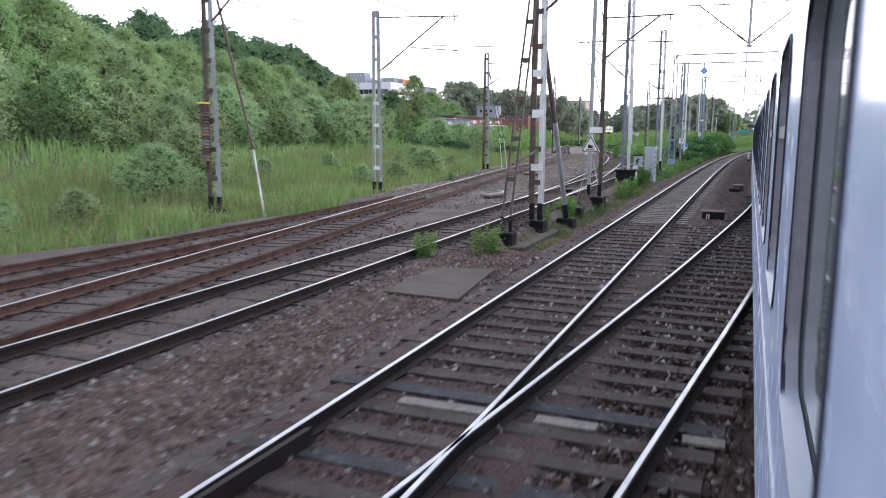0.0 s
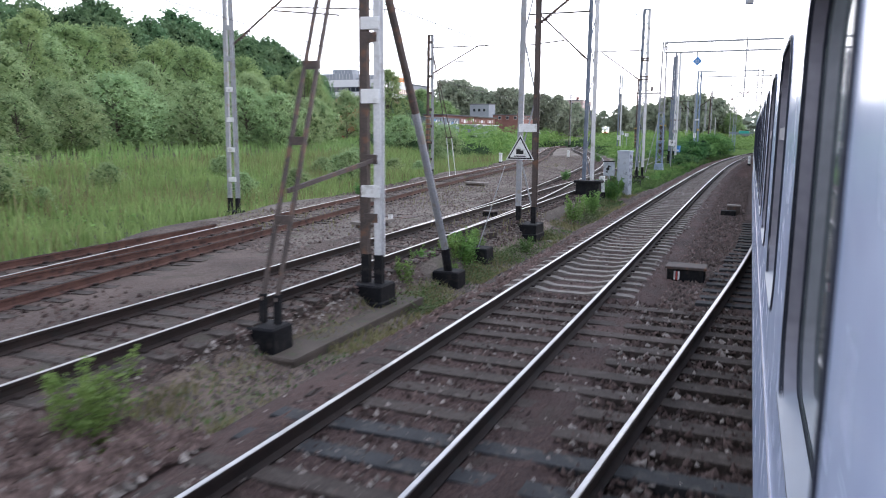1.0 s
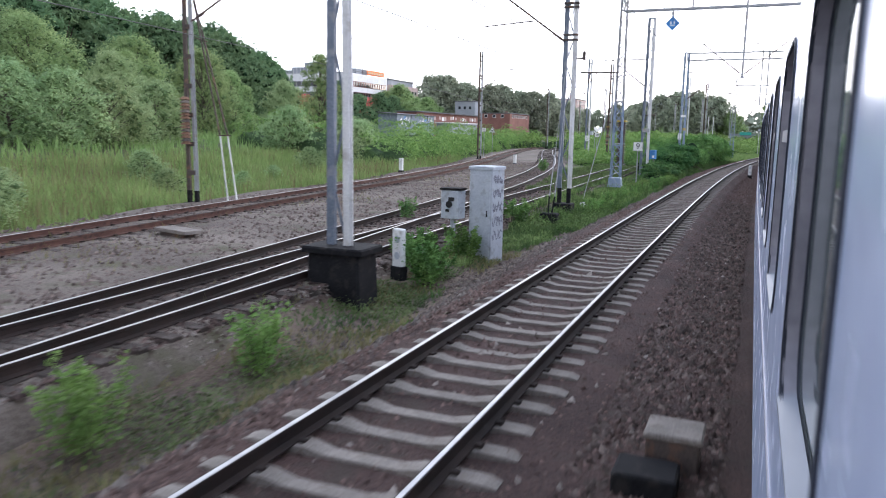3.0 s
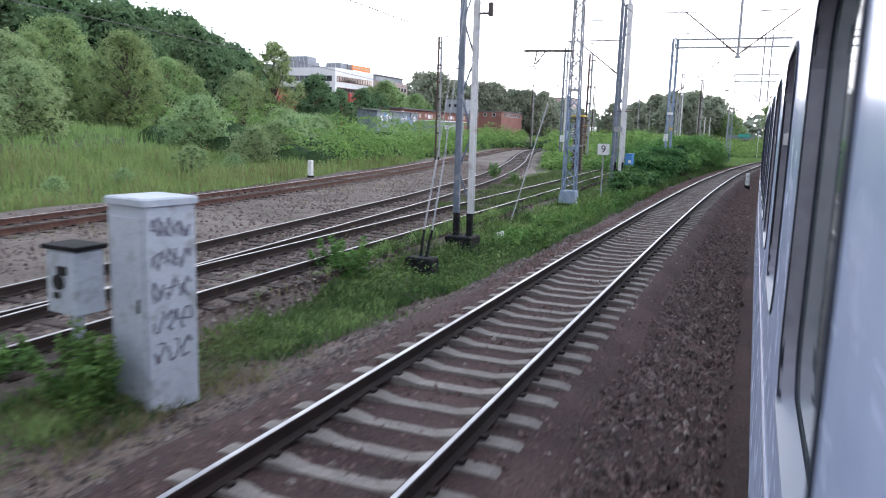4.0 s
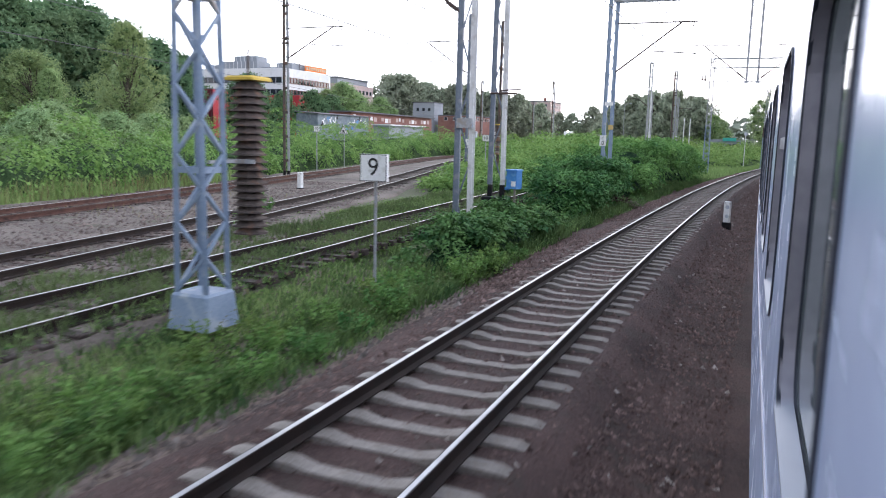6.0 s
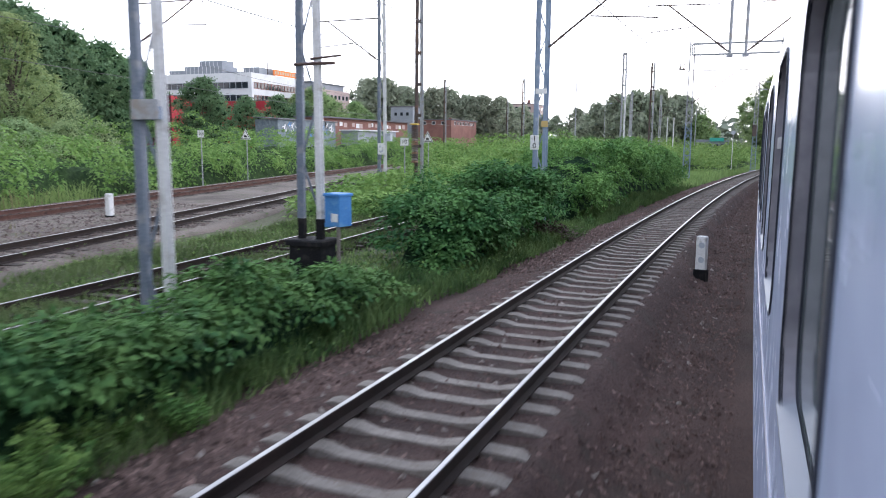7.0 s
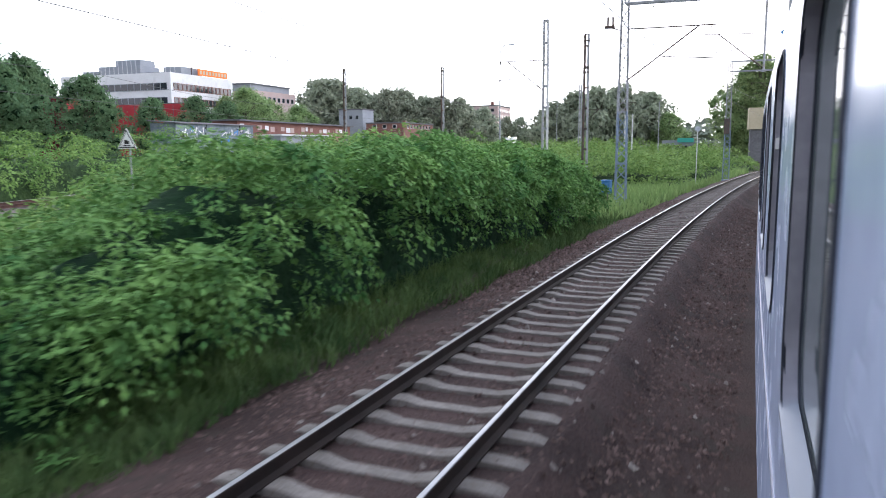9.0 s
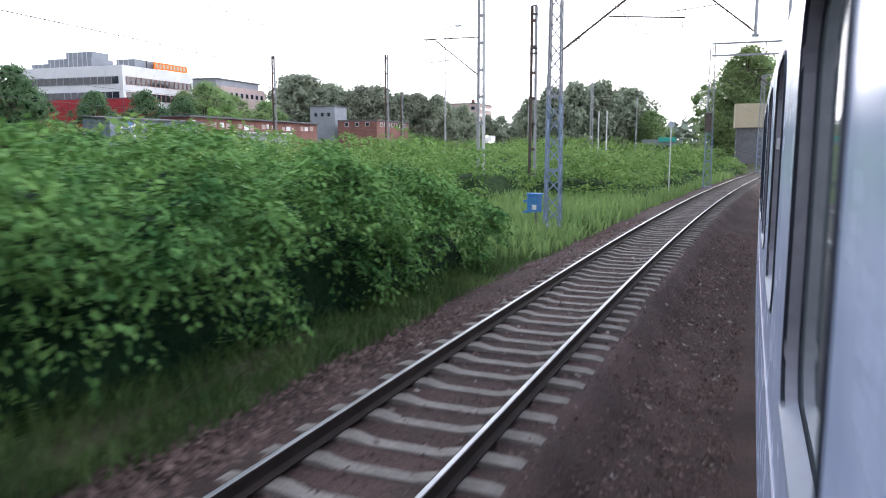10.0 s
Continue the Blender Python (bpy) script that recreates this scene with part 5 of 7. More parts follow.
# small white post, cover plate and box in the siding gravel
t = thing("marker_post", (-10.6, 32.85, -0.25), "thin short white post standing in the gravel", "marker post", "marker posts")
f = Form()
f.box((0, 0, 0.17), (0.13, 0.11, 0.34), bevel=0.015)
part("post", f, M["white_paint"], t)
f = Form()
f.box((0, 0, 0.355), (0.14, 0.12, 0.03), bevel=0.01)
part("cap", f, M["steel_dark"], t, "dark top")
t = thing("cover_plate", (-11.0, 34.4, -0.25), "dark flat steel plate lying on the gravel", "cover plate", rz=-14)
f = Form()
f.box((0, 0, 0.05), (1.0, 0.62, 0.10), bevel=0.015)
part("plate", f, M["steel_dark"], t)
f = Form()
f.tube((-0.12, 0, 0.10), (-0.10, 0, 0.16), 0.012, 6)
f.tube((-0.10, 0, 0.16), (0.10, 0, 0.16), 0.012, 6)
f.tube((0.10, 0, 0.16), (0.12, 0, 0.10), 0.012, 6)
part("handle", f, M["steel_dark"], t)
t = thing("track_box", (-8.3, 36.0, -0.22), "dark low box lying between the siding rails", "track box", rz=-14)
f = Form()
f.box((0, 0, 0.10), (0.42, 0.34, 0.22), bevel=0.02)
part("housing", f, M["black_paint"], t)
f = Form()
f.box((0, 0, 0.225), (0.48, 0.40, 0.03), bevel=0.01)
part("lid", f, M["steel_dark"], t)
for x, y, rz in ((-7.24, 31.8, 72), (-7.1, 31.3, 66)):
    t = thing("loose_timber", (x, y, -0.3), "dark weathered timber lying beside the siding", "timber", "loose timbers", rz=rz)
    f = Form()
    f.box((0, 0, 0.06), (1.5, 0.22, 0.16), bevel=0.02)
    part("timber", f, M["wood_old"], t)
# broken pieces of concrete slab in the hollow
for x, y, z, w, d, rz, ry in ((-6.75, 31.6, -0.86, 0.62, 0.42, 35, 14), (-6.05, 31.2, -0.88, 0.26, 0.2, 60, -8), (-5.9, 35.2, -0.88, 0.34, 0.24, 20, 10), (-5.65, 38.4, -0.88, 0.4, 0.22, 70, 6)):
    t = thing("slab_fragment", (x, y, z), "broken pale concrete slab piece lying in the weeds", "concrete piece", "broken concrete pieces")
    f = Form()
    f.add([(a * w / 2, b * d / 2, c) for c in (0, 0.09) for a, b in ((-1, -0.8), (0.7, -1), (1, 0.3), (0.2, 1), (-0.8, 0.7))], [(4, 3, 2, 1, 0), (5, 6, 7, 8, 9)] + [(k, (k + 1) % 5, 5 + (k + 1) % 5, 5 + k) for k in range(5)])
    part("slab", f, M["concrete"], t)
    t.matrix_basis = pose(x, y, z, 5, ry, rz)
# crumpled white bag in the verge grass
t = thing("plastic_bag", (-7.1, 68.7, -0.66), "crumpled white plastic bag lying in the verge grass", "bag")
f, r0 = Form(), random.Random(5)
f.v = [(0.28 * math.cos(a * 0.785) * (1.0 - 0.3 * k) * r0.uniform(0.7, 1.2), 0.2 * math.sin(a * 0.785) * (1.0 - 0.3 * k) * r0.uniform(0.7, 1.2), 0.13 * k + r0.uniform(-0.03, 0.06)) for k in range(3) for a in range(8)]
f.f = [(8 * k + a, 8 * k + (a + 1) % 8, 8 * k + 8 + (a + 1) % 8, 8 * k + 8 + a) for k in range(2) for a in range(8)] + [tuple(range(16, 24))]
f.mi = [0] * len(f.f)
part("bag", f, M["white_paint"], t)
# point machines beside the near line
t = thing("point_machine", (-1.08, 27.35, -0.30), "dark steel point-machine box with two white marks", "point machine")
f = Form()
f.box((0, 0, 0.15), (0.72, 0.5, 0.30), bevel=0.02)
part("housing", f, M["black_paint"], t)
f = Form()
f.box((0, 0, 0.32), (0.80, 0.58, 0.05), bevel=0.015)
part("lid", f, M["steel_dark"], t)
for k in (-0.05, 0.03):
    f = Form()
    f.box((-0.16 + k, -0.256, 0.16), (0.035, 0.01, 0.17))
    part("mark", f, M["white_paint"], t, "white painted mark")
f = Form()
f.box((-0.17, -0.256, 0.16), (0.03, 0.01, 0.17))
part("mark", f, M["red_paint"], t, "red painted mark")
t = thing("point_machine", (-0.62, 41.2, -0.36), "dark stepped track-side box with a pale lid", "point machine")
f = Form()
f.box((-0.05, -0.05, 0.12), (0.52, 0.44, 0.32), bevel=0.02)
part("housing", f, M["black_paint"], t)
f = Form()
f.box((0.12, 0.52, 0.20), (0.46, 0.44, 0.40), bevel=0.02)
part("rear_housing", f, M["steel_dark"], t)
f = Form()
f.box((0.12, 0.52, 0.42), (0.50, 0.48, 0.05), bevel=0.015)
part("lid", f, M["concrete"], t, "pale worn lid")
t = thing("point_machine", (-0.24, 55.7, -0.84), "small dark box lying in the ballast", "point machine")
f = Form()
f.box((0, 0, 0.1), (0.28, 0.28, 0.22), bevel=0.02)
part("housing", f, M["black_paint"], t)


# ---------- overhead wires ----------
def wire(name, pts, r, label):
    f = Form()
    f.path(pts, r)
    tagged(part(name, f, M["wire"]), label, "overhead wire", "overhead wires")


for u in (U_A, U_OWN):
    wire("contact_wire", [lay(s, u + 0.2 * math.sin(s * 0.05), 5.55) for s in np.arange(-30, 260, 12)], 0.010, "thin dark contact wire above the running line")
    wire("carrier_wire", [lay(s, u, 6.6 + 0.35 * ((s % 36) / 18 - 1) ** 2) for s in np.arange(-30, 260, 6)], 0.010, "thin sagging carrier wire above the running line")
for nm, tr, y0, y1 in (("siding", TRACK_B, -20, 160), ("outer line", TRACK_C, 0, 300)):
    pl = track_places(tr, y0, y1, 6.0)
    wire("contact_wire", [(x, y, 5.6) for x, y, th in pl], 0.012, "thin dark contact wire above the " + nm)
    wire("carrier_wire", [(x, y, 6.9 + 0.35 * ((y % 36) / 18 - 1) ** 2) for x, y, th in pl], 0.012, "thin sagging carrier wire above the " + nm)
# ---------- plants ----------
rng = np.random.default_rng(7)


def leaf_quads(centres, size, droop=0.0, spread=1.0, r=rng):
    """A pointed leaf (diamond) at each centre, turned at random."""
    n = len(centres)
    d = r.normal(size=(n, 3))
    d[:, 2] = d[:, 2] * 0.5 - droop
    d /= np.linalg.norm(d, axis=1, keepdims=True)
    up = r.normal(size=(n, 3)) * spread + (0, 0, 1.0)
    side = np.cross(d, up)
    side /= np.linalg.norm(side, axis=1, keepdims=True) + 1e-9
    s = (size if np.ndim(size) else np.full(n, size)) * r.uniform(0.6, 1.3, n)
    s = s[:, None]
    a, b = centres, centres + d * s
    m = centres + d * s * 0.45
    nrm = np.cross(side, d) * s * 0.08
    v = np.stack([a, m + side * s * 0.34 + nrm, b, m - side * s * 0.34 + nrm], 1).reshape(-1, 3)
    f = np.arange(4 * n).reshape(n, 4)
    return v, f


def blade_tris(base, h, w, lean=0.35, r=rng):
    n = len(base)
    a = r.uniform(0, 2 * math.pi, n)
    dx, dy = np.cos(a), np.sin(a)
    k = r.uniform(0.1, 1, n) * lean * h
    h = h * r.uniform(0.6, 1.2, n)
    b = r.uniform(0, 2 * math.pi, n)
    p = np.stack([dx, dy, 0 * dx], 1) * (w * r.uniform(0.6, 1.3, n))[:, None]
    mid = base + np.stack([np.cos(b) * k * 0.35, np.sin(b) * k * 0.35, h * 0.6], 1)
    tip = base + np.stack([np.cos(b) * k, np.sin(b) * k, h], 1)
    v = np.stack([base - p, base + p, mid + p * 0.7, mid - p * 0.7, tip], 1).reshape(-1, 3)
    i = np.arange(n)[:, None] * 5
    f = np.concatenate([i + (0, 1, 2), i + (0, 2, 3), i + (3, 2, 4)])
    return v, f


def stuff(name, v, f, material, label, category, mi=None):
    mats = material if isinstance(material, tuple) else (material,)
    return tagged(part(name, fast_mesh(name, v, f, *mats, mi=mi), None), label, category, kind="stuff")


def leaf_tris(c, nrm, size, r):
    """A small pointed leaf at each centre, lying across the given normal."""
    n = len(c)
    nrm = nrm / (np.linalg.norm(nrm, axis=1, keepdims=True) + 1e-9)
    t = np.cross(nrm, r.normal(size=(n, 3)))
    t /= np.linalg.norm(t, axis=1, keepdims=True) + 1e-9
    b = np.cross(nrm, t)
    k = (size * r.uniform(0.6, 1.35, n))[:, None]
    v = np.stack([c - t * k * 0.5 - b * k * 0.28, c - t * k * 0.5 + b * k * 0.28, c + t * k * 0.6], 1).reshape(-1, 3)
    return v, np.arange(3 * n).reshape(n, 3)


# --- trees ---
OCTA_V = np.array([(1, 0, 0), (-1, 0, 0), (0, 1, 0), (0, -1, 0), (0, 0, 1), (0, 0, -1)], float)
OCTA_F = np.array([(0, 2, 4), (2, 1, 4), (1, 3, 4), (3, 0, 4), (2, 0, 5), (1, 2, 5), (3, 1, 5), (0, 3, 5)])


def tree_meshes(h, width, n_leaf, leaf, seed, lift=0.25, clusters=34):
    """Trunk with limbs, and a crown of leafy clumps round cores coloured as inner shade."""
    r = np.random.default_rng(seed)
    trunk = Form()
    lean = r.uniform(-0.04, 0.04, 2) * h
    trunk.tube((0, 0, -0.3), (lean[0] * 0.4, lean[1] * 0.4, h * 0.4), 0.024 * h, 8, 0.016 * h)
    trunk.tube((lean[0] * 0.4, lean[1] * 0.4, h * 0.4), (lean[0], lean[1], h * 0.86), 0.016 * h, 7, 0.004 * h)
    cs, rs = [], []
    for k in range(clusters):
        a = k * 2.4 + r.uniform(-0.5, 0.5)
        q = ((k + 0.5) / clusters) ** 0.85
        rad_k = width * r.uniform(0.065, 0.145) * (1.0 - 0.3 * q)
        z = h * (lift + (1 - lift) * q * 0.94)
        prof = max(0.05, math.sin(math.pi * (0.14 + 0.82 * q))) ** 0.75
        rad = max(0.0, width / 2 * prof * r.uniform(0.45, 1.08) - 0.5 * rad_k)
        cs.append((rad * math.cos(a) + lean[0] * q, rad * math.sin(a) + lean[1] * q, max(z, rad_k * 0.6)))
        rs.append(rad_k)
        if k % 3 == 0:
            z0 = z * r.uniform(0.5, 0.75)
            trunk.tube((lean[0] * z0 / h, lean[1] * z0 / h, z0), cs[-1], 0.008 * h, 5, 0.002 * h)
    cs, rs = np.array(cs), np.array(rs)
    pick = r.choice(len(cs), n_leaf, p=rs ** 2 / (rs ** 2).sum())
    d = r.normal(size=(n_leaf, 3))
    d[:, 2] += 0.25
    d /= np.linalg.norm(d, axis=1, keepdims=True)
    lump = 1 + 0.22 * np.array([noise.noise(tuple(4.5 * q + c)) for q, c in zip(d, cs[pick])])
    pts = cs[pick] + d * np.array([1, 1, 0.78]) * (rs[pick] * lump * (1.30 - np.abs(r.normal(size=n_leaf)) * 0.40 + (r.uniform(0, 1, n_leaf) < 0.3) * r.uniform(0, 0.65, n_leaf)))[:, None]
    pts[:, 2] = np.maximum(pts[:, 2], 0.05)
    v, f = leaf_tris(pts, d * 0.45 + r.normal(size=d.shape) * 0.7 + (0, 0, 0.3), leaf, r)
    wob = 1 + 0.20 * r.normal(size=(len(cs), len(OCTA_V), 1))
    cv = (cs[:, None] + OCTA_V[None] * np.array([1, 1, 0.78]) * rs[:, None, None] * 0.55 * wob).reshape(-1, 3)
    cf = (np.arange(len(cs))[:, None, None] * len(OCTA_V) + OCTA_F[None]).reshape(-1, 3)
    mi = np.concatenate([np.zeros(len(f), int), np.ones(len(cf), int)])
    return trunk, np.concatenate([v, cv]), np.concatenate([f, cf + len(v)]), mi


TREES = {}


def tree(kind, x, y, s, rz, tz=None):
    """kind: broad, tall, round, shrub."""
    spec = {"broad": (12, 10, 24000, 0.22, 11, 0.10, "leaf_b", "broad leafy tree with an uneven crown"), "tall": (16, 9.0, 11000, 0.42, 12, 0.12, "leaf_dark", "tall dark green tree of the wood"),
            "round": (9, 8, 22000, 0.18, 13, 0.05, "leaf_a", "round grey-green willow-like tree"), "shrub": (4.2, 5.2, 8000, 0.15, 14, 0.04, "leaf_a", "dense green shrub reaching the ground"),
            "wide": (15, 13, 12000, 0.50, 15, 0.08, "leaf_dark", "wide dark green tree of the wood"), "far": (15, 13, 3600, 0.90, 17, 0.05, "leaf_haze_tint", "distant green tree with haze mixed into its leaf colour"), "slim": (11, 5.5, 15000, 0.18, 16, 0.06, "leaf_b", "slim light green young tree"),
            "dark": (11, 8.5, 10000, 0.33, 18, 0.04, "leaf_dark", "dense dark green tree before the buildings")}[kind]
    h, w, n, leaf, seed, lift, m, label = spec
    gz = ground_height(x, y) if tz is None else tz
    if kind not in TREES:
        t = thing("tree" if kind != "shrub" else "shrub", (x, y, gz), label, "tree" if kind != "shrub" else "shrub", "trees beyond the lines" if kind != "shrub" else "shrubs beyond the lines")
        trunk, v, f, mi = tree_meshes(h, w, n, leaf, seed, lift, 120 if kind in ("wide", "broad", "far") else 90)
        part("trunk", trunk, M["bark"], t)
        part("crown", fast_mesh("crown", v, f, M[m], M[{"far": "leaf_haze_far", "tall": "leaf_core_shade", "wide": "leaf_core_shade", "dark": "leaf_core_shade"}.get(kind, "leaf_shade")], mi=mi, smooth=True), None, t)
        TREES[kind] = t
        t.scale = (s, s, s)
        t.matrix_basis = pose(x, y, gz, 0, 0, rz) @ Matrix.Diagonal((s, s, s, 1))
        return t
    c = copy_thing(TREES[kind], Matrix.Identity(4))
    c.matrix_basis = pose(x, y, gz, 0, 0, rz) @ Matrix.Diagonal((s * random.uniform(0.9, 1.15), s * random.uniform(0.9, 1.15), s, 1))
    return c


def R(a, b):
    return random.uniform(a, b)


# low shrubs standing in the meadow
for k in range(16):
    y = 14 + k * 4.6 + R(-1.5, 1.5)
    tree("shrub", min(xc(y), -13) - R(5.5, 13), y, R(0.22, 0.45), R(0, 360))
# shrub belt behind the meadow
for k in range(20):
    y = 16 + k * 3.6 + R(-1, 1)
    tree("shrub", -33.5 - 0.10 * y - R(0, 6), y, R(0.7, 1.3), R(0, 360))
for x, y, s in ((-22.2, 50.5, 0.55), (-23.5, 24.5, 0.62), (-26.0, 29.5, 0.75), (-21.5, 44.0, 0.35), (-31, 88, 0.7), (-34, 95, 0.8), (-37, 101, 0.9), (-41, 106, 1.0), (-44, 114, 1.0), (-48, 122, 1.1), (-39, 92, 1.0), (-52, 130, 1.1), (-57, 138, 1.2)):
    tree("shrub", x, y, s, R(0, 360))
# young trees standing before the wood
for x, y, kd, s in ((-33, 25, "round", 1.0), (-36.5, 31, "slim", 0.9), (-40, 37, "broad", 0.85), (-33.5, 19, "broad", 0.85), (-42, 44, "round", 0.92), (-46, 52, "slim", 0.85), (-49, 57, "round", 0.95), (-53, 63, "broad", 0.88), (-51, 70, "round", 0.85),
                    (-56, 76, "slim", 0.95), (-59, 86, "broad", 0.92), (-57, 94, "round", 0.95), (-62, 101, "slim", 0.95), (-63, 109, "broad", 0.98), (-66, 118, "slim", 1.0), (-61, 132.5, "slim", 1.38), (-80, 139, "slim", 1.0),
                    (-80, 151, "round", 1.35), (-47, 40, "broad", 1.0), (-54, 50, "broad", 1.05), (-62, 66, "slim", 1.2), (-67, 80, "broad", 1.1), (-72, 95, "broad", 1.15), (-78, 112, "broad", 1.2), (-83, 130, "slim", 1.3), (-90, 145, "broad", 1.15)):
    tree(kd, x - (5 if y < 105 else 0), y, s, R(0, 360))
# the tall wood on the rise: front row, then the rows behind
for x, y, top in ((-62, 44, 12), (-70, 58, 12.5), (-78, 72, 14.5), (-84, 84, 17), (-88, 97, 17.5), (-93, 108, 20.5), (-97, 120, 22.5), (-100, 132, 23.5), (-104, 145, 24.5), (-108, 157, 23.5), (-113, 168, 24), (-119, 178, 26), (-126, 187, 28), (-128, 199, 27), (-131, 210, 25), (-136, 221, 23.5), (-141, 231, 23), (-148, 240, 23), (-154, 245, 22)):
    tree(random.choice(("tall", "wide")), x + R(-2, 2), y + R(-2, 2), top / 15.5, R(0, 360))
    tree(random.choice(("tall", "wide")), x - R(7, 13), y + R(-6, 3), (top + 3) / 15.5, R(0, 360))
# trees round the buildings
for x, y, s, kd in ((-108.0, 217.0, 1.55, "dark"), (-111.0, 222.0, 1.30, "dark"), (-117.5, 246.0, 1.35, "dark"), (-119.0, 262.5, 1.45, "dark"), (-124.0, 283.0, 1.45, "dark"), (-131, 302, 1.75, "broad"), (-137, 316, 1.7, "broad"), (-134, 296, 1.7, "slim"), (-141, 330, 1.6, "broad"),
                    (-127, 324, 1.1, "broad"), (-138, 345, 1.5, "broad")):
    tree(kd, x, y, s, R(0, 360))
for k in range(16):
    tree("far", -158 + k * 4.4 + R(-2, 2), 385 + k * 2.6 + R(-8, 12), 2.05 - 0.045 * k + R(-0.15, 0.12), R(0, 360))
for k in range(10):
    tree("far", -86 + k * 6.4 + R(-2, 2), 455 + R(-10, 20), R(0.95, 1.25), R(0, 360))
for x, y, s, kd in ((-36, 300, 0.95, "far"), (-30, 296, 1.08, "far"), (-24, 290, 1.12, "far"), (-18, 294, 1.15, "far"), (-12, 300, 1.05, "far"), (-7, 296, 0.9, "broad"), (-33, 312, 1.0, "far"), (-15, 308, 1.1, "far"), (-21, 303, 1.15, "far"), (-27, 306, 1.1, "far"),
                    (7.6, 246, 1.35, "broad"), (9.5, 244, 1.72, "slim"), (11.5, 249, 1.45, "broad"), (-44, 330, 0.8, "far")):
    tree(kd, x, y, s, R(0, 360))
# far wooded horizon, its haze put into the leaf colour
n = 14000
ang = rng.uniform(-1.25, 0.9, n)
dist = rng.uniform(620, 900, n)
zz = rng.uniform(0, 1, n) ** 0.8 * (14 + 9 * np.sin(ang * 9) + 5 * np.sin(ang * 31) + 8)
pts = np.stack([dist * np.sin(ang), 60 + dist * np.cos(ang), 3 + zz], 1)
v, f = leaf_quads(pts, 7.5, 0.1)
stuff("far_woods", v, f, M["leaf_haze_far"], "far woods along the horizon, coloured pale as through haze", "woods")


# --- tall grass of the meadow ---
def inside(n, y0, y1, left, right, r=rng):
    y = r.uniform(y0, y1, n)
    q = r.uniform(0, 1, n)
    l, g = np.array([left(a) for a in y]), np.array([right(a) for a in y])
    return np.stack([l + (g - l) * q, y], 1)


def with_z(p, dz=0.0):
    return np.concatenate([p, np.array([[(-0.25 if 50 < b < 84 and xb(b) + 0.7 < a < xb(b) + 1.3 else soil_z(a, b) if 14 < b < 86 and xb(b) + 1.2 < a < float(np.interp(b, _cy, _cx)) - 4.5 else ground_height(a, b)) + dz] for a, b in p])], 1)


def lumps(p, scale, low, high):
    """Heights that rise and sink in clumps over the ground."""
    k = np.array([noise.noise((a * scale, b * scale, 8.1)) + 0.5 * noise.noise((a * scale * 2.7, b * scale * 2.7, 2.2)) for a, b in p])
    return low + (high - low) * np.clip(0.5 + 0.75 * k, 0, 1)


def patchy(p, scale, cut, r=rng):
    k = np.array([noise.noise((a * scale, b * scale, 3.7)) for a, b in p])
    return p[k > cut + r.normal(size=len(p)) * 0.12]


lf = lambda y: min(xc(y), -13.0 if y < 22 else 0) - 3.6
p = inside(42000, 6, 112, lambda y: lf(y) - 14, lambda y: lf(y) + 0.4)
v, f = blade_tris(with_z(p), lumps(p, 0.3, 0.40, 1.15), 0.026, 0.55)
stuff("meadow_grass", v, f, M["grass"], "tall fresh green meadow grass", "grass")
p = patchy(inside(16000, 6, 112, lambda y: lf(y) - 14, lambda y: lf(y) + 0.2), 0.12, 0.0)
v, f = blade_tris(with_z(p), 1.0, 0.018, 0.35)
stuff("dry_stalks", v, f, M["straw"], "pale dry stalks among the meadow grass", "grass")
p = patchy(inside(15000, 10, 112, lambda y: lf(y) - 15, lambda y: lf(y) - 0.3), 0.22, 0.12)
c = with_z(p) + np.stack([0 * p[:, 0], 0 * p[:, 0], rng.uniform(0.1, 1.0, len(p)) * lumps(p, 0.5, 0.3, 1.2)], 1)
v, f = leaf_quads(c, 0.11, 0.1, 0.6)
stuff("meadow_weeds", v, f, M["leaf_fresh"], "broad-leaved weeds standing in the meadow grass", "weeds")
p = inside(22000, 4, 115, lambda y: lf(y) - 42, lambda y: lf(y) - 13)
v, f = blade_tris(with_z(p), lumps(p, 0.22, 0.35, 1.2), 0.045, 0.5)
stuff("far_meadow_grass", v, f, M["grass_far"], "rough grass towards the shrubs", "grass")


# --- strip between the lines ---
strip_l = lambda y: xb(y) + 1.45 - 0.5 * min(1, max(0, (y - 56) / 6)) - 5.0 * min(1, max(0, (y - 80) / 8))
def strip_r(y):
    return float(np.interp(y, _cy, _cx)) - 4.95 - float(np.interp(y, (46, 50, 54, 58, 62, 66), (0.2, 0.95, 1.1, 0.8, 0.35, 0.1)))
p = patchy(inside(52000, 16, 140, strip_l, strip_r), 0.45, -0.08)
keep = rng.uniform(0, 1, len(p)) < np.clip((p[:, 1] - 5) / 50, 0.3, 1)
p = p[keep]
hs = np.clip((p[:, 1] - 10) / 60, 0.35, 1.0)
low = 1 - 0.45 * np.clip((p[:, 1] - 74) / 6, 0, 1) - 0.4 * np.clip((66 - p[:, 1]) / 6, 0, 1)
v, f = blade_tris(with_z(p), low * hs * lumps(p, 0.8, 0.14, 0.42), 0.014, 1.0)
stuff("verge_grass", v, f, M["verge_green"], "rough green grass on the verge between the lines", "grass")
p = patchy(inside(38000, 56, 128, lambda y: strip_l(y) + 0.2, lambda y: strip_r(y) - 0.45), 0.3, -0.3)
v, f = blade_tris(with_z(p), lumps(p, 0.6, 0.12, 0.46) * (1 - 0.45 * np.clip((p[:, 1] - 74) / 6, 0, 1) - 0.4 * np.clip((66 - p[:, 1]) / 6, 0, 1)), 0.018, 0.9)
stuff("verge_tall_grass", v, f, M["verge_green"], "tall green grass on the verge between the lines", "grass")
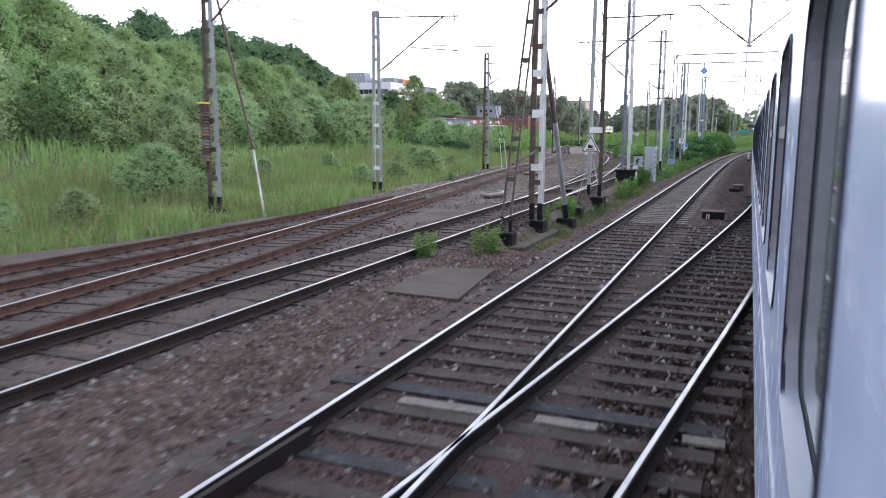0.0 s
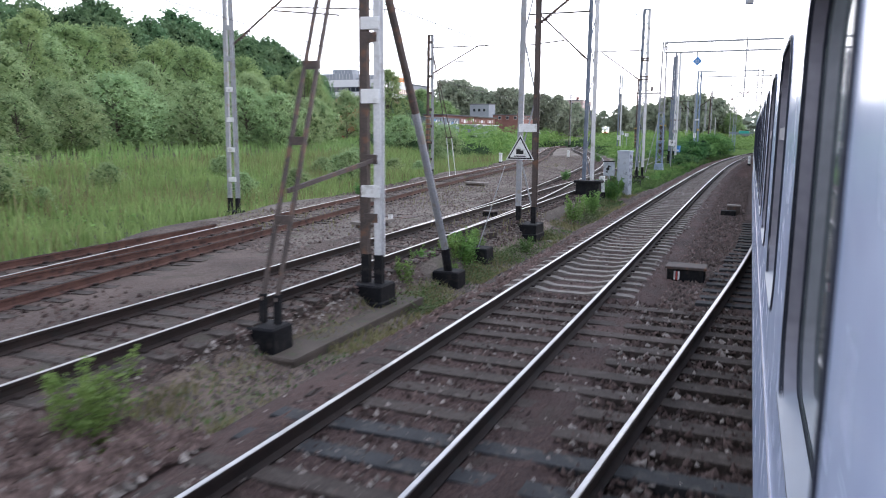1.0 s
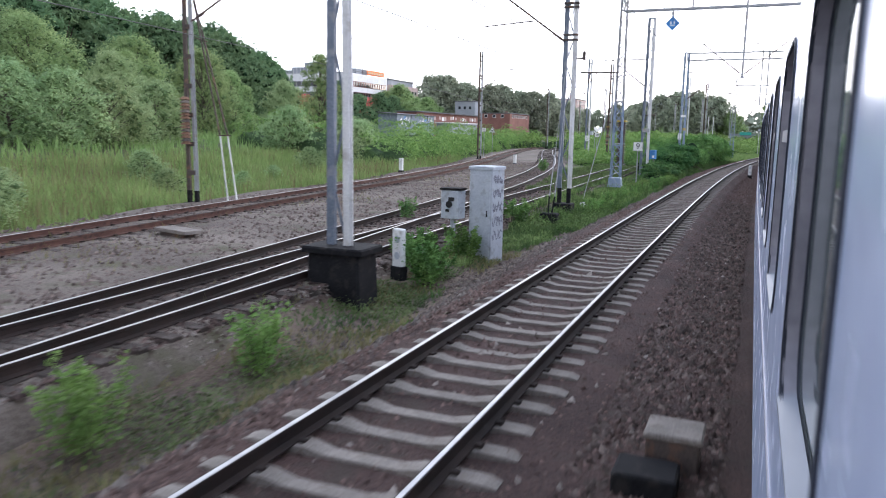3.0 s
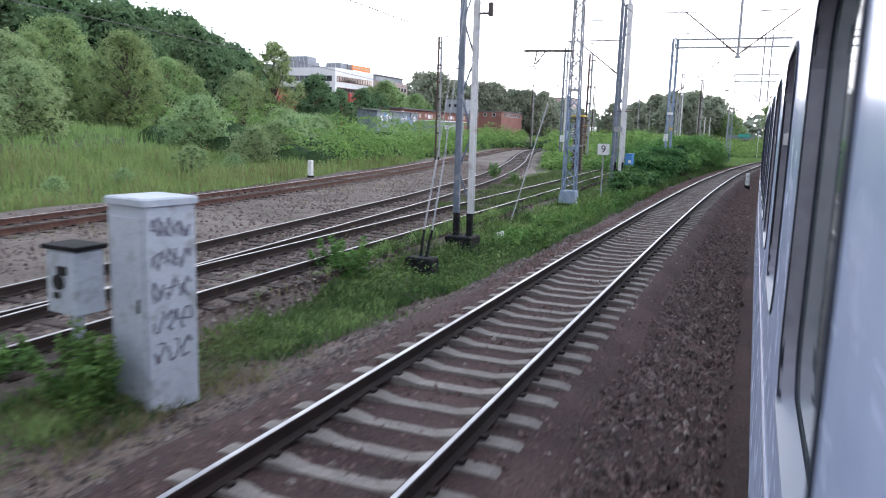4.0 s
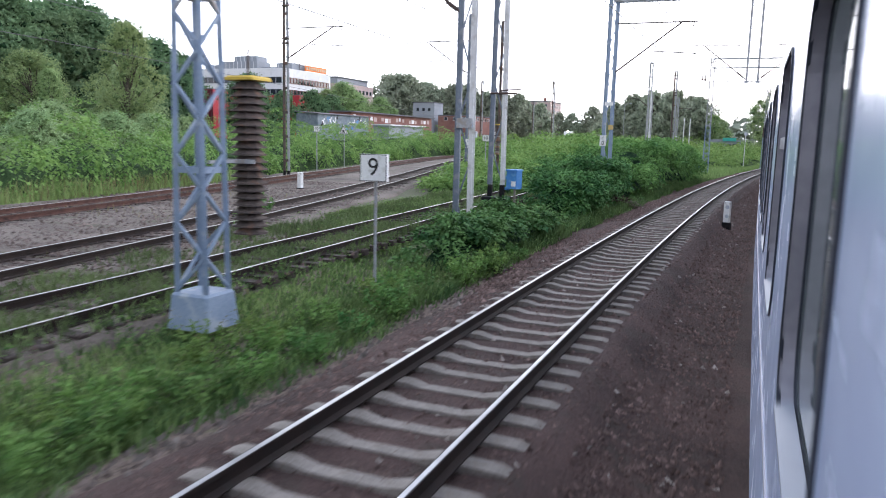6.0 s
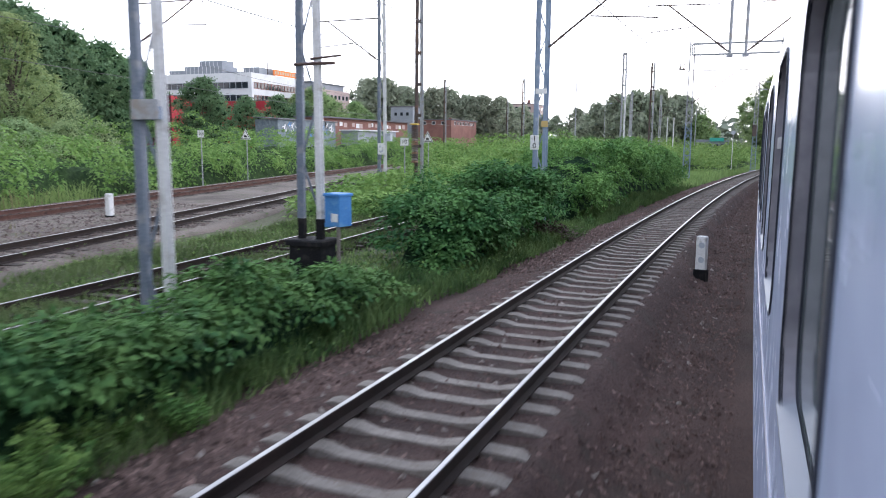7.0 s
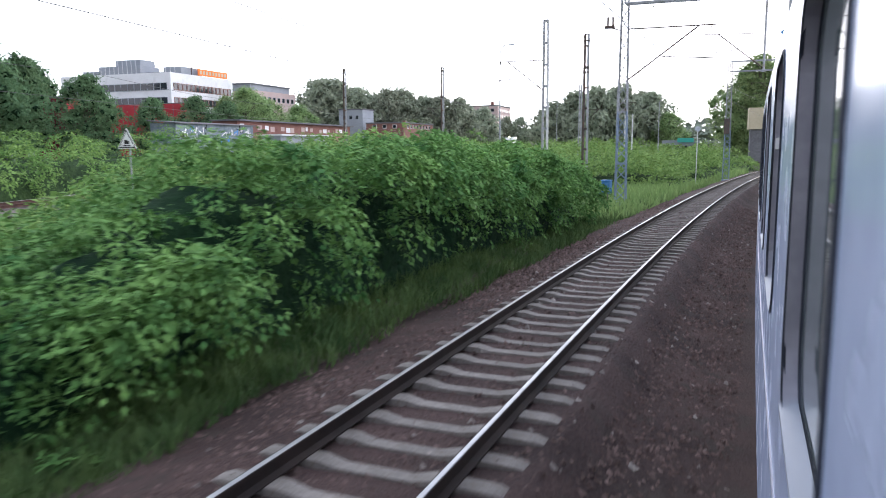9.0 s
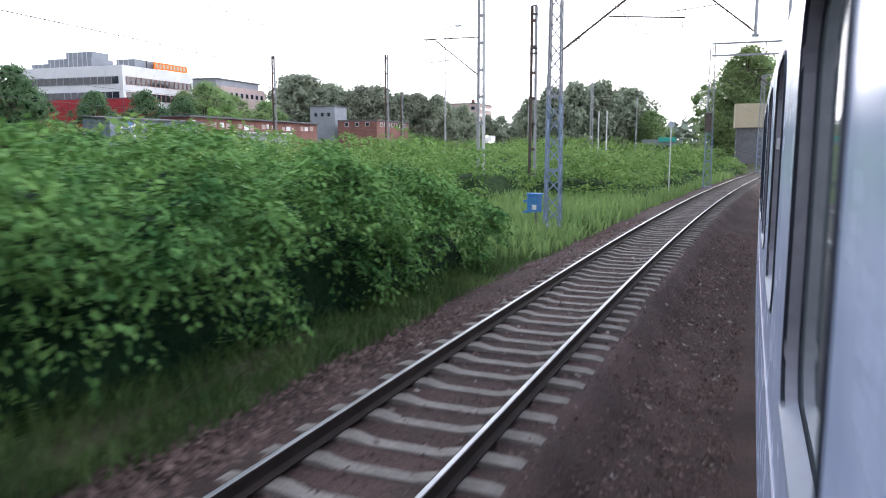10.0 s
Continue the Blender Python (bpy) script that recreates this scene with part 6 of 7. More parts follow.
p = patchy(inside(9000, 28, 100, lambda y: xc(y) - 3, lambda y: xb(y) + 1.6), 0.2, 0.22)
v, f = blade_tris(np.concatenate([p, np.full((len(p), 1), -0.25)], 1), 0.22, 0.012, 0.8)
stuff("weeds", v, f, M["straw"], "thin dry weeds in the gravel", "weeds")


p = patchy(inside(15000, 15, 56, lambda y: xb(y) + 1.5, lambda y: strip_r(y) + 0.1), 0.7, -0.05)
v, f = blade_tris(with_z(p), 0.17, 0.010, 1.2)
stuff("dry_verge_grass", v, f, M["straw"], "short dry grass and weeds on the stony verge", "grass")


# --- bushes of large leaves ---
def bush_field(name, y0, y1, left, right, height, n, leaf, material, label, cell=0.6, steep=False, cap=2.8):
    """A thicket: a lumpy core coloured as deep shade, under flat drooping tiers of large leaves."""
    r = np.random.default_rng(len(name) * 7 + int(y0))
    def top(x, y, inset=0.0):
        l, g = left(y) + inset, right(y) - inset
        e = min(x - l, g - x)
        ends = min(y - y0, y1 - y)
        if e <= 0 or ends <= 0:
            return 0.0
        k = 0.5 + 1.0 * noise.noise((x * 0.42, y * 0.42, 1.0)) + 0.45 * noise.noise((x * 1.1, y * 1.1, 5.0))
        big = 0.72 + 0.5 * noise.noise((x * 0.13, y * 0.13, 9.0))
        h = height(x, y) * (0.55 + 0.55 * k) * big
        h = h if h < cap else cap + 0.4 * (h - cap)
        return max(0.0, h * min(1.0, (e / (0.35 if steep else 0.6)) ** 0.5) * min(1.0, (ends / 1.8) ** 0.6))
    ys = np.arange(y0, y1 + cell, cell)
    nx = 22
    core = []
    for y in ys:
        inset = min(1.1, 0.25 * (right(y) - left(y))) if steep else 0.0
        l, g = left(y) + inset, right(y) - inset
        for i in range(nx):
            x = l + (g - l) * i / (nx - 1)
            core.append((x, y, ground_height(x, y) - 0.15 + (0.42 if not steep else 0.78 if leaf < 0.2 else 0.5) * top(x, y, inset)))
    i = np.arange(nx - 1)
    fs = np.concatenate([np.stack([j * nx + i, j * nx + i + 1, (j + 1) * nx + i + 1, (j + 1) * nx + i], 1) for j in range(len(ys) - 1)])
    per = 56
    tiers = n // per
    m = int(tiers * (0.5 if steep else 1.0))
    p = inside(m, y0, y1, left, right, r)
    hh = np.array([top(a, b) for a, b in p])
    ok = hh > 0.25
    if steep:                                    # the edge towards the line hangs over instead of sloping down
        ok &= np.array([a < right(b) - 0.8 or h > 0.72 * top(a - 0.7, b) for (a, b), h in zip(p, hh)])
    p, hh = p[ok], hh[ok]
    z = np.array([ground_height(a, b) for a, b in p]) + hh * (1.03 - np.abs(r.normal(size=len(p))) * (0.16 if steep else 0.25))
    pads = [np.concatenate([p, z[:, None]], 1)]
    tilt = [r.normal(size=(len(p), 2)) * 0.2]
    if steep:                                    # tiers of leaves on the side towards the line
        yy = r.uniform(y0 + 0.3, y1 - 0.3, tiers - m)
        q = r.uniform(0.04, 1.0, len(yy)) ** 0.75
        xr = np.array([right(b) for b in yy])
        hh = np.array([top(a - 1.0, b) for a, b in zip(xr, yy)])
        zz = np.array([ground_height(a, b) for a, b in zip(xr, yy)]) + hh * q
        lump = np.array([noise.noise((0.0, b * 0.75, c * 0.8)) for b, c in zip(yy, zz)])
        xx = xr - 1.15 + 1.25 * np.minimum(1, q / 0.8) ** 1.25 * np.minimum(1, hh / 2) + 0.5 * lump - r.uniform(0, 1, len(yy)) ** 2 * 0.4 - 0.45 * q ** 4
        ok = (hh > 0.3) & (lump > -0.25) & (r.uniform(0, 1, len(yy)) < 0.07 + 0.95 * q ** (3.2 if leaf < 0.2 else 0.8))
        pads.append(np.stack([xx, yy, zz], 1)[ok])
        tilt.append(np.stack([0.4 + 1.9 * (1 - q[ok]) ** 1.3 + 0.2 * r.normal(size=ok.sum()), 0.2 * r.normal(size=ok.sum())], 1))
    pads, tilt = np.concatenate(pads), np.concatenate(tilt)
    k = len(pads)
    rp = leaf * 3.1 * r.uniform(0.65, 1.35, k)
    e1 = np.stack([np.ones(k), np.zeros(k), -tilt[:, 0]], 1)
    e2 = np.stack([np.zeros(k), np.ones(k), -tilt[:, 1]], 1)
    q, ang = np.sqrt(r.uniform(0, 1, (k, per))), r.uniform(0, 2 * math.pi, (k, per))
    ca, sa = np.cos(ang), np.sin(ang)
    c = pads[:, None] + e1[:, None] * (q * ca * rp[:, None])[..., None] + e2[:, None] * (q * sa * rp[:, None])[..., None]
    c[..., 2] -= 0.42 * q ** 2 * rp[:, None]
    c += r.normal(size=c.shape) * np.array([0.3, 0.3, 0.22]) * leaf
    d = e1[:, None] * ca[..., None] + e2[:, None] * sa[..., None] + r.normal(size=c.shape) * 0.45
    d[..., 2] -= 0.25 + 0.3 * q
    c, d = c.reshape(-1, 3), d.reshape(-1, 3)
    d /= np.linalg.norm(d, axis=1, keepdims=True)
    side = np.cross(d, r.normal(size=d.shape) * 0.3 + (0, 0, 1.0))
    side /= np.linalg.norm(side, axis=1, keepdims=True) + 1e-9
    sz = (leaf * r.uniform(0.6, 1.35, len(c)))[:, None]
    mid = c + d * sz * 0.45 + np.cross(side, d) * sz * 0.07
    v = np.stack([c, mid + side * sz * 0.30, c + d * sz, mid - side * sz * 0.30], 1).reshape(-1, 3)
    f = np.arange(4 * len(c)).reshape(-1, 4)
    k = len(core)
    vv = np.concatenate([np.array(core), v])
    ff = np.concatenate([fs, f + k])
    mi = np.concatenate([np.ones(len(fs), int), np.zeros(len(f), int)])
    stuff(name, vv, ff, (M[material], M["leaf_core_shade" if leaf < 0.2 else "leaf_inner_shade"]), label, "bushes", mi)


u5 = lambda y: float(np.interp(y, _cy, _cx)) - 5.3
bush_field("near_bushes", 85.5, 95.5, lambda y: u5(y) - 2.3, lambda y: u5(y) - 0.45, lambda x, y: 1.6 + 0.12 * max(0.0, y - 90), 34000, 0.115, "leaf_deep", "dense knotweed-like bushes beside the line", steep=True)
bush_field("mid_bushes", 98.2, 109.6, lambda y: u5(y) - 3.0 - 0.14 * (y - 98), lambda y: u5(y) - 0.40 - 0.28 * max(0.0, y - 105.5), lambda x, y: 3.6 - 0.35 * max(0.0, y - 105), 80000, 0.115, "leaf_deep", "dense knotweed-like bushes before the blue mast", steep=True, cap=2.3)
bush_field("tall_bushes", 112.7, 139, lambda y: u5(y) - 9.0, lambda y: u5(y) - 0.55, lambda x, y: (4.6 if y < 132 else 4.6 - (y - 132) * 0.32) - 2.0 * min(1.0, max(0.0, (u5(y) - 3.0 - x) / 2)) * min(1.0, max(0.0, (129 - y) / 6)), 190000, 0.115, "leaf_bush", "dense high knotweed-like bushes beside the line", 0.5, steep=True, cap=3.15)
bush_field("back_bushes", 107.5, 117, lambda y: u5(y) - 9.5, lambda y: u5(y) - 3.9, lambda x, y: 1.9, 30000, 0.14, "leaf_bush", "dense bushes behind the blue mast", 0.5)
bush_field("bush_expanse", 108, 190, lambda y: max(xf(y) + 3.0, u5(y) - 40) if y > 112 else xf(y) + 3, lambda y: u5(y) - 8.0, lambda x, y: 2.1 + 2.5 * min(1.0, max(0.0, (y - 122) / 14)), 64000, 0.25, "leaf_fresh", "wide thicket of bright green bushes", cap=3.5)
bush_field("outer_bushes", 91, 230, lambda y: xc(y) - 24, lambda y: xc(y) - 4.4, lambda x, y: 4.7 + (0.8 if x < xc(y) - 12 else 0) + (0.7 if y > 125 else 0), 84000, 0.22, "leaf_fresh", "bushes along the outer line", 0.9, cap=5.0, steep=True)
bush_field("bend_bushes", 162, 215, lambda y: u5(y) - 9, lambda y: u5(y) - 1.0, lambda x, y: 3.6, 24000, 0.26, "leaf_fresh", "bushes on the bank of the bend")
bush_field("far_bushes", 192, 300, lambda y: u5(y) - 60, lambda y: u5(y) - 9, lambda x, y: 4.8, 30000, 0.5, "leaf_fresh", "far green thicket", 1.5, cap=4.4)
p = inside(16000, 140, 200, lambda y: u5(y) - 12, u5)
v, f = blade_tris(with_z(p), 0.7, 0.05, 0.5)
stuff("bank_grass", v, f, M["grass"], "fresh grass on the bank of the bend", "grass")


p = inside(24000, 80, 150, lambda y: u5(y) - 1.9, lambda y: u5(y) - 0.08 + 0.2 * math.sin(y * 1.3))
v, f = blade_tris(with_z(p, 0.02), lumps(p, 0.8, 0.2, 0.5), 0.013, 0.9)
stuff("fringe_grass", v, f, M["verge_green"], "grass fringe along the foot of the bushes", "grass")
p = patchy(inside(38000, 51, 112, lambda y: strip_l(y) - 0.1, lambda y: strip_r(y) - 0.35), 0.45, -0.06)
v, f = blade_tris(with_z(p), lumps(p, 0.6, 0.13, 0.46) * (1 - 0.45 * np.clip((p[:, 1] - 74) / 6, 0, 1) - 0.4 * np.clip((66 - p[:, 1]) / 6, 0, 1)), 0.016, 0.9)
stuff("verge_fresh_grass", v, f, M["grass"], "fresh bright grass in patches on the verge", "grass")
# grass round the blue mast
p = inside(9000, 104.5, 116, lambda y: u5(y) - 4.6, lambda y: u5(y) - 0.25)
v, f = blade_tris(with_z(p), lumps(p, 0.7, 0.15, 0.45), 0.014, 0.9)
stuff("mast_grass", v, f, M["verge_green"], "tall dark green grass round the blue mast", "grass")
# heap of dead brushwood beside the line
hb = thing("brush_heap", (-5.25, 106.6, -0.5), "low brown heap of dead brushwood and leaves", "brush heap")
r = np.random.default_rng(91)
c = r.normal(size=(2600, 3)) * np.array([0.55, 0.42, 0.2])
c[:, 2] = np.abs(c[:, 2]) + 0.15 - 0.25 * (c[:, 0] ** 2 + c[:, 1] ** 2)
v, f = leaf_quads(c, 0.11, 0.1, 0.6, r)
part("dead_leaves", fast_mesh("dead_leaves", v, f, mat("dead_leaf", (0.05, 0.036, 0.028), (0.12, 0.09, 0.07), 0.9, bump=0, vary=0.4)), None, hb)
f = Form()
for k in range(60):
    a, b = r.uniform(0, 6.3), r.uniform(0.3, 0.9)
    x, y = r.normal() * 0.5, r.normal() * 0.4
    f.tube((x, y, r.uniform(0.0, 0.3)), (x + b * math.cos(a), y + b * math.sin(a), r.uniform(0.1, 0.45)), 0.010, 4, 0.004)
tagged(part("twig_tangle", f, M["bark"], hb), kind="stuff")
# broad-leaved weeds among the verge grass
p = patchy(inside(30000, 60, 112, lambda y: strip_l(y) + 0.1, lambda y: strip_r(y) - 0.25), 0.5, -0.15)
c = with_z(p) + np.stack([0 * p[:, 0], 0 * p[:, 0], np.abs(rng.normal(size=len(p))) * 0.24], 1)
v, f = leaf_quads(c, 0.065, 0.1, 0.5)
stuff("verge_weeds", v, f, M["leaf_bush"], "broad-leaved green weeds on the verge", "weeds")
p = patchy(inside(2600, 55, 84, lambda y: strip_l(y) + 0.6, strip_r), 0.4, 0.1)
c = with_z(p) + np.stack([0 * p[:, 0], 0 * p[:, 0], 0.35 + np.abs(rng.normal(size=len(p))) * 0.2], 1)
v, f = leaf_quads(c, 0.035, 0.0, 1.0)
stuff("pale_blossom", v, f, M["straw"], "small pale yellow blossoms in the verge grass", "flowers")


p = patchy(inside(52000, 24, 66, lambda y: xb(y) + 1.6, lambda y: strip_r(y) - 0.25), 0.5, -0.05)
c = with_z(p) + np.stack([0 * p[:, 0], 0 * p[:, 0], np.abs(rng.normal(size=len(p))) * 0.10 + 0.01], 1)
v, f = leaf_quads(c, 0.05, 0.05, 0.5)
stuff("low_weeds", v, f, M["verge_leaf"], "low grey-green weeds creeping over the stony hollow", "weeds")


# grass creeping over the siding where it is no longer used
p = patchy(inside(30000, 72, 112, lambda y: max(xf(y) + 1.3, xb(y) - 3.5), lambda y: xb(y) + 1.2), 0.35, -0.25)
v, f = blade_tris(np.concatenate([p, np.full((len(p), 1), -0.23)], 1), lumps(p, 0.5, 0.08, 0.34), 0.016, 0.9)
stuff("siding_grass", v, f, M["verge_leaf"], "thin grey-green grass creeping over the old siding", "grass")


# single small bushes on the verge and in the gravel
def small_bush(x, y, s, z, wide=0.34, tall=0.95, n=1500, leaf=0.055, green="leaf_bush", label="small bright green feathery bush on the verge"):
    t = thing("small_bush", (x, y, z), label, "bush", "small verge bushes")
    r = np.random.default_rng(int(abs(x * 100) + y * 10))
    tips = np.stack([wide * r.uniform(-1, 1, 16), wide * r.uniform(-1, 1, 16), tall * r.uniform(0.6, 1.0, 16)], 1) * s
    k = r.integers(0, 16, n)
    q = r.uniform(0.12, 1.0, n) ** 0.8
    c = tips[k] * np.stack([q ** 0.6, q ** 0.6, q], 1) + r.normal(size=(n, 3)) * 0.075 * s * (1.25 - q)[:, None]
    c[:, 2] = np.maximum(c[:, 2], 0.02)
    v, f = leaf_quads(c, leaf * s, -0.1, r=r)
    part("leaves", fast_mesh("leaves", v, f, M[green]), None, t)
    for tip in tips[::2]:
        f = Form()
        f.tube((0, 0, -0.05), (tip[0] * 0.75, tip[1] * 0.75, tip[2] * 0.6), 0.008, 5, 0.005)
        f.tube((tip[0] * 0.75, tip[1] * 0.75, tip[2] * 0.6), tuple(tip), 0.005, 4, 0.002)
        part("stem", f, M["bark"], t)


for x, y, s, z in ((-6.1, 33.0, 0.6, -0.92), (-10.7, 57.5, 0.9, -0.27),
                   (-15.3, 92, 1.2, -0.3), (-12.6, 87.5, 1.0, -0.35), (-16.8, 42, 0.7, -0.3)):
    small_bush(x, y, s, z)
for x, y, s, z in ((-6.94, 15.6, 1.0, -0.45), (-5.75, 16.7, 1.2, -0.50), (-6.3, 40.4, 1.25, -0.8), (-6.2, 43.3, 1.25, -0.78), (-6.75, 25.65, 0.9, -0.72), (-7.0, 27.3, 0.8, -0.6), (-6.8, 28.45, 1.0, -0.7), (-6.65, 28.95, 1.1, -0.72), (-6.55, 29.2, 0.9, -0.75), (-7.0, 30.7, 0.8, -0.6), (-6.75, 30.4, 0.75, -0.7), (-6.5, 27.9, 0.6, -0.85)):
    small_bush(x, y, s, z, 0.30, 0.9, 1700, 0.05, "leaf_fresh", "small pale green feathery bush in the gravel")
for x, y, s, z in ((-7.75, 60.0, 1.15, -0.72), (-7.4, 50.6, 0.9, -0.65), (-7.75, 52.3, 0.9, -0.6), (-6.4, 49.5, 1.2, -0.65), (-6.6, 50.4, 0.8, -0.65), (-6.7, 52.6, 1.0, -0.6)):
    small_bush(x, y, s, z, 0.5, 1.0, 3200, 0.065, label="dense green leafy bush on the verge")


for k in range(40):
    y = 67.5 + 0.55 * k + R(-0.3, 0.3)
    x = strip_r(y) - R(0.35, 1.9)
    small_bush(x, y, R(0.6, 0.95), soil_z(x, y), 0.5, 0.75, 900, 0.075, "leaf_fresh" if k % 3 else "leaf_bush", "low lush clump of green weeds in the verge grass")


# --- loose ballast stones ---
def stones(name, n, y0, y1, left, right, height, size, material, label, seed=3):
    r = np.random.default_rng(seed)
    s = r.uniform(y0, y1, n)
    if callable(left):                          # by the plan: s is y
        lo, hi = np.array([left(a) for a in s]), np.array([right(a) for a in s])
        u = lo + (hi - lo) * r.uniform(0, 1, n)
        x, y, th, z = 0.0, s, 0.0, height(s, u)
    else:
        u = left + (right - left) * r.uniform(0, 1, n)
        x, y, th = line(s)
        z = height(s, u)
    c = np.stack([x + u * np.cos(th), y - u * np.sin(th), z], 1)
    o = np.array([(1, 0, -0.5), (0.1, 1, -0.5), (-1, 0.1, -0.5), (0, -1, -0.5), (0.1, 0.05, 0.55)], float)
    a = r.uniform(0, 2 * math.pi, n)
    w = (o[None] + r.normal(size=(n, 5, 3)) * np.array([0.2, 0.2, 0.2, 0.2, 0.5])[None, :, None] * np.array([1, 1, 0.5])) * (size * r.uniform(0.45, 1.4, n) ** 1.3)[:, None, None]
    v = c[:, None] + np.stack([w[..., 0] * np.cos(a)[:, None] - w[..., 1] * np.sin(a)[:, None], w[..., 0] * np.sin(a)[:, None] + w[..., 1] * np.cos(a)[:, None], w[..., 2]], 2)
    t = np.array([(0, 1, 4), (1, 2, 4), (2, 3, 4), (3, 0, 4)])
    f = (np.arange(n)[:, None, None] * 5 + t).reshape(-1, 3)
    stuff(name, v.reshape(-1, 3), f, material, label, "stones")


def bed_z(s, u):
    k = 0.55 * np.clip((s - 45) / 45, 0, 1)
    us = (-1.6, -1.2, -0.5, 0.2)
    r1 = np.interp(u, us, (-0.225, -0.26, -0.28, -0.26)) + k * np.interp(u, us, (0, -0.6, -0.95, -1.0)) + 0.008
    ul = (-6.4, -5.7, -4.9, -4.5, -4.2, -3.6, -2.3, -1.6)
    near = np.interp(u, ul, (-1.2, -0.95, -0.42, -0.26, -0.207, -0.238, -0.238, -0.207))
    far = np.interp(u, (-6.4, -5.55, -4.7, -4.2, -3.6, -2.3, -1.6), (-0.75, -0.48, -0.29, -0.207, -0.238, -0.238, -0.207))
    e = np.clip((s - 80) / 8, 0, 1)
    return np.where(u > -1.6, r1, near * (1 - e) + far * e + 0.006)


# more of them where the walk begins, none on the sleepers' tops
stones("ballast_stones", 54000, -2, 150, -5.8, -0.05, bed_z, 0.035, M["stone"], "loose brown-grey crushed stones of the ballast")
stones("edge_ballast_stones", 18000, 20, 150, -6.1, -4.2, lambda s, u: bed_z(s, u) + 0.010, 0.044, M["stone"], "stones on the ballast shoulder", 31)
stones("side_ballast_stones", 19000, -2, 150, -1.35, -0.02, lambda s, u: bed_z(s, u) + 0.004, 0.034, M["stone"], "small dark stones beside the running line", 33)
stones("side_grey_stones", 9000, -2, 75, -1.3, -0.02, lambda s, u: bed_z(s, u) + 0.012, 0.046, M["stone_grey"], "larger brown-grey stones beside the running line", 34)
stones("pale_ballast_stones", 1700, -2, 150, -5.4, -0.05, lambda s, u: bed_z(s, u) + 0.012, 0.038, M["stone_pale"], "scattered pale stones on the ballast", 21)
stones("turnout_pale_stones", 2600, -3, 24.5, -4.3, 0.6, lambda s, u: np.full(len(s), -0.172), 0.036, M["stone_pale"], "pale stones lying over the turnout timbers", 24)
stones("turnout_stones", 19000, -3, 24.5, -4.3, 0.6, lambda s, u: np.full(len(s), -0.180), 0.036, M["stone"], "loose stones lying between and over the turnout timbers", 22)
stones("pale_gravel_stones", 1800, -3, 17, -6.9, -4.4, lambda s, u: np.full(len(s), -0.170), 0.046, M["stone_pale"], "pale stones between the lines", 23)
stones("gravel_stones", 19000, -3, 17, -6.6, -4.5, lambda s, u: np.full(len(s), -0.176), 0.042, M["stone"], "loose brown and grey stones between the lines", 5)
stones("pale_verge_stones", 5000, 15, 66, -6.7, -4.7, lambda s, u: np.array([soil_z(float(np.interp(a, SS, _cx)) + b, a) + 0.01 for a, b in zip(s, u)]), 0.036, M["stone_pale"], "pale stones on the verge", 25)
stones("rubble", 2600, 24, 84, -5.9, -4.6, lambda s, u: np.maximum(bed_z(s, u), np.array([soil_z(float(np.interp(a, SS, _cx)) + b, a) for a, b in zip(s, u)])) + 0.012, 0.060, M["stone_pale"], "pale rubble and broken concrete on the brown shoulder", 41)
stones("verge_stones", 20000, 15, 86, -6.6, -4.6, lambda s, u: np.array([soil_z(float(np.interp(a, SS, _cx)) + b, a) + 0.01 for a, b in zip(s, u)]), 0.042, M["stone_grey"], "loose stones on the verge", 8)
stones("yard_stones", 28000, 26, 110, lambda y: min(xc(y), -13.0 if y < 22 else 0) - 2.6, lambda y: (xb(y) + 0.6) if y < 82 else xf(y) + 1.6, lambda s, u: np.full(len(s), -0.172), 0.052, M["stone_grey"], "loose brown-grey stones of the siding gravel", 6)
stones("siding_stones", 21000, -3, 90, lambda y: (min(xc(y), -13.0) if y < 22 else xf(y)) - 1.4, lambda y: xb(y) + 1.35, lambda s, u: np.full(len(s), -0.168), 0.040, M["stone"], "dark brown stones over the siding sleepers", 26)
for nm, n, m, sd in (("shoulder_stones", 9000, "stone", 27), ("pale_shoulder_stones", 6000, "stone_pale", 28)):
    stones(nm, n, 15, 80, lambda y: xb(y) + 1.1, lambda y: xb(y) + 1.62, lambda s, u: -0.215 - 0.765 * np.clip((u - np.array([xb(a) for a in s]) - 1.28) / 0.38, 0, 1.1), 0.034, M[m], "stones on the shoulder of the siding", sd)
# ---------- buildings beyond the lines ----------
M["plaster"] = mat("plaster", (0.66, 0.66, 0.67), (0.76, 0.76, 0.77), 0.8, fine=4, coarse=0.15, bump=0.05, third=(0.64, 0.64, 0.645))
M["red_wall"] = mat("red_wall", (0.36, 0.028, 0.04), (0.44, 0.04, 0.05), 0.6, fine=3, coarse=0.2, bump=0.05, third=(0.27, 0.025, 0.032))
M["brick_wall"] = mat("brick_wall", (0.18, 0.085, 0.072), (0.27, 0.135, 0.112), 0.9, fine=6, coarse=0.3, bump=0.2, third=(0.20, 0.10, 0.085))
M["grey_block"] = mat("grey_block", (0.24, 0.26, 0.29), (0.33, 0.35, 0.38), 0.8, fine=4, coarse=0.2, bump=0.05)
M["roofing"] = mat("roofing", (0.10, 0.10, 0.11), (0.17, 0.17, 0.18), 0.9, fine=4, coarse=0.3, bump=0.2)
M["pink_wall"] = mat("pink_wall", (0.42, 0.31, 0.29), (0.50, 0.40, 0.37), 0.85, fine=4, coarse=0.3, bump=0.05)
M["orange_sign"] = mat("orange_sign", (0.75, 0.16, 0.03), (0.82, 0.26, 0.04), 0.6, bump=0)
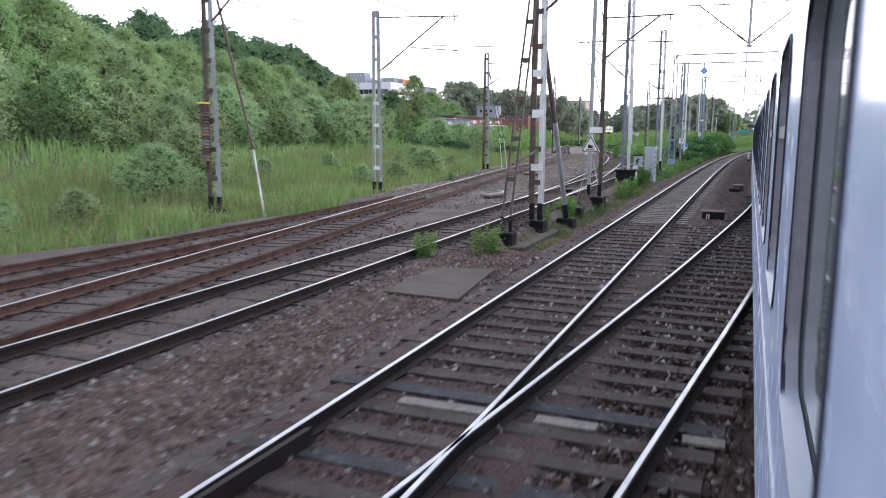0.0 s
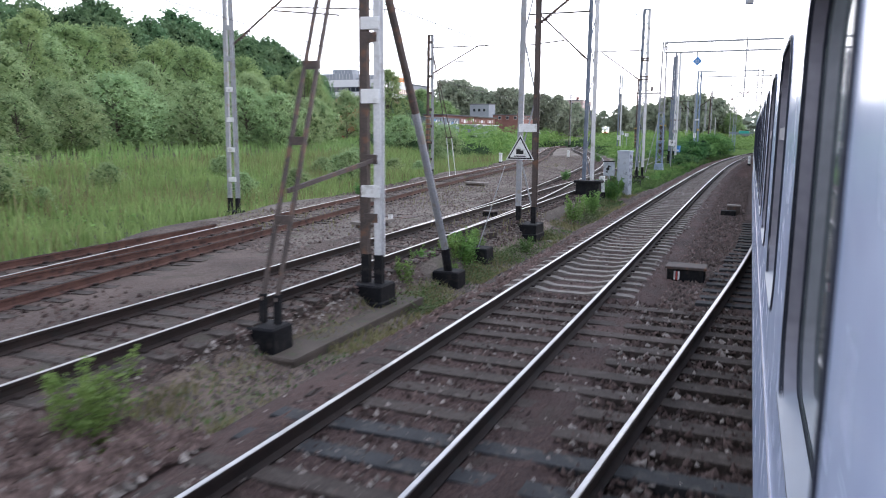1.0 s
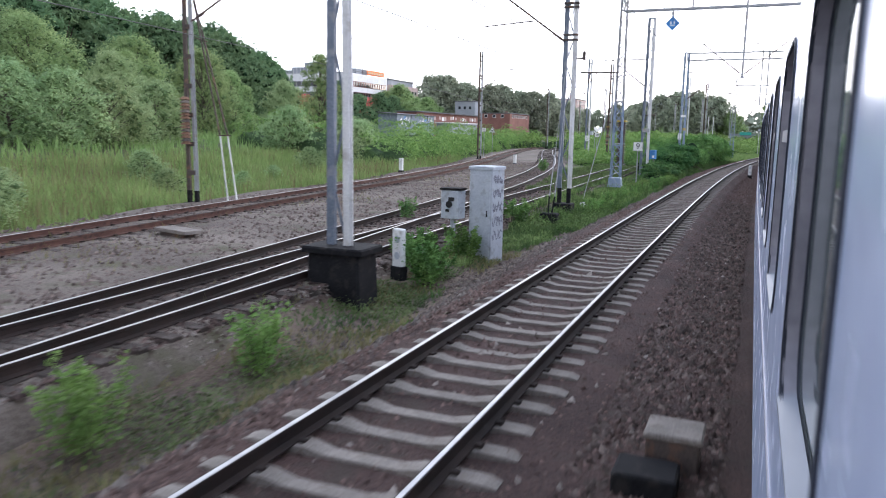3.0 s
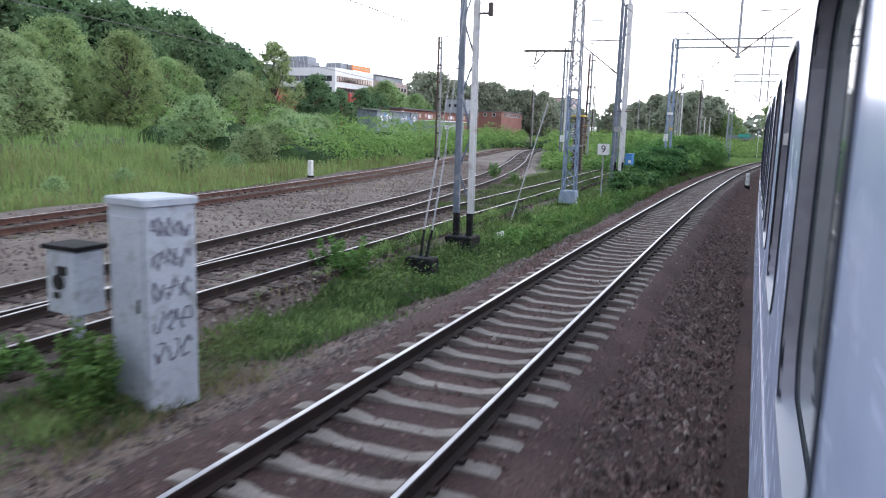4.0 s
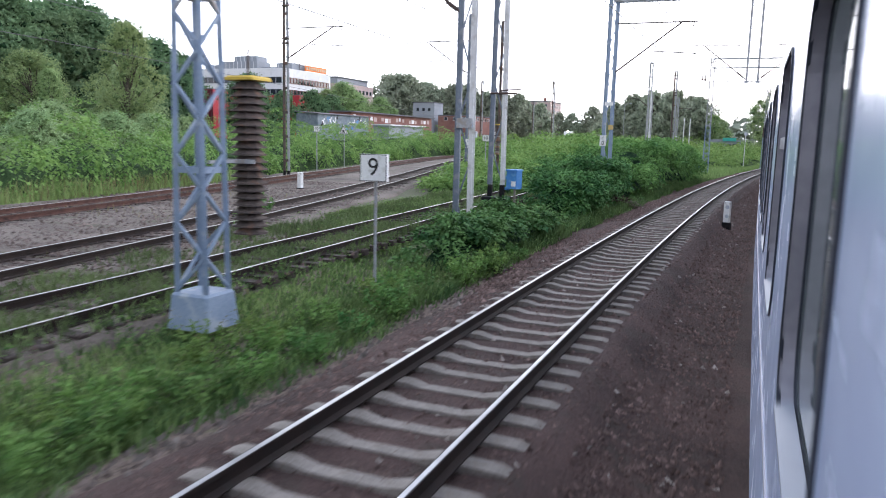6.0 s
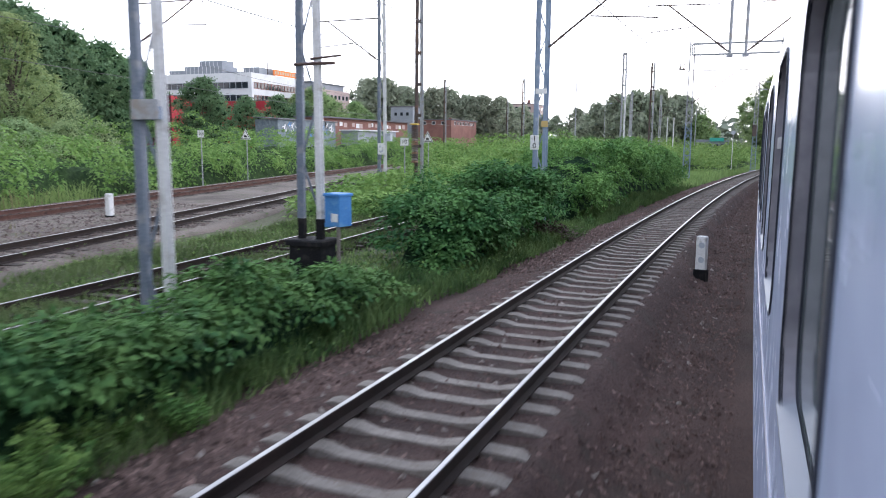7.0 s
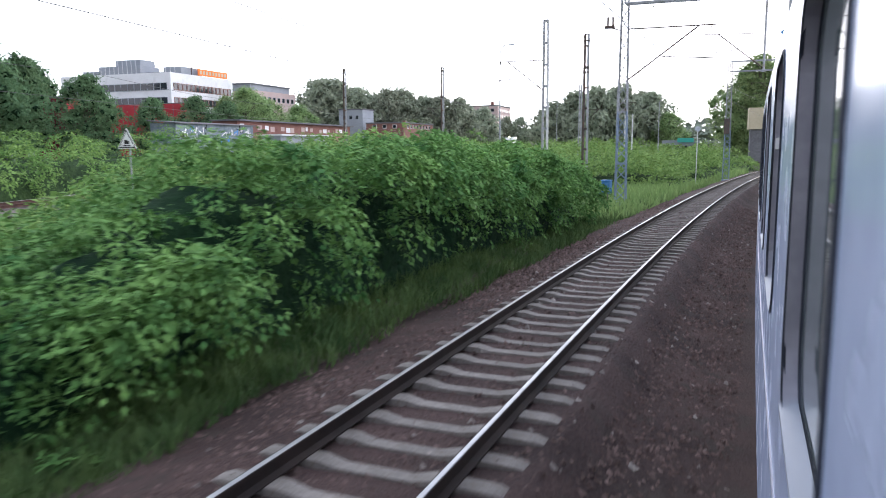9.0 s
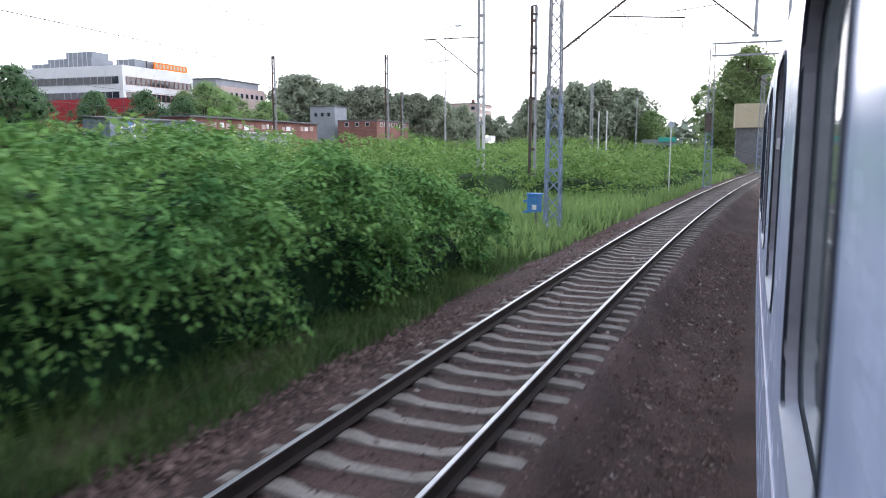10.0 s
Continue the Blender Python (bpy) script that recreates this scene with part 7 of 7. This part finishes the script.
M["graffiti_blue"] = mat("graffiti_blue", (0.13, 0.165, 0.20), (0.22, 0.26, 0.29), 0.8, fine=2, coarse=0.6, bump=0.05, third=(0.28, 0.31, 0.33))
M["turquoise"] = mat("turquoise", (0.06, 0.42, 0.36), (0.09, 0.5, 0.42), 0.6, bump=0.05)
M["beige"] = mat("beige", (0.48, 0.42, 0.30), (0.56, 0.49, 0.36), 0.8, fine=4, coarse=0.3, bump=0.05)
M["far_glass"] = glass_mat("far_glass", (0.025, 0.03, 0.04), 0.06)


def block(t, name, c, size, material, label=""):
    f = Form()
    f.box(c, size)
    return part(name, f, M[material], t, label)


def window_row(t, face, start, end, z, w, h, n, gap=0.25, depth=0.08, material="far_glass", sill="grey_block"):
    """A row of single windows with frames along a wall: face 'x' (wall at that x) or 'y'."""
    axis, pos, out = face
    L = (end - start) / n
    for k in range(n):
        m = start + L * (k + 0.5)
        ww = L - gap
        f = Form()
        g = Form()
        if axis == "x":
            f.box((pos + out * 0.03, m, z), (0.08, ww, h))
            for q in (-1, 1):
                g.box((pos + out * 0.06, m + q * ww / 2, z), (0.16, 0.10, h))
            g.box((pos + out * 0.06, m, z - h / 2), (0.18, ww, 0.12))
            g.box((pos + out * 0.06, m, z + h / 2), (0.16, ww, 0.10))
        else:
            f.box((m, pos + out * 0.03, z), (ww, 0.08, h))
            for q in (-1, 1):
                g.box((m + q * ww / 2, pos + out * 0.06, z), (0.10, 0.16, h))
            g.box((m, pos + out * 0.06, z - h / 2), (ww, 0.18, 0.12))
            g.box((m, pos + out * 0.06, z + h / 2), (ww, 0.16, 0.10))
        win = part("window", g, M[sill], t)
        part("pane", f, M[material], win)


# white office building: one front along y, one along x
X0, Y0 = -138.5, 278.0
t = thing("office_building", (X0, Y0, 0), "white flat-roofed office building with window bands and rooftop boxes", "building")
block(t, "wall", (-19.5, 14.25, 11.6), (39, 28.5, 23.2), "plaster")
block(t, "roof", (-19.5, 14.25, 23.3), (38.4, 27.9, 0.3), "roofing")
f = Form()
for c, s in (((-19.5, 0.15, 23.5), (39, 0.3, 0.6)), ((-0.15, 14.25, 23.5), (0.3, 27.9, 0.6)), ((-38.85, 14.25, 23.5), (0.3, 27.9, 0.6)), ((-19.5, 28.35, 23.5), (39, 0.3, 0.6))):
    f.box(c, s)
part("parapet", f, M["plaster"], t)
for z in (20.0, 16.1, 12.2, 8.3):
    window_row(t, ("x", 0, 1), 1.0, 27.6, z, 0, 1.9, 14, 0.35, sill="brick_wall")
    window_row(t, ("y", 0, -1), -37.5, -1.2, z, 0, 1.9, 16, 0.12)
for c, s in (((-22, 9, 25.4), (15, 8, 2.6)), ((-20.5, 10, 27.6), (9, 6, 2.0)), ((-34.5, 10, 24.6), (6, 6, 2.4)), ((-9, 10, 24.3), (13, 5, 1.2)), ((-5, 11.5, 25.0), (6, 9, 2.2))):
    bx = block(t, "rooftop_box", c, s, "grey_block")
    for k in range(int(s[0] // 1.6)):
        block(bx, "cladding_rib", (c[0] - s[0] / 2 + 0.8 + 1.6 * k, c[1] - s[1] / 2 - 0.03, c[2]), (0.12, 0.08, s[2] - 0.2), "plaster")
part("roof_rail", Form().bar((-38, 0.6, 24.9), (-10, 0.6, 24.9), 0.08, 0.08).bar((-38, 0.6, 24.4), (-10, 0.6, 24.4), 0.06, 0.06), M["steel_pale"], t)
part("mast_pole", Form().tube((-1.5, 11.0, 23), (-1.5, 11.0, 28.4), 0.12, 8), M["steel_dark"], t, "thin dark rooftop mast")
sg = block(t, "roof_sign", (-0.4, 19.5, 24.9), (0.3, 14, 1.9), "orange_sign", "orange-red rooftop sign panel")
for k in range(9):
    block(sg, "sign_bar", (-0.22, 13.6 + k * 1.45, 24.9), (0.06, 0.8, 1.0), "beige")
# red hall
# the hall's shaded front: same red, with the shade put into the colour
M["red_wall_shaded"] = mat("red_wall_shaded", (0.15, 0.022, 0.035), (0.20, 0.03, 0.045), 0.6, fine=3, coarse=0.2, bump=0.05)
t = thing("red_hall", (-142.0, 244.0, 0), "box-shaped red hall, its front coloured dark as shaded", "building")
block(t, "wall", (0, 0, 7.2), (10, 7, 14.4), "red_wall")
block(t, "front_panel", (0, -3.55, 7.2), (9.9, 0.12, 14.2), "red_wall_shaded", "red front with its shade painted on")
block(t, "roof", (0, 0, 14.55), (9.6, 6.6, 0.3), "roofing")
for k in range(6):
    block(t, "panel_joint", (-4.2 + k * 1.7, -3.63, 7.2), (0.08, 0.06, 13.8), "roofing")
t = thing("red_hall", (-146.0, 274.0, 0), "long low red annexe before the white building", "building")
block(t, "wall", (0, 0, 7.3), (36, 8, 14.6), "red_wall")
block(t, "roof", (0, 0, 14.7), (35.6, 7.6, 0.3), "roofing")
for k in range(8):
    block(t, "panel_joint", (-15 + k * 4.2, -4.02, 7.3), (0.12, 0.05, 14), "roofing")
t = thing("grey_shed", (-150, 232, 0), "pale grey shed under the trees, dark band below", "shed")
block(t, "wall", (0, 0, 5.5), (17, 6, 11), "grey_block")
f = Form()
f.add([(-9, -3.4, 11.0), (9, -3.4, 11.0), (9, 0, 12.6), (-9, 0, 12.6), (9, 3.4, 11.0), (-9, 3.4, 11.0)], [(0, 1, 2, 3), (3, 2, 4, 5), (1, 4, 2), (0, 3, 5), (0, 5, 4, 1)])
part("roof", f, M["roofing"], t)
for k in range(9):
    block(t, "cladding_rib", (-7.6 + 1.9 * k, -3.05, 5.5), (0.14, 0.1, 10.6), "steel_pale")
# low shed with sprayed wall
t = thing("low_shed", (-95, 234.5, 0), "long low shed with a pale sprayed wall", "shed", "sheds beyond the lines", rz=-2)
block(t, "wall", (0, 0, 3.8), (6, 24, 7.6), "graffiti_blue")
f = Form()
f.add([(-3.4, -12.5, 8.2), (3.4, -12.5, 7.7), (3.4, 12.5, 7.7), (-3.4, 12.5, 8.2), (-3.4, -12.5, 8.0), (3.4, -12.5, 7.5), (3.4, 12.5, 7.5), (-3.4, 12.5, 8.0)], [(0, 1, 2, 3), (7, 6, 5, 4), (0, 4, 5, 1), (1, 5, 6, 2), (2, 6, 7, 3), (3, 7, 4, 0)])
part("roof", f, M["roofing"], t)
for k in range(26):
    yy, zz = R(-11.5, 11), R(4.2, 7.0)
    f = Form()
    y1 = yy + R(0.3, 1.3)
    f.bar((3.03, yy, zz), (3.03, y1, zz + R(-0.9, 0.9)), 0.03, R(0.15, 0.5))
    f.bar((3.035, y1, zz - 0.4), (3.035, y1 + R(-0.3, 0.6), zz + 0.7), 0.03, R(0.12, 0.4))
    part("graffiti_stroke", f, M[("plaster", "grey_block", "blue_paint", "plaster", "black_ink")[k % 5]], t, "sprayed stroke")
t = thing("low_shed", (-105, 284, 0), "long low brick shed with pale sprayed panels", "shed", "sheds beyond the lines")
block(t, "wall", (0, 0, 4.6), (7, 58, 9.2), "brick_wall")
block(t, "roof", (0.3, 0, 9.35), (8.4, 59, 0.35), "roofing")
for k in range(22):
    block(t, "sprayed_panel", (3.53, -27 + k * 2.5 + R(-0.4, 0.4), R(7.4, 8.0)), (0.05, R(1.0, 2.2), R(0.9, 1.5)), ("plaster", "pink_wall", "brick_wall", "pink_wall")[k % 4], "pale sprayed panel")
t = thing("low_shed", (-90, 262, 0), "low lean-to with a white sheet roof", "shed", "sheds beyond the lines", rz=-4)
block(t, "wall", (0, 0, 2.8), (5, 20, 5.6), "grey_block")
block(t, "roof", (0.2, 0, 5.75), (6, 21, 0.3), "plaster", "white sheet roof")
t = thing("brick_house", (-111.0, 376.0, 0), "flat-roofed red brick house with small windows", "building")
block(t, "wall", (0, 0, 5.9), (15, 31, 11.8), "brick_wall")
block(t, "roof", (0.2, 0, 11.95), (15.6, 31.6, 0.4), "roofing")
block(t, "chimney", (-1, 6, 12.7), (1, 1, 1.4), "brick_wall")
window_row(t, ("x", 7.5, 1), -13, 13, 10.6, 0, 1.3, 8, 1.8, sill="plaster")
window_row(t, ("y", -15.5, -1), -6, 6, 10.6, 0, 1.3, 3, 2.6, sill="plaster")
t = thing("grey_house", (-128, 372, 0), "plain grey rendered house behind the brick house", "building")
block(t, "wall", (0, 0, 8.7), (10, 10, 17.4), "grey_block")
block(t, "roof", (0, 0, 17.5), (10.6, 10.6, 0.4), "roofing")
window_row(t, ("y", -5, -1), -4, 4, 14.5, 0, 1.4, 3, 1.4)
t = thing("apartment_block", (-164, 358, 0), "pale pinkish block behind the trees", "building")
block(t, "wall", (0, 0, 12), (18, 28, 24), "pink_wall")
block(t, "upper_wall", (-1, 0, 25.2), (15, 27, 2.4), "grey_block", "darker set-back top storey")
block(t, "roof", (-1, 0, 26.6), (16, 28, 0.5), "roofing")
window_row(t, ("x", 9, 1), -13, 13, 21.2, 0, 1.6, 8, 1.6)
t = thing("apartment_block", (-106.5, 486, 0), "distant pale apartment block with many windows", "building")
block(t, "wall", (0, 0, 11.8), (16, 26, 23.6), "pink_wall")
block(t, "roof", (0, 0, 23.8), (16.4, 26.4, 0.5), "roofing")
block(t, "chimney", (3, -5, 25), (1.5, 1.5, 2.4), "brick_wall")
for z in (21.5, 18.5, 15.5, 12.5):
    window_row(t, ("x", 8, 1), -12, 12, z, 0, 1.5, 7, 1.7)
    window_row(t, ("y", -13, -1), -7, 7, z, 0, 1.5, 4, 1.7)
# small buildings near the bend
t = thing("kiosk", (-3.5, 262, 0), "small turquoise-fronted kiosk by the far yard", "kiosk")
block(t, "wall", (0, 0, 1.8), (7, 5, 4.2), "grey_block")
block(t, "fascia", (0.9, -2.6, 3.9), (3.0, 0.3, 0.8), "turquoise", "turquoise fascia board")
window_row(t, ("y", -2.5, -1), -3, 3, 2.2, 0, 1.4, 4, 0.4)
t = thing("container", (10.6, 231, 3.2), "plain beige steel container on the bank", "container")
block(t, "body", (0, 0, 3.6), (7, 4, 3.2), "beige")
block(t, "support", (0, 0, -0.4), (6.4, 3.4, 5.0), "roofing")
for k in range(12):
    block(t, "rib", (-3.2 + k * 0.58, -2.03, 3.6), (0.12, 0.08, 3.0), "beige")

# distant locomotive on the branch line
t = thing("locomotive", (xf(360), 360, rise(360)), "distant pale locomotive with lit headlamps", "locomotive", rz=8)
f = Form()
f.add([(x, y, z) for y, w, h0, h1 in ((0, 1.35, 0.9, 2.2), (0.7, 1.45, 0.9, 3.7), (12, 1.45, 0.9, 3.9)) for x, z in ((-w, h0), (w, h0), (w, h1), (-w, h1))],
      [(0, 1, 2, 3), (0, 4, 5, 1), (1, 5, 6, 2), (2, 6, 7, 3), (3, 7, 4, 0), (4, 8, 9, 5), (5, 9, 10, 6), (6, 10, 11, 7), (7, 11, 8, 4), (11, 10, 9, 8)])
part("body", f, M["white_paint"], t)
block(t, "front_skirt", (0, -0.05, 1.1), (2.6, 0.12, 0.5), "red_wall", "red front band")
f = Form()
f.add([(-1.2, 0.13, 2.45), (1.2, 0.13, 2.45), (1.2, 0.60, 3.45), (-1.2, 0.60, 3.45)], [(0, 1, 2, 3)])
part("windscreen", f, M["dark_glass"], t)
lamp = bpy.data.materials.new("lamp")
lamp.use_nodes = True
lb = lamp.node_tree.nodes["Principled BSDF"]
lb.inputs["Emission Color"].default_value, lb.inputs["Emission Strength"].default_value = (1.0, 0.85, 0.6, 1), 30
for x, z in ((-0.95, 1.6), (0.95, 1.6), (0, 3.75)):
    f = Form()
    f.tube((x, -0.06 if z < 3 else 0.55, z), (x, 0.02 if z < 3 else 0.75, z), 0.17, 14)
    part("headlamp", f, lamp, t, "lit warm headlamp")
block(t, "bogie", (0, 3, 0.5), (2.4, 3.6, 0.8), "black_paint")
block(t, "bogie", (0, 9, 0.5), (2.4, 3.6, 0.8), "black_paint")
